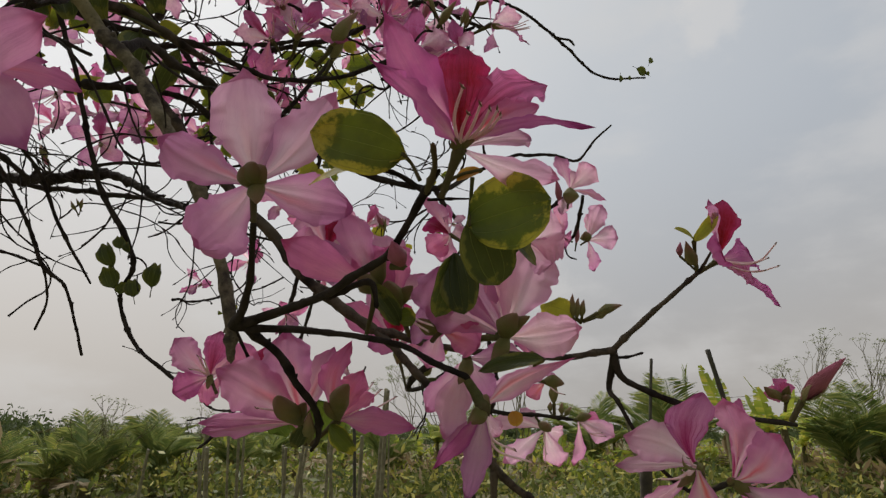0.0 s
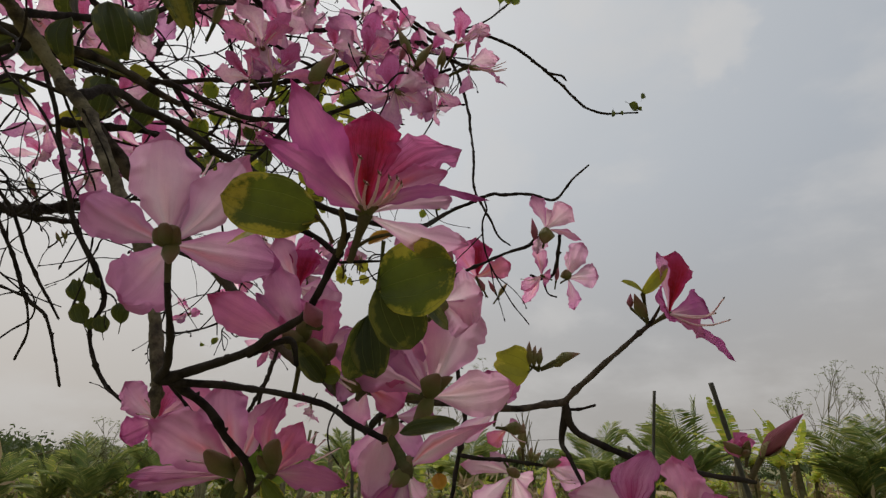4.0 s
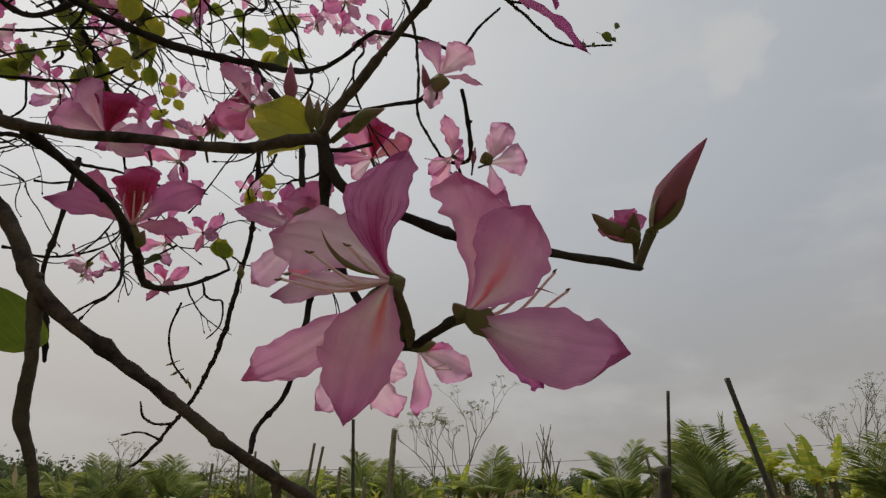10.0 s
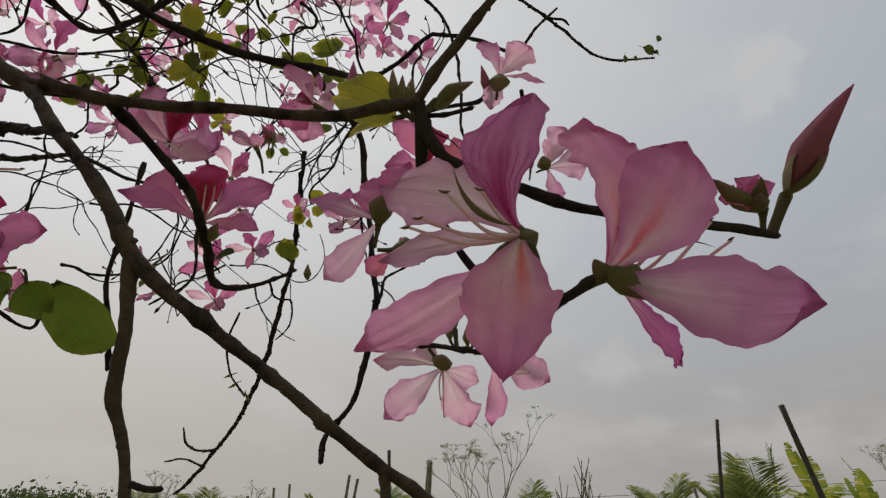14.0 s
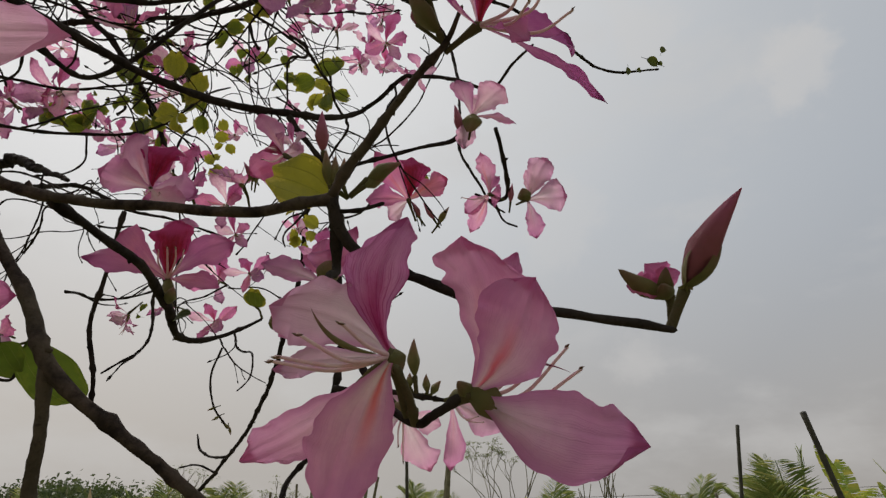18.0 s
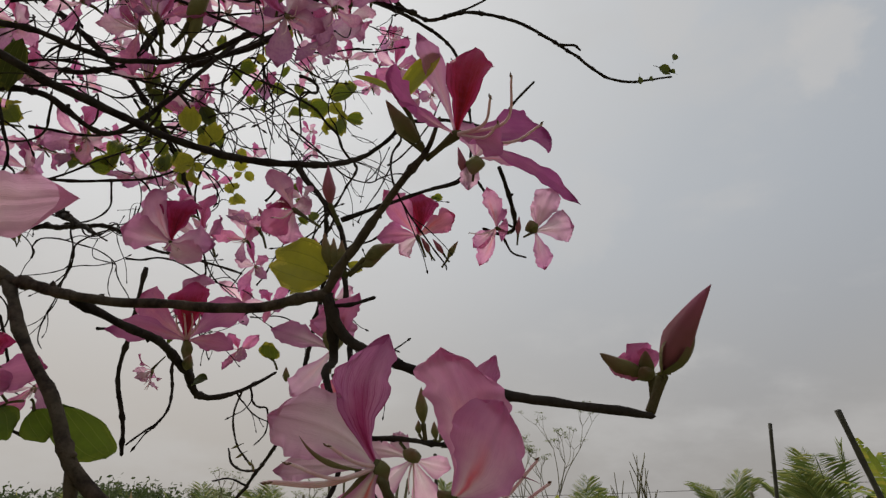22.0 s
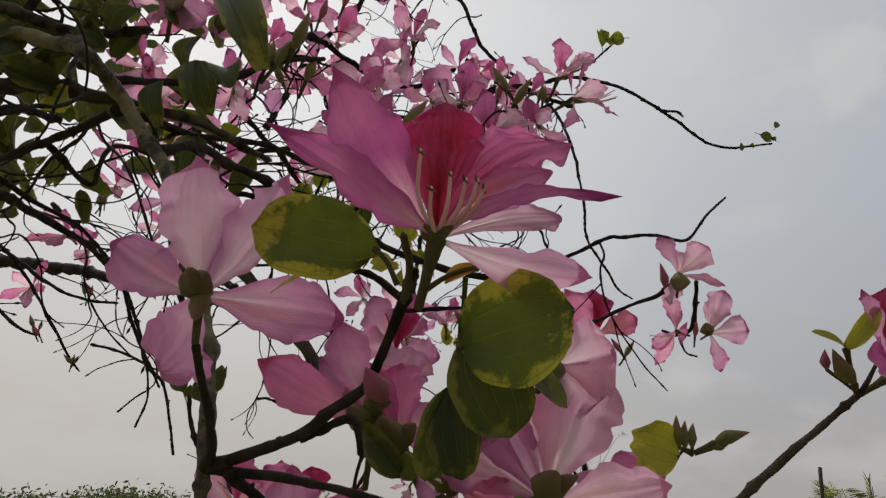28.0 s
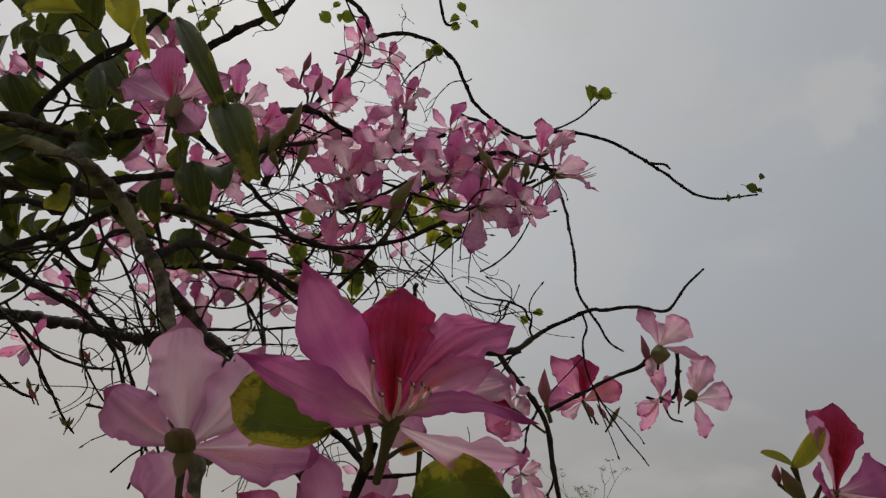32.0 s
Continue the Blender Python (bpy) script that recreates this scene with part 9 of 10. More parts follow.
def build_ground():
    rings, seg = [0.0, 1.5, 3, 5, 8, 12, 16, 20, 26, 34, 45, 60, 90, 150, 300, 700, 1600, 4000], 48
    V, F = [(0, 4, 0)], []
    for r in rings[1:]:
        for j in range(seg):
            g = 2 * math.pi * j / seg
            x, y = r * math.cos(g), 4 + r * math.sin(g)
            far = min(max((r - 6) / 10, 0), 1) * (1 if r < 200 else 0)
            V.append((x, y, 0.10 * far * noise.noise(Vector((x * 0.15, y * 0.15, 0)))))
    F += [(0, 1 + j, 1 + (j + 1) % seg) for j in range(seg)]
    for i in range(len(rings) - 2):
        a, b = 1 + i * seg, 1 + (i + 1) * seg
        F += [(a + j, b + j, b + (j + 1) % seg, a + (j + 1) % seg) for j in range(seg)]
    g = link_mesh("ground", V, F, ground_material())
    tagged(g, "flat field of dry earth and patchy grass", "ground", kind="structure")


build_ground()


def arch(base, way, length, lift, droop, n):
    """Points of a leaf's midrib that rises and bends over."""
    base, way = np.asarray(base, float), unit(way)
    out = []
    for i in range(n + 1):
        t = i / n
        out.append(base + way * length * (t - 0.18 * droop * t * t) + np.array((0, 0, lift * length * (t - droop * t * t))))
    return np.array(out)


def torn_blade(mid, width, rng, up=(0, 0, 1), torn=0.25, fold=0.35):
    """A long paddle blade cut into strips along its midrib."""
    V, F = [], []
    n = len(mid) - 1
    for i in range(n):
        t0, t1 = i / n, (i + 1) / n
        tan = unit(mid[i + 1] - mid[i])
        side = unit(np.cross(tan, up))
        nor = np.cross(side, tan)
        w0, w1 = [width / 2 * math.sin(math.pi * min(max(t, 0.03), 0.985)) ** 0.45 for t in (t0, t1)]
        for sg in (-1, 1):
            sag = fold * 0.5 + rng.uniform(-0.06, 0.06) + (0.45 if rng.random() < torn * 0.6 else 0)
            pull = rng.uniform(0.02, 0.05) if rng.random() < torn * 0.7 else 0.0
            k = len(V)
            V += [mid[i], mid[i + 1], mid[i + 1] - tan * pull + sg * side * w1 * math.cos(sag) - nor * w1 * math.sin(sag) * 0.8 + tan * w1 * 0.25, mid[i] + tan * pull + sg * side * w0 * math.cos(sag) - nor * w0 * math.sin(sag) * 0.8 + tan * w0 * 0.25]
            F.append((k, k + 1, k + 2, k + 3))
    return np.array(V), F


def banana_template(seed):
    rng = np.random.default_rng(seed)
    root = new("banana_plant")
    PLACE[root.name] = np.zeros(3)
    v, f = tube([(0, 0, -0.05), (0.02, 0, 0.6), (0.03, 0.02, 1.3), (0.02, 0.03, 1.75)], [0.11, 0.10, 0.08, 0.05], 8)
    link_mesh("stem", v, f, TRUNKISH, root, at=(0, 0, 0))
    for i in range(9):
        g = i * 2.4 + rng.uniform(-0.4, 0.4)
        up = 1.3 if i < 2 else rng.uniform(0.35, 0.9)
        m = arch((0.02, 0.02, 1.45 + 0.03 * i), (math.cos(g), math.sin(g), 0), rng.uniform(0.9, 1.3) * (0.55 if i < 2 else 1), up * (1.6 if i < 2 else 1), rng.uniform(0.4, 1.15) if i > 1 else 0.1, 20)
        v, f = torn_blade(m, rng.uniform(0.26, 0.38), rng)
        link_mesh("leaf", v, f, BANANA, root, smooth=False, at=(0, 0, 0))
    for i in range(3):
        g = rng.uniform(0, 6.28)
        m = arch((0.02, 0.02, 1.3), (math.cos(g), math.sin(g), 0), 0.5, 0.3, 4.6, 14)
        v, f = torn_blade(m, 0.12, rng, torn=0.3)
        link_mesh("dry_leaf", v, f, DRY, root, "hanging withered brown leaf", smooth=False, at=(0, 0, 0))
    tagged(root, "banana plant with torn yellow-green leaves in a field", "banana plant", "banana plants in the field")
    return root


def palm_template(seed):
    """A young palm: upright fronds that open from the ground and arch over at their ends."""
    rng = np.random.default_rng(seed)
    root = new("coconut_palm")
    PLACE[root.name] = np.zeros(3)
    v, f = tube([(0, 0, -0.05), (0, 0, 0.15), (0.01, 0, 0.35)], [0.12, 0.11, 0.05], 9)
    link_mesh("trunk", v, f, TRUNKISH, root, at=(0, 0, 0))
    for i in range(11):
        g = i * 2.4 + rng.uniform(-0.3, 0.3)
        out, up = rng.uniform(0.25, 1.0), rng.uniform(1.1, 1.9)
        if i > 8:
            out, up = 1.0, 0.5
        h = np.array((math.cos(g), math.sin(g), 0))
        m = np.array([h * out * (0.12 * t + 0.95 * t ** 2.2) + np.array((0, 0, 0.15 + up * (t - 0.36 * out * t ** 3))) for t in np.linspace(0, 1, 15)])
        pieces = [tube(m, np.linspace(0.02, 0.004, len(m)), 4)]
        V, F = [], []
        dens = spline(m, 4)
        for k in range(10, len(dens) - 1):
            t = k / len(dens)
            tan = unit(dens[k + 1] - dens[k])
            side = unit(np.cross(tan, h + np.array((0, 0, 0.01))) if abs(tan[2]) > 0.9 else np.cross(tan, (0, 0, 1)))
            for sg in (-1, 1):
                l = 0.52 * (math.sin(math.pi * min(max(t, 0.1) * 0.95, 0.97)) ** 0.7 + 0.03) * rng.uniform(0.8, 1.1)
                d = unit(sg * side * 0.9 + tan * 0.75 + np.array((0, 0, rng.uniform(-0.1, 0.1) - 0.25 * (1 - abs(tan[2])))))
                mid = dens[k] + d * l * 0.55
                e = mid + unit(d + np.array((0, 0, -0.2))) * l * 0.45
                q = unit(np.cross(d, side) + tan) * 0.011
                b = len(V)
                V += [dens[k] - q * 0.6, dens[k] + q * 0.6, mid + q, e, mid - q]
                F.append((b, b + 1, b + 2, b + 3, b + 4))
        pieces.append((np.array(V), F))
        v, f = joined(pieces)
        link_mesh("frond", v, f, PALM if i < 9 else DRY, root, smooth=False, at=(0, 0, 0))
    tagged(root, "young coconut palm with arching feathery fronds", "palm", "young palms in the field")
    return root


def spear_palm(x, y, h, lean):
    """A young palm with one tall frond that has not opened yet."""
    rng = np.random.default_rng(77)
    root = new("coconut_palm")
    root.location = (x, y, 0)
    PLACE[root.name] = np.zeros(3)
    m = np.array([(lean * t * t, 0, h * t) for t in np.linspace(0, 1, 30)])
    link_mesh("midrib", *tube(m, np.linspace(0.035, 0.008, len(m)), 5), TRUNKISH, root, at=(0, 0, 0))
    V, F = [], []
    for k in range(14, 29):
        for sg in (-1, 1):
            d = unit(np.array((sg * 0.32, rng.uniform(-0.2, 0.2), 1.0)))
            l = rng.uniform(0.35, 0.5) * (1.15 - k / 60)
            q = np.array((0.02, 0.012, 0))
            b = len(V)
            V += [m[k] - q, m[k] + q, m[k] + d * l * 0.6 + q, m[k] + d * l, m[k] + d * l * 0.6 - q]
            F.append((b, b + 1, b + 2, b + 3, b + 4))
    link_mesh("frond", V, F, PALM, root, smooth=False, at=(0, 0, 0))
    return tagged(root, "young palm with one tall unopened green frond", "palm", "young palms in the field")


GROWN, TALL = {}, {}


def grow(kind, maker, seed, x, y, height, unit_height, spin):
    if (kind, seed) not in GROWN:
        GROWN[kind, seed] = made = maker(seed)
        TALL[kind, seed] = max(v.co.z for c in made.children for v in c.data.vertices) * unit_height
        fresh = True
    else:
        fresh = False
    m = Matrix.Translation((x, y, 0)) @ Matrix.Rotation(radians(spin), 4, "Z") @ Matrix.Scale(height / TALL[kind, seed], 4)
    if fresh:
        GROWN[kind, seed].matrix_basis = m
        return GROWN[kind, seed]
    return copy_thing(GROWN[kind, seed], m @ Matrix.Scale(1 / GROWN[kind, seed].scale.x, 4))


def banana(x, y, h, i):
    return grow("banana", banana_template, 3 + i % 4, x, y, h, 1.0, i * 83)


def palm(x, y, h, i):
    return grow("palm", palm_template, 40 + i % 3, x, y, h, 0.95, i * 61)


def sparse_tree(x, y, h, seed, spread=0.5, leafy=7, label="slender shrub with flat sprays of small leaves"):
    """Thin forking stems, each twig ending in a flat spray of leaflets."""
    rng = np.random.default_rng(seed)
    root = new("slender_tree")
    root.location = (x, y, 0)
    PLACE[root.name] = np.zeros(3)
    stems, tips = [], []

    def fork(foot, way, length, r, level):
        """One crooked length of stem, then two or three that leave it at a wide angle."""
        top = foot + way * length
        mid = (foot + top) / 2 + rng.normal(size=3) * length * 0.05
        stems.append(tube(spline([foot, mid, top], 4), np.linspace(r, r * 0.65, 9), 5))
        if level == 0:
            tips.append((top, rng.uniform(0.5, 1.0)))
            return
        for _ in range(rng.integers(2, 4)):
            side = unit(rng.normal(size=3) * (1.0, 0.7, 0.15))
            fork(top, unit(way * 1.0 + side * rng.uniform(0.5, 1.0) * (spread + 0.25) + np.array((0, 0, 0.25))), length * rng.uniform(0.45, 0.8), r * 0.62, level - 1)

    for i in range(5):
        g = i * 2.4 + rng.uniform(-0.4, 0.4)
        lean = unit(np.array((math.cos(g) * spread * 0.45, math.sin(g) * spread * 0.3, 1.0)))
        fork(np.array((math.cos(g) * 0.06, math.sin(g) * 0.06, -0.05)), lean, h * rng.uniform(0.36, 0.50), 0.028, 3 if leafy else 1)
    high = max(float(q[2]) for q, _ in tips)
    stems = [(np.asarray(v) * (1, 1, h / high), f) for v, f in stems]
    tips = [(q * (1, 1, h / high), size) for q, size in tips]
    v, f = joined(stems)
    link_mesh("trunk", v, f, TRUNKISH, root, at=(0, 0, 0))
    if leafy:
        V, F = [], []
        for q, size in tips:
            for j in range(int(leafy * 2.4)):
                g, d = rng.uniform(0, 6.28), rng.uniform(0.02, 0.13) * size
                c = q + np.array((math.cos(g) * d * 1.4, math.sin(g) * d * 1.4, rng.normal() * 0.03))
                a = np.array((math.cos(g), math.sin(g), rng.uniform(-0.5, 0.2))) * 0.046
                b = unit(np.cross(a, (rng.normal() * 0.4, rng.normal() * 0.4, 1))) * 0.018
                k = len(V)
                V += [c - a * 0.6, c + b, c + a, c - b]
                F.append((k, k + 1, k + 2, k + 3))
        link_mesh("crown", V, F, SPRAY, root, smooth=False, at=(0, 0, 0))
    return tagged(root, label, "shrub")


def stake(top, foot, r, material=BAMBOO, label="thin weathered bamboo stake stuck in the ground"):
    top, foot = np.asarray(top, float), np.asarray(foot, float)
    n = 9
    s = foot + (top - foot) * np.linspace(0, 1, n * 4 + 1)[:, None]
    rad = np.array([r * (1.12 if i % 4 == 0 else 1.0) * (1.08 - 0.16 * i / (n * 4)) for i in range(n * 4 + 1)])
    v, f = tube(s, rad, 9, 0.03, np.random.default_rng(int(1000 * abs(top[0]))), tip=False)
    return tagged(link_mesh("bamboo_stake", v, f, material, at=foot), label, "stake", "stakes in the field")


def undergrowth(name, count, xr, yr, zr, size, material, seed, label, slim=0.45):
    """A tangle of leaves in clumps over the ground."""
    rng = np.random.default_rng(seed)
    clumps = np.column_stack([rng.uniform(*xr, count // 60), rng.uniform(*yr, count // 60), rng.uniform(*zr, count // 60)])
    V, F = [], []
    for c in clumps:
        rad = rng.uniform(0.3, 0.75)
        for _ in range(60):
            p = c + rng.normal(size=3) * rad * np.array((0.8, 0.6, 0.42))
            p[2] = max(p[2], 0.02)
            a = unit(rng.normal(size=3) + (0, 0, 0.4)) * size * rng.uniform(0.5, 1.3)
            b = unit(np.cross(a, rng.normal(size=3))) * np.linalg.norm(a) * slim
            k = len(V)
            V += [p - a, p + b * 0.8 - a * 0.1, p + a, p - b * 0.8 - a * 0.1]
            F.append((k, k + 1, k + 2, k + 3))
    return tagged(link_mesh(name, V, F, material, smooth=False), label, "undergrowth", kind="stuff")


def crown_tree(x, y, h, w, seed):
    rng = np.random.default_rng(seed)
    root = new("broadleaf_tree")
    root.location = (x, y, 0)
    PLACE[root.name] = np.zeros(3)
    v, f = tube([(0, 0, -0.1), (0.1, 0, h * 0.3), (0, 0.1, h * 0.55)], [0.2, 0.15, 0.1], 7)
    for i in range(6):
        g = i * 1.1
        v, f = joined([(v, f), tube([(0, 0, h * 0.35), (math.cos(g) * w * 0.2, math.sin(g) * w * 0.2, h * 0.6), (math.cos(g) * w * 0.4, math.sin(g) * w * 0.4, h * 0.8)], [0.09, 0.06, 0.03], 5)])
    link_mesh("trunk", v, f, TRUNKISH, root, at=(0, 0, 0))
    V, F = [], []
    for _ in range(70):
        d = unit(rng.normal(size=3))
        c = np.array((0, 0, h * 0.62)) + d * np.array((w * 0.45, w * 0.45, h * 0.36)) * rng.uniform(0.45, 1.0)
        for _ in range(55):
            p = c + rng.normal(size=3) * 0.28
            a, b = unit(rng.normal(size=3)) * 0.12, unit(rng.normal(size=3)) * 0.06
            k = len(V)
            V += [p - a, p + b, p + a, p - b]
            F.append((k, k + 1, k + 2, k + 3))
    link_mesh("crown", V, F, FARTREE, root, smooth=False, at=(0, 0, 0))
    return tagged(root, "round dark green tree at the field's edge", "tree")


# ---- palms and banana plants ----
palm(6.80, 16.79, 3.15, 1)
palm(4.75, 18.35, 2.72, 2)
palm(10.40, 14.86, 2.73, 3)
palm(0.67, 17.20, 2.41, 4)
palm(-3.42, 20.28, 2.44, 5)
palm(-9.66, 19.98, 2.01, 6)
palm(-11.98, 19.65, 2.02, 7)
palm(-8.55, 22.34, 1.69, 8)
palm(-14.29, 19.06, 1.63, 9)
palm(-4.23, 21.74, 2.43, 10)
palm(-9.04, 13.41, 1.69, 11)
palm(-7.96, 13.10, 1.92, 12)
palm(-7.16, 14.52, 2.01, 13)
palm(-8.99, 16.43, 1.94, 14)
palm(-5.77, 16.03, 1.77, 15)
palm(-9.35, 12.14, 1.49, 16)
palm(-5.17, 17.13, 1.97, 17)
palm(-10.12, 11.50, 1.62, 18)
palm(-1.58, 15.27, 1.94, 19)
palm(6.95, 19.46, 2.94, 20)
palm(11.46, 15.14, 2.83, 21)
palm(1.19, 18.72, 1.98, 22)
spear_palm(7.93, 18.66, 3.55, 0.19)
banana(8.16, 14.26, 2.57, 23)
banana(8.36, 16.09, 2.51, 24)
banana(-5.08, 19.91, 2.00, 25)
banana(-1.39, 18.84, 1.69, 26)
banana(2.76, 18.73, 1.92, 27)
banana(-0.17, 17.20, 1.97, 28)
banana(10.00, 16.14, 2.03, 29)
banana(1.83, 20.54, 1.96, 30)
banana(-2.63, 22.12, 1.85, 31)
banana(-6.64, 21.22, 1.69, 32)
banana(-7.91, 18.92, 1.42, 33)
banana(-10.10, 18.79, 1.52, 34)
banana(-11.45, 16.95, 1.49, 35)
banana(-14.17, 19.17, 1.55, 36)
banana(-11.23, 14.98, 1.15, 37)
banana(-9.28, 14.27, 1.20, 38)
banana(-8.63, 15.66, 1.15, 39)
banana(-7.75, 17.06, 1.24, 40)
banana(-5.83, 16.92, 1.13, 41)
banana(-5.29, 19.75, 1.29, 42)
banana(-1.72, 18.67, 1.39, 43)
banana(-0.23, 17.05, 1.12, 44)
banana(1.14, 17.87, 1.30, 45)
banana(2.11, 16.07, 0.91, 46)
banana(3.67, 18.40, 1.53, 47)
banana(3.12, 15.04, 0.85, 48)
banana(-0.62, 16.22, 1.57, 49)
banana(0.83, 17.08, 1.45, 50)
banana(3.70, 19.44, 1.74, 51)
banana(5.58, 19.00, 1.94, 52)
banana(-12.22, 14.18, 1.26, 53)
banana(-14.30, 14.57, 1.21, 54)
banana(-10.81, 13.12, 1.17, 55)
banana(-13.31, 13.14, 1.30, 56)
banana(6.94, 13.94, 3.07, 57)
banana(8.85, 14.85, 2.97, 58)
banana(10.81, 13.49, 2.09, 59)
banana(13.83, 15.39, 2.12, 60)
banana(-3.11, 15.90, 0.85, 61)
banana(-7.35, 12.47, 0.69, 62)
banana(-8.33, 11.84, 0.59, 63)
banana(-6.55, 13.87, 0.53, 64)
banana(-1.93, 15.23, 0.57, 65)

# ---- slender trees and far trees ----
sparse_tree(-0.60, 20.60, 4.90, 1, 0.60, 10)
sparse_tree(15.73, 20.44, 4.90, 2, 0.35)
sparse_tree(14.03, 21.64, 5.32, 5, 0.40)
sparse_tree(2.57, 18.76, 3.30, 6, 0.25, 0, "thin seeding stalks standing above the field")
sparse_tree(-8.04, 13.44, 2.32, 8, 0.45, 5, "tall weed with flat seeding heads")
sparse_tree(-9.3, 15.2, 2.25, 9, 0.40, 5, "tall weed with flat seeding heads")
sparse_tree(-6.9, 15.9, 2.3, 10, 0.40, 4, "tall weed with flat seeding heads")
sparse_tree(1.81, 18.84, 2.69, 11, 0.20, 0, "thin seeding stalks standing above the field")
crown_tree(-18.15, 22.52, 2.06, 7.0, 92)
crown_tree(-21.12, 26.69, 2.09, 8.0, 25)
crown_tree(-21.19, 22.10, 2.03, 8.0, 39)
crown_tree(-2.89, 51.11, 2.05, 12.0, 86)
crown_tree(-15.13, 48.84, 1.79, 14.0, 20)
crown_tree(-25.23, 44.41, 1.79, 14.0, 51)
crown_tree(9.48, 54.67, 2.19, 12.0, 35)
crown_tree(19.48, 47.42, 2.59, 12.0, 91)
crown_tree(27.77, 43.11, 2.74, 12.0, 50)
crown_tree(33.76, 38.62, 2.83, 14.0, 9)

# ---- stakes ----
stake((1.7487, 3.636, 2.0197), (2.3944, 4.136, -0.1), 0.0165, BAMBOO_DARK, "dark bamboo pole leaning in the field")
stake((1.5883, 4.217, 2.0346), (1.4708, 4.717, -0.1), 0.0122, BAMBOO_DARK, "thin dark stick beside a bamboo post")
stake((1.4834, 4.1998, 1.5317), (1.4717, 4.6998, -0.1), 0.0446, BAMBOO_OLD, "thick bamboo post with cut top")
stake((-0.7908, 4.9278, 1.9051), (-0.7534, 5.4278, -0.1), 0.0144, BAMBOO_DARK, "thin dark stick stuck in the field")
stake((-0.6409, 6.4237, 1.9568), (-0.7597, 6.9237, -0.1), 0.0241, BAMBOO)
stake((-1.6989, 7.5045, 1.8459), (-2.0836, 8.0045, -0.1), 0.0188, BAMBOO)
stake((-1.7242, 8.6683, 1.6334), (-1.8256, 9.1683, -0.1), 0.0214, BAMBOO)
stake((-3.1168, 7.533, 1.6324), (-3.3157, 8.033, -0.1), 0.0188, BAMBOO)
stake((1.7664, 5.554, 1.6807), (2.2059, 6.054, -0.1), 0.0134, BAMBOO)
stake((-3.4601, 9.6771, 1.6327), (-3.5192, 10.1771, -0.1), 0.0241, BAMBOO)
stake((-0.9385, 9.7716, 1.6527), (-0.9511, 10.2716, -0.1), 0.0161, BAMBOO)
stake((-2.6106, 6.3799, 1.3417), (-2.6602, 6.8623, -0.1), 0.0241, BAMBOO)
stake((-3.1547, 7.4663, 1.2464), (-3.1201, 7.9168, -0.1), 0.0188, BAMBOO)
stake((-2.0281, 7.4432, 1.3153), (-2.1092, 7.9168, -0.1), 0.0219, BAMBOO)
stake((-1.8463, 7.4663, 1.2464), (-1.7944, 7.9168, -0.1), 0.0188, BAMBOO)
stake((-1.4683, 7.4663, 1.2464), (-1.3991, 7.9168, -0.1), 0.0188, BAMBOO)
stake((-0.8224, 5.812, 1.4632), (-0.9107, 6.312, -0.1), 0.0196, BAMBOO)
stake((-3.272, 6.4198, 1.3193), (-3.6165, 6.9198, -0.1), 0.0161, BAMBOO)
stake((-2.0796, 7.5016, 1.3375), (-2.0873, 8.0016, -0.1), 0.0219, BAMBOO)
stake((-1.4752, 6.2837, 1.8052), (-1.7859, 6.7837, -0.1), 0.0161, BAMBOO)
stake((-1.4518, 7.4355, 1.5589), (-1.4806, 7.9355, -0.1), 0.0188, BAMBOO)
stake((-3.5644, 9.4484, 1.8202), (-3.5894, 9.9484, -0.1), 0.0201, BAMBOO)
stake((-3.3035, 9.4347, 1.8783), (-3.3497, 9.9347, -0.1), 0.0201, BAMBOO)
stake((-2.384, 8.6338, 1.2349), (-2.3896, 9.1291, -0.1), 0.0179, BAMBOO)
stake((-5.3915, 8.6647, 0.8163), (-5.6935, 8.9713, -0.1), 0.0214, BAMBOO)
stake((-0.6753, 6.5884, 1.9857), (-0.8556, 7.0884, -0.1), 0.0241, BAMBOO)

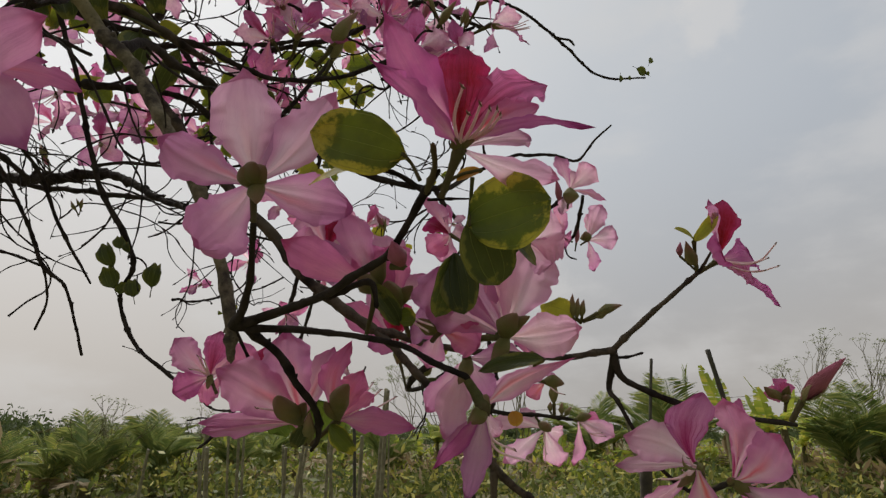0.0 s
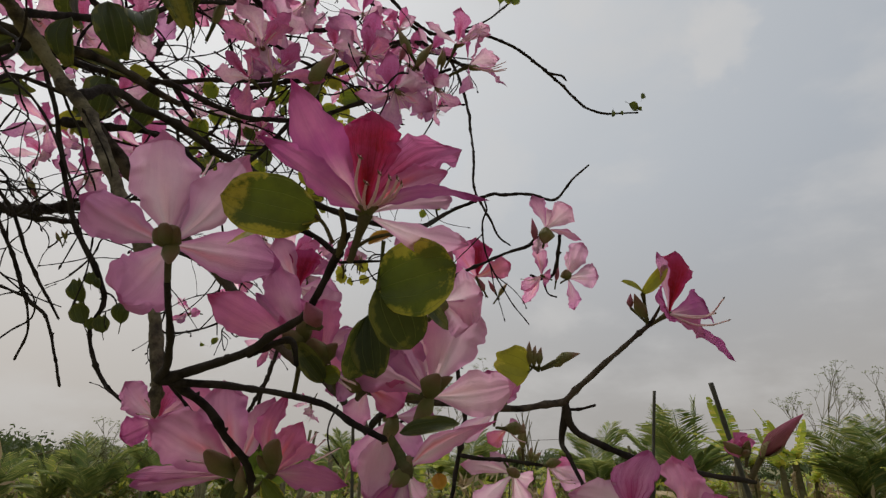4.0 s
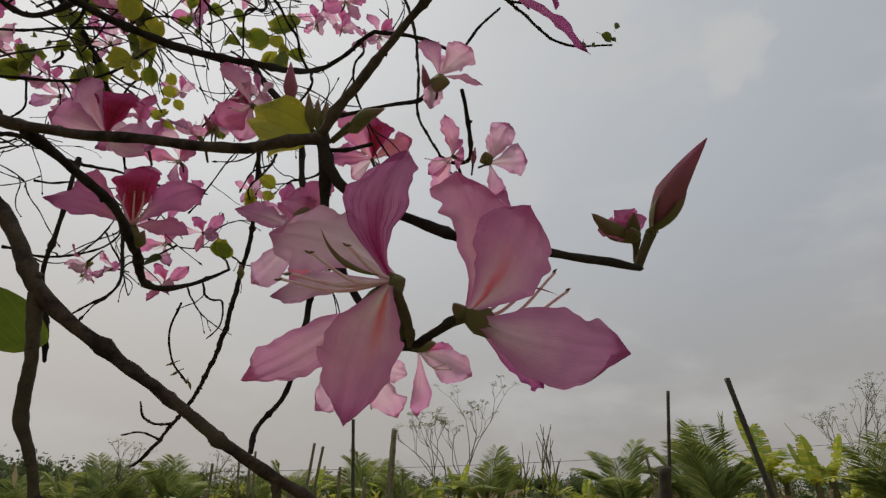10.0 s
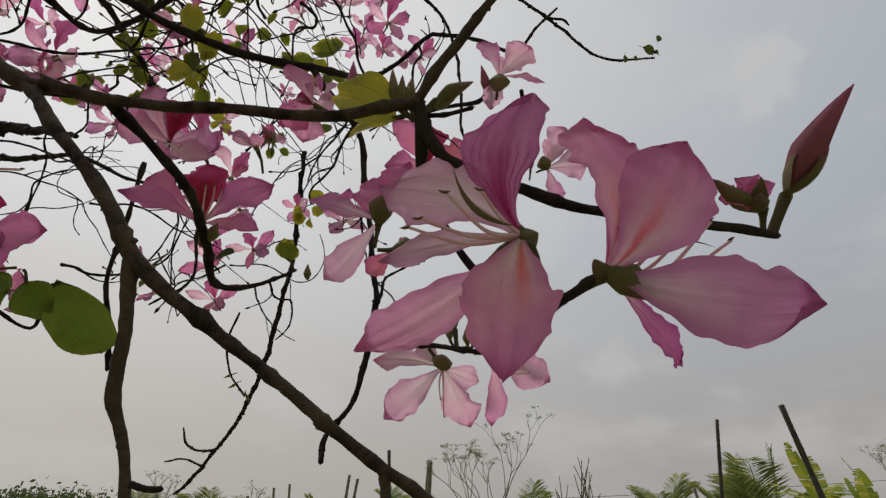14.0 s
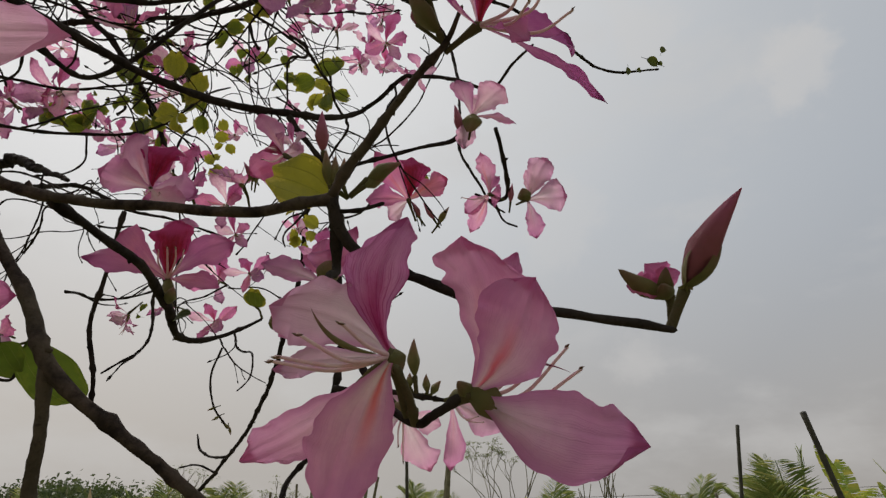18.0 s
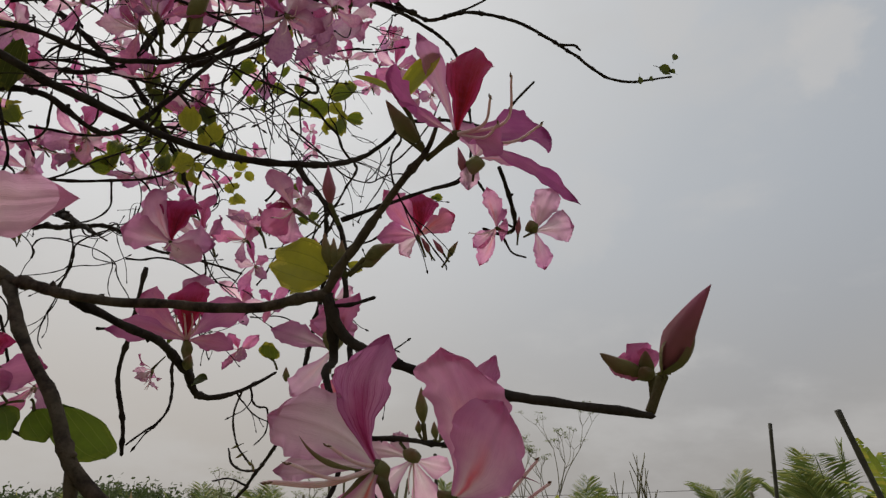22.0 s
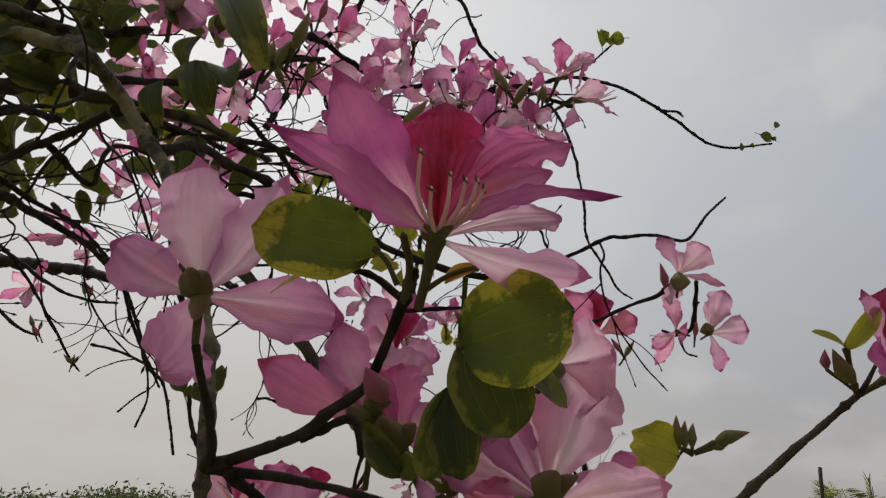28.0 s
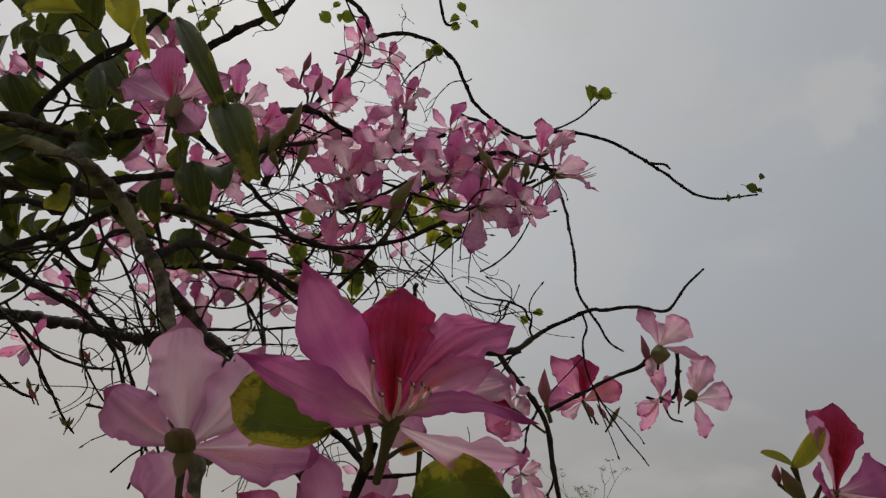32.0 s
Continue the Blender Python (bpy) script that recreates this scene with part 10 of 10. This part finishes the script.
# ---- undergrowth and far wall ----
undergrowth("undergrowth", 16000, (-18, 26), (11.5, 16), (0.05, 0.6), 0.11, BUSH, 1, "dense low green undergrowth before the banana plants")
undergrowth("tall_weeds", 8500, (-26, 34), (15, 27), (0.1, 0.95), 0.24, BANANA, 2, "mixed yellow-green weeds among the plants", 0.22)
undergrowth("dry_litter", 6500, (-20, 28), (12, 24), (0.05, 0.9), 0.20, DRY, 3, "withered brown leaves and straw", 0.25)
undergrowth("far_scrub", 9000, (-60, 70), (38, 70), (0.2, 2.0), 0.35, FARTREE, 4, "distant scrub at the horizon")


def low_wall():
    for k, (x0, x1, y, z0, z1) in enumerate(((13.0, 34.0, 26.0, -0.1, 0.9), (12.5, 34.0, 24.5, -0.1, 0.3))):
        V = [(x0, y, z0), (x1, y + 3, z0), (x1, y + 3, z1), (x0, y, z1), (x0, y + 0.4, z0), (x1, y + 3.4, z0), (x1, y + 3.4, z1), (x0, y + 0.4, z1)]
        ob = link_mesh("concrete_wall", V, [(0, 1, 2, 3), (3, 2, 6, 7), (5, 4, 7, 6), (4, 0, 3, 7), (1, 5, 6, 2)], CONCRETE, smooth=False)
        tagged(ob, "low pale concrete wall along the field", "wall", kind="structure")


low_wall()


def overhead_cable(a, b, sag):
    """A thin wire hung far behind the plants."""
    a, b = np.asarray(a, float), np.asarray(b, float)
    t = np.linspace(0, 1, 40)[:, None]
    s = a + (b - a) * t - np.array((0, 0, sag)) * 4 * t * (1 - t)
    line = new("power_line")
    PLACE[line.name] = np.zeros(3)
    v, f = tube(s, np.full(40, 0.014), 4)
    link_mesh("cable", v, f, BAMBOO_DARK, line, at=a)
    for end in (a, b):
        v, f = tube([(end[0], end[1], -0.2), (end[0], end[1], end[2] * 0.5), (end[0], end[1], end[2] + 0.1)], [0.10, 0.09, 0.08], 8)
        link_mesh("pole", v, f, BAMBOO_OLD, line, at=(end[0], end[1], 0))
    tagged(line, "thin dark overhead cable strung between far poles", "power line")


overhead_cable((-45.0, 32.1, 2.2), (48.0, 32.3, 6.6), 1.9)
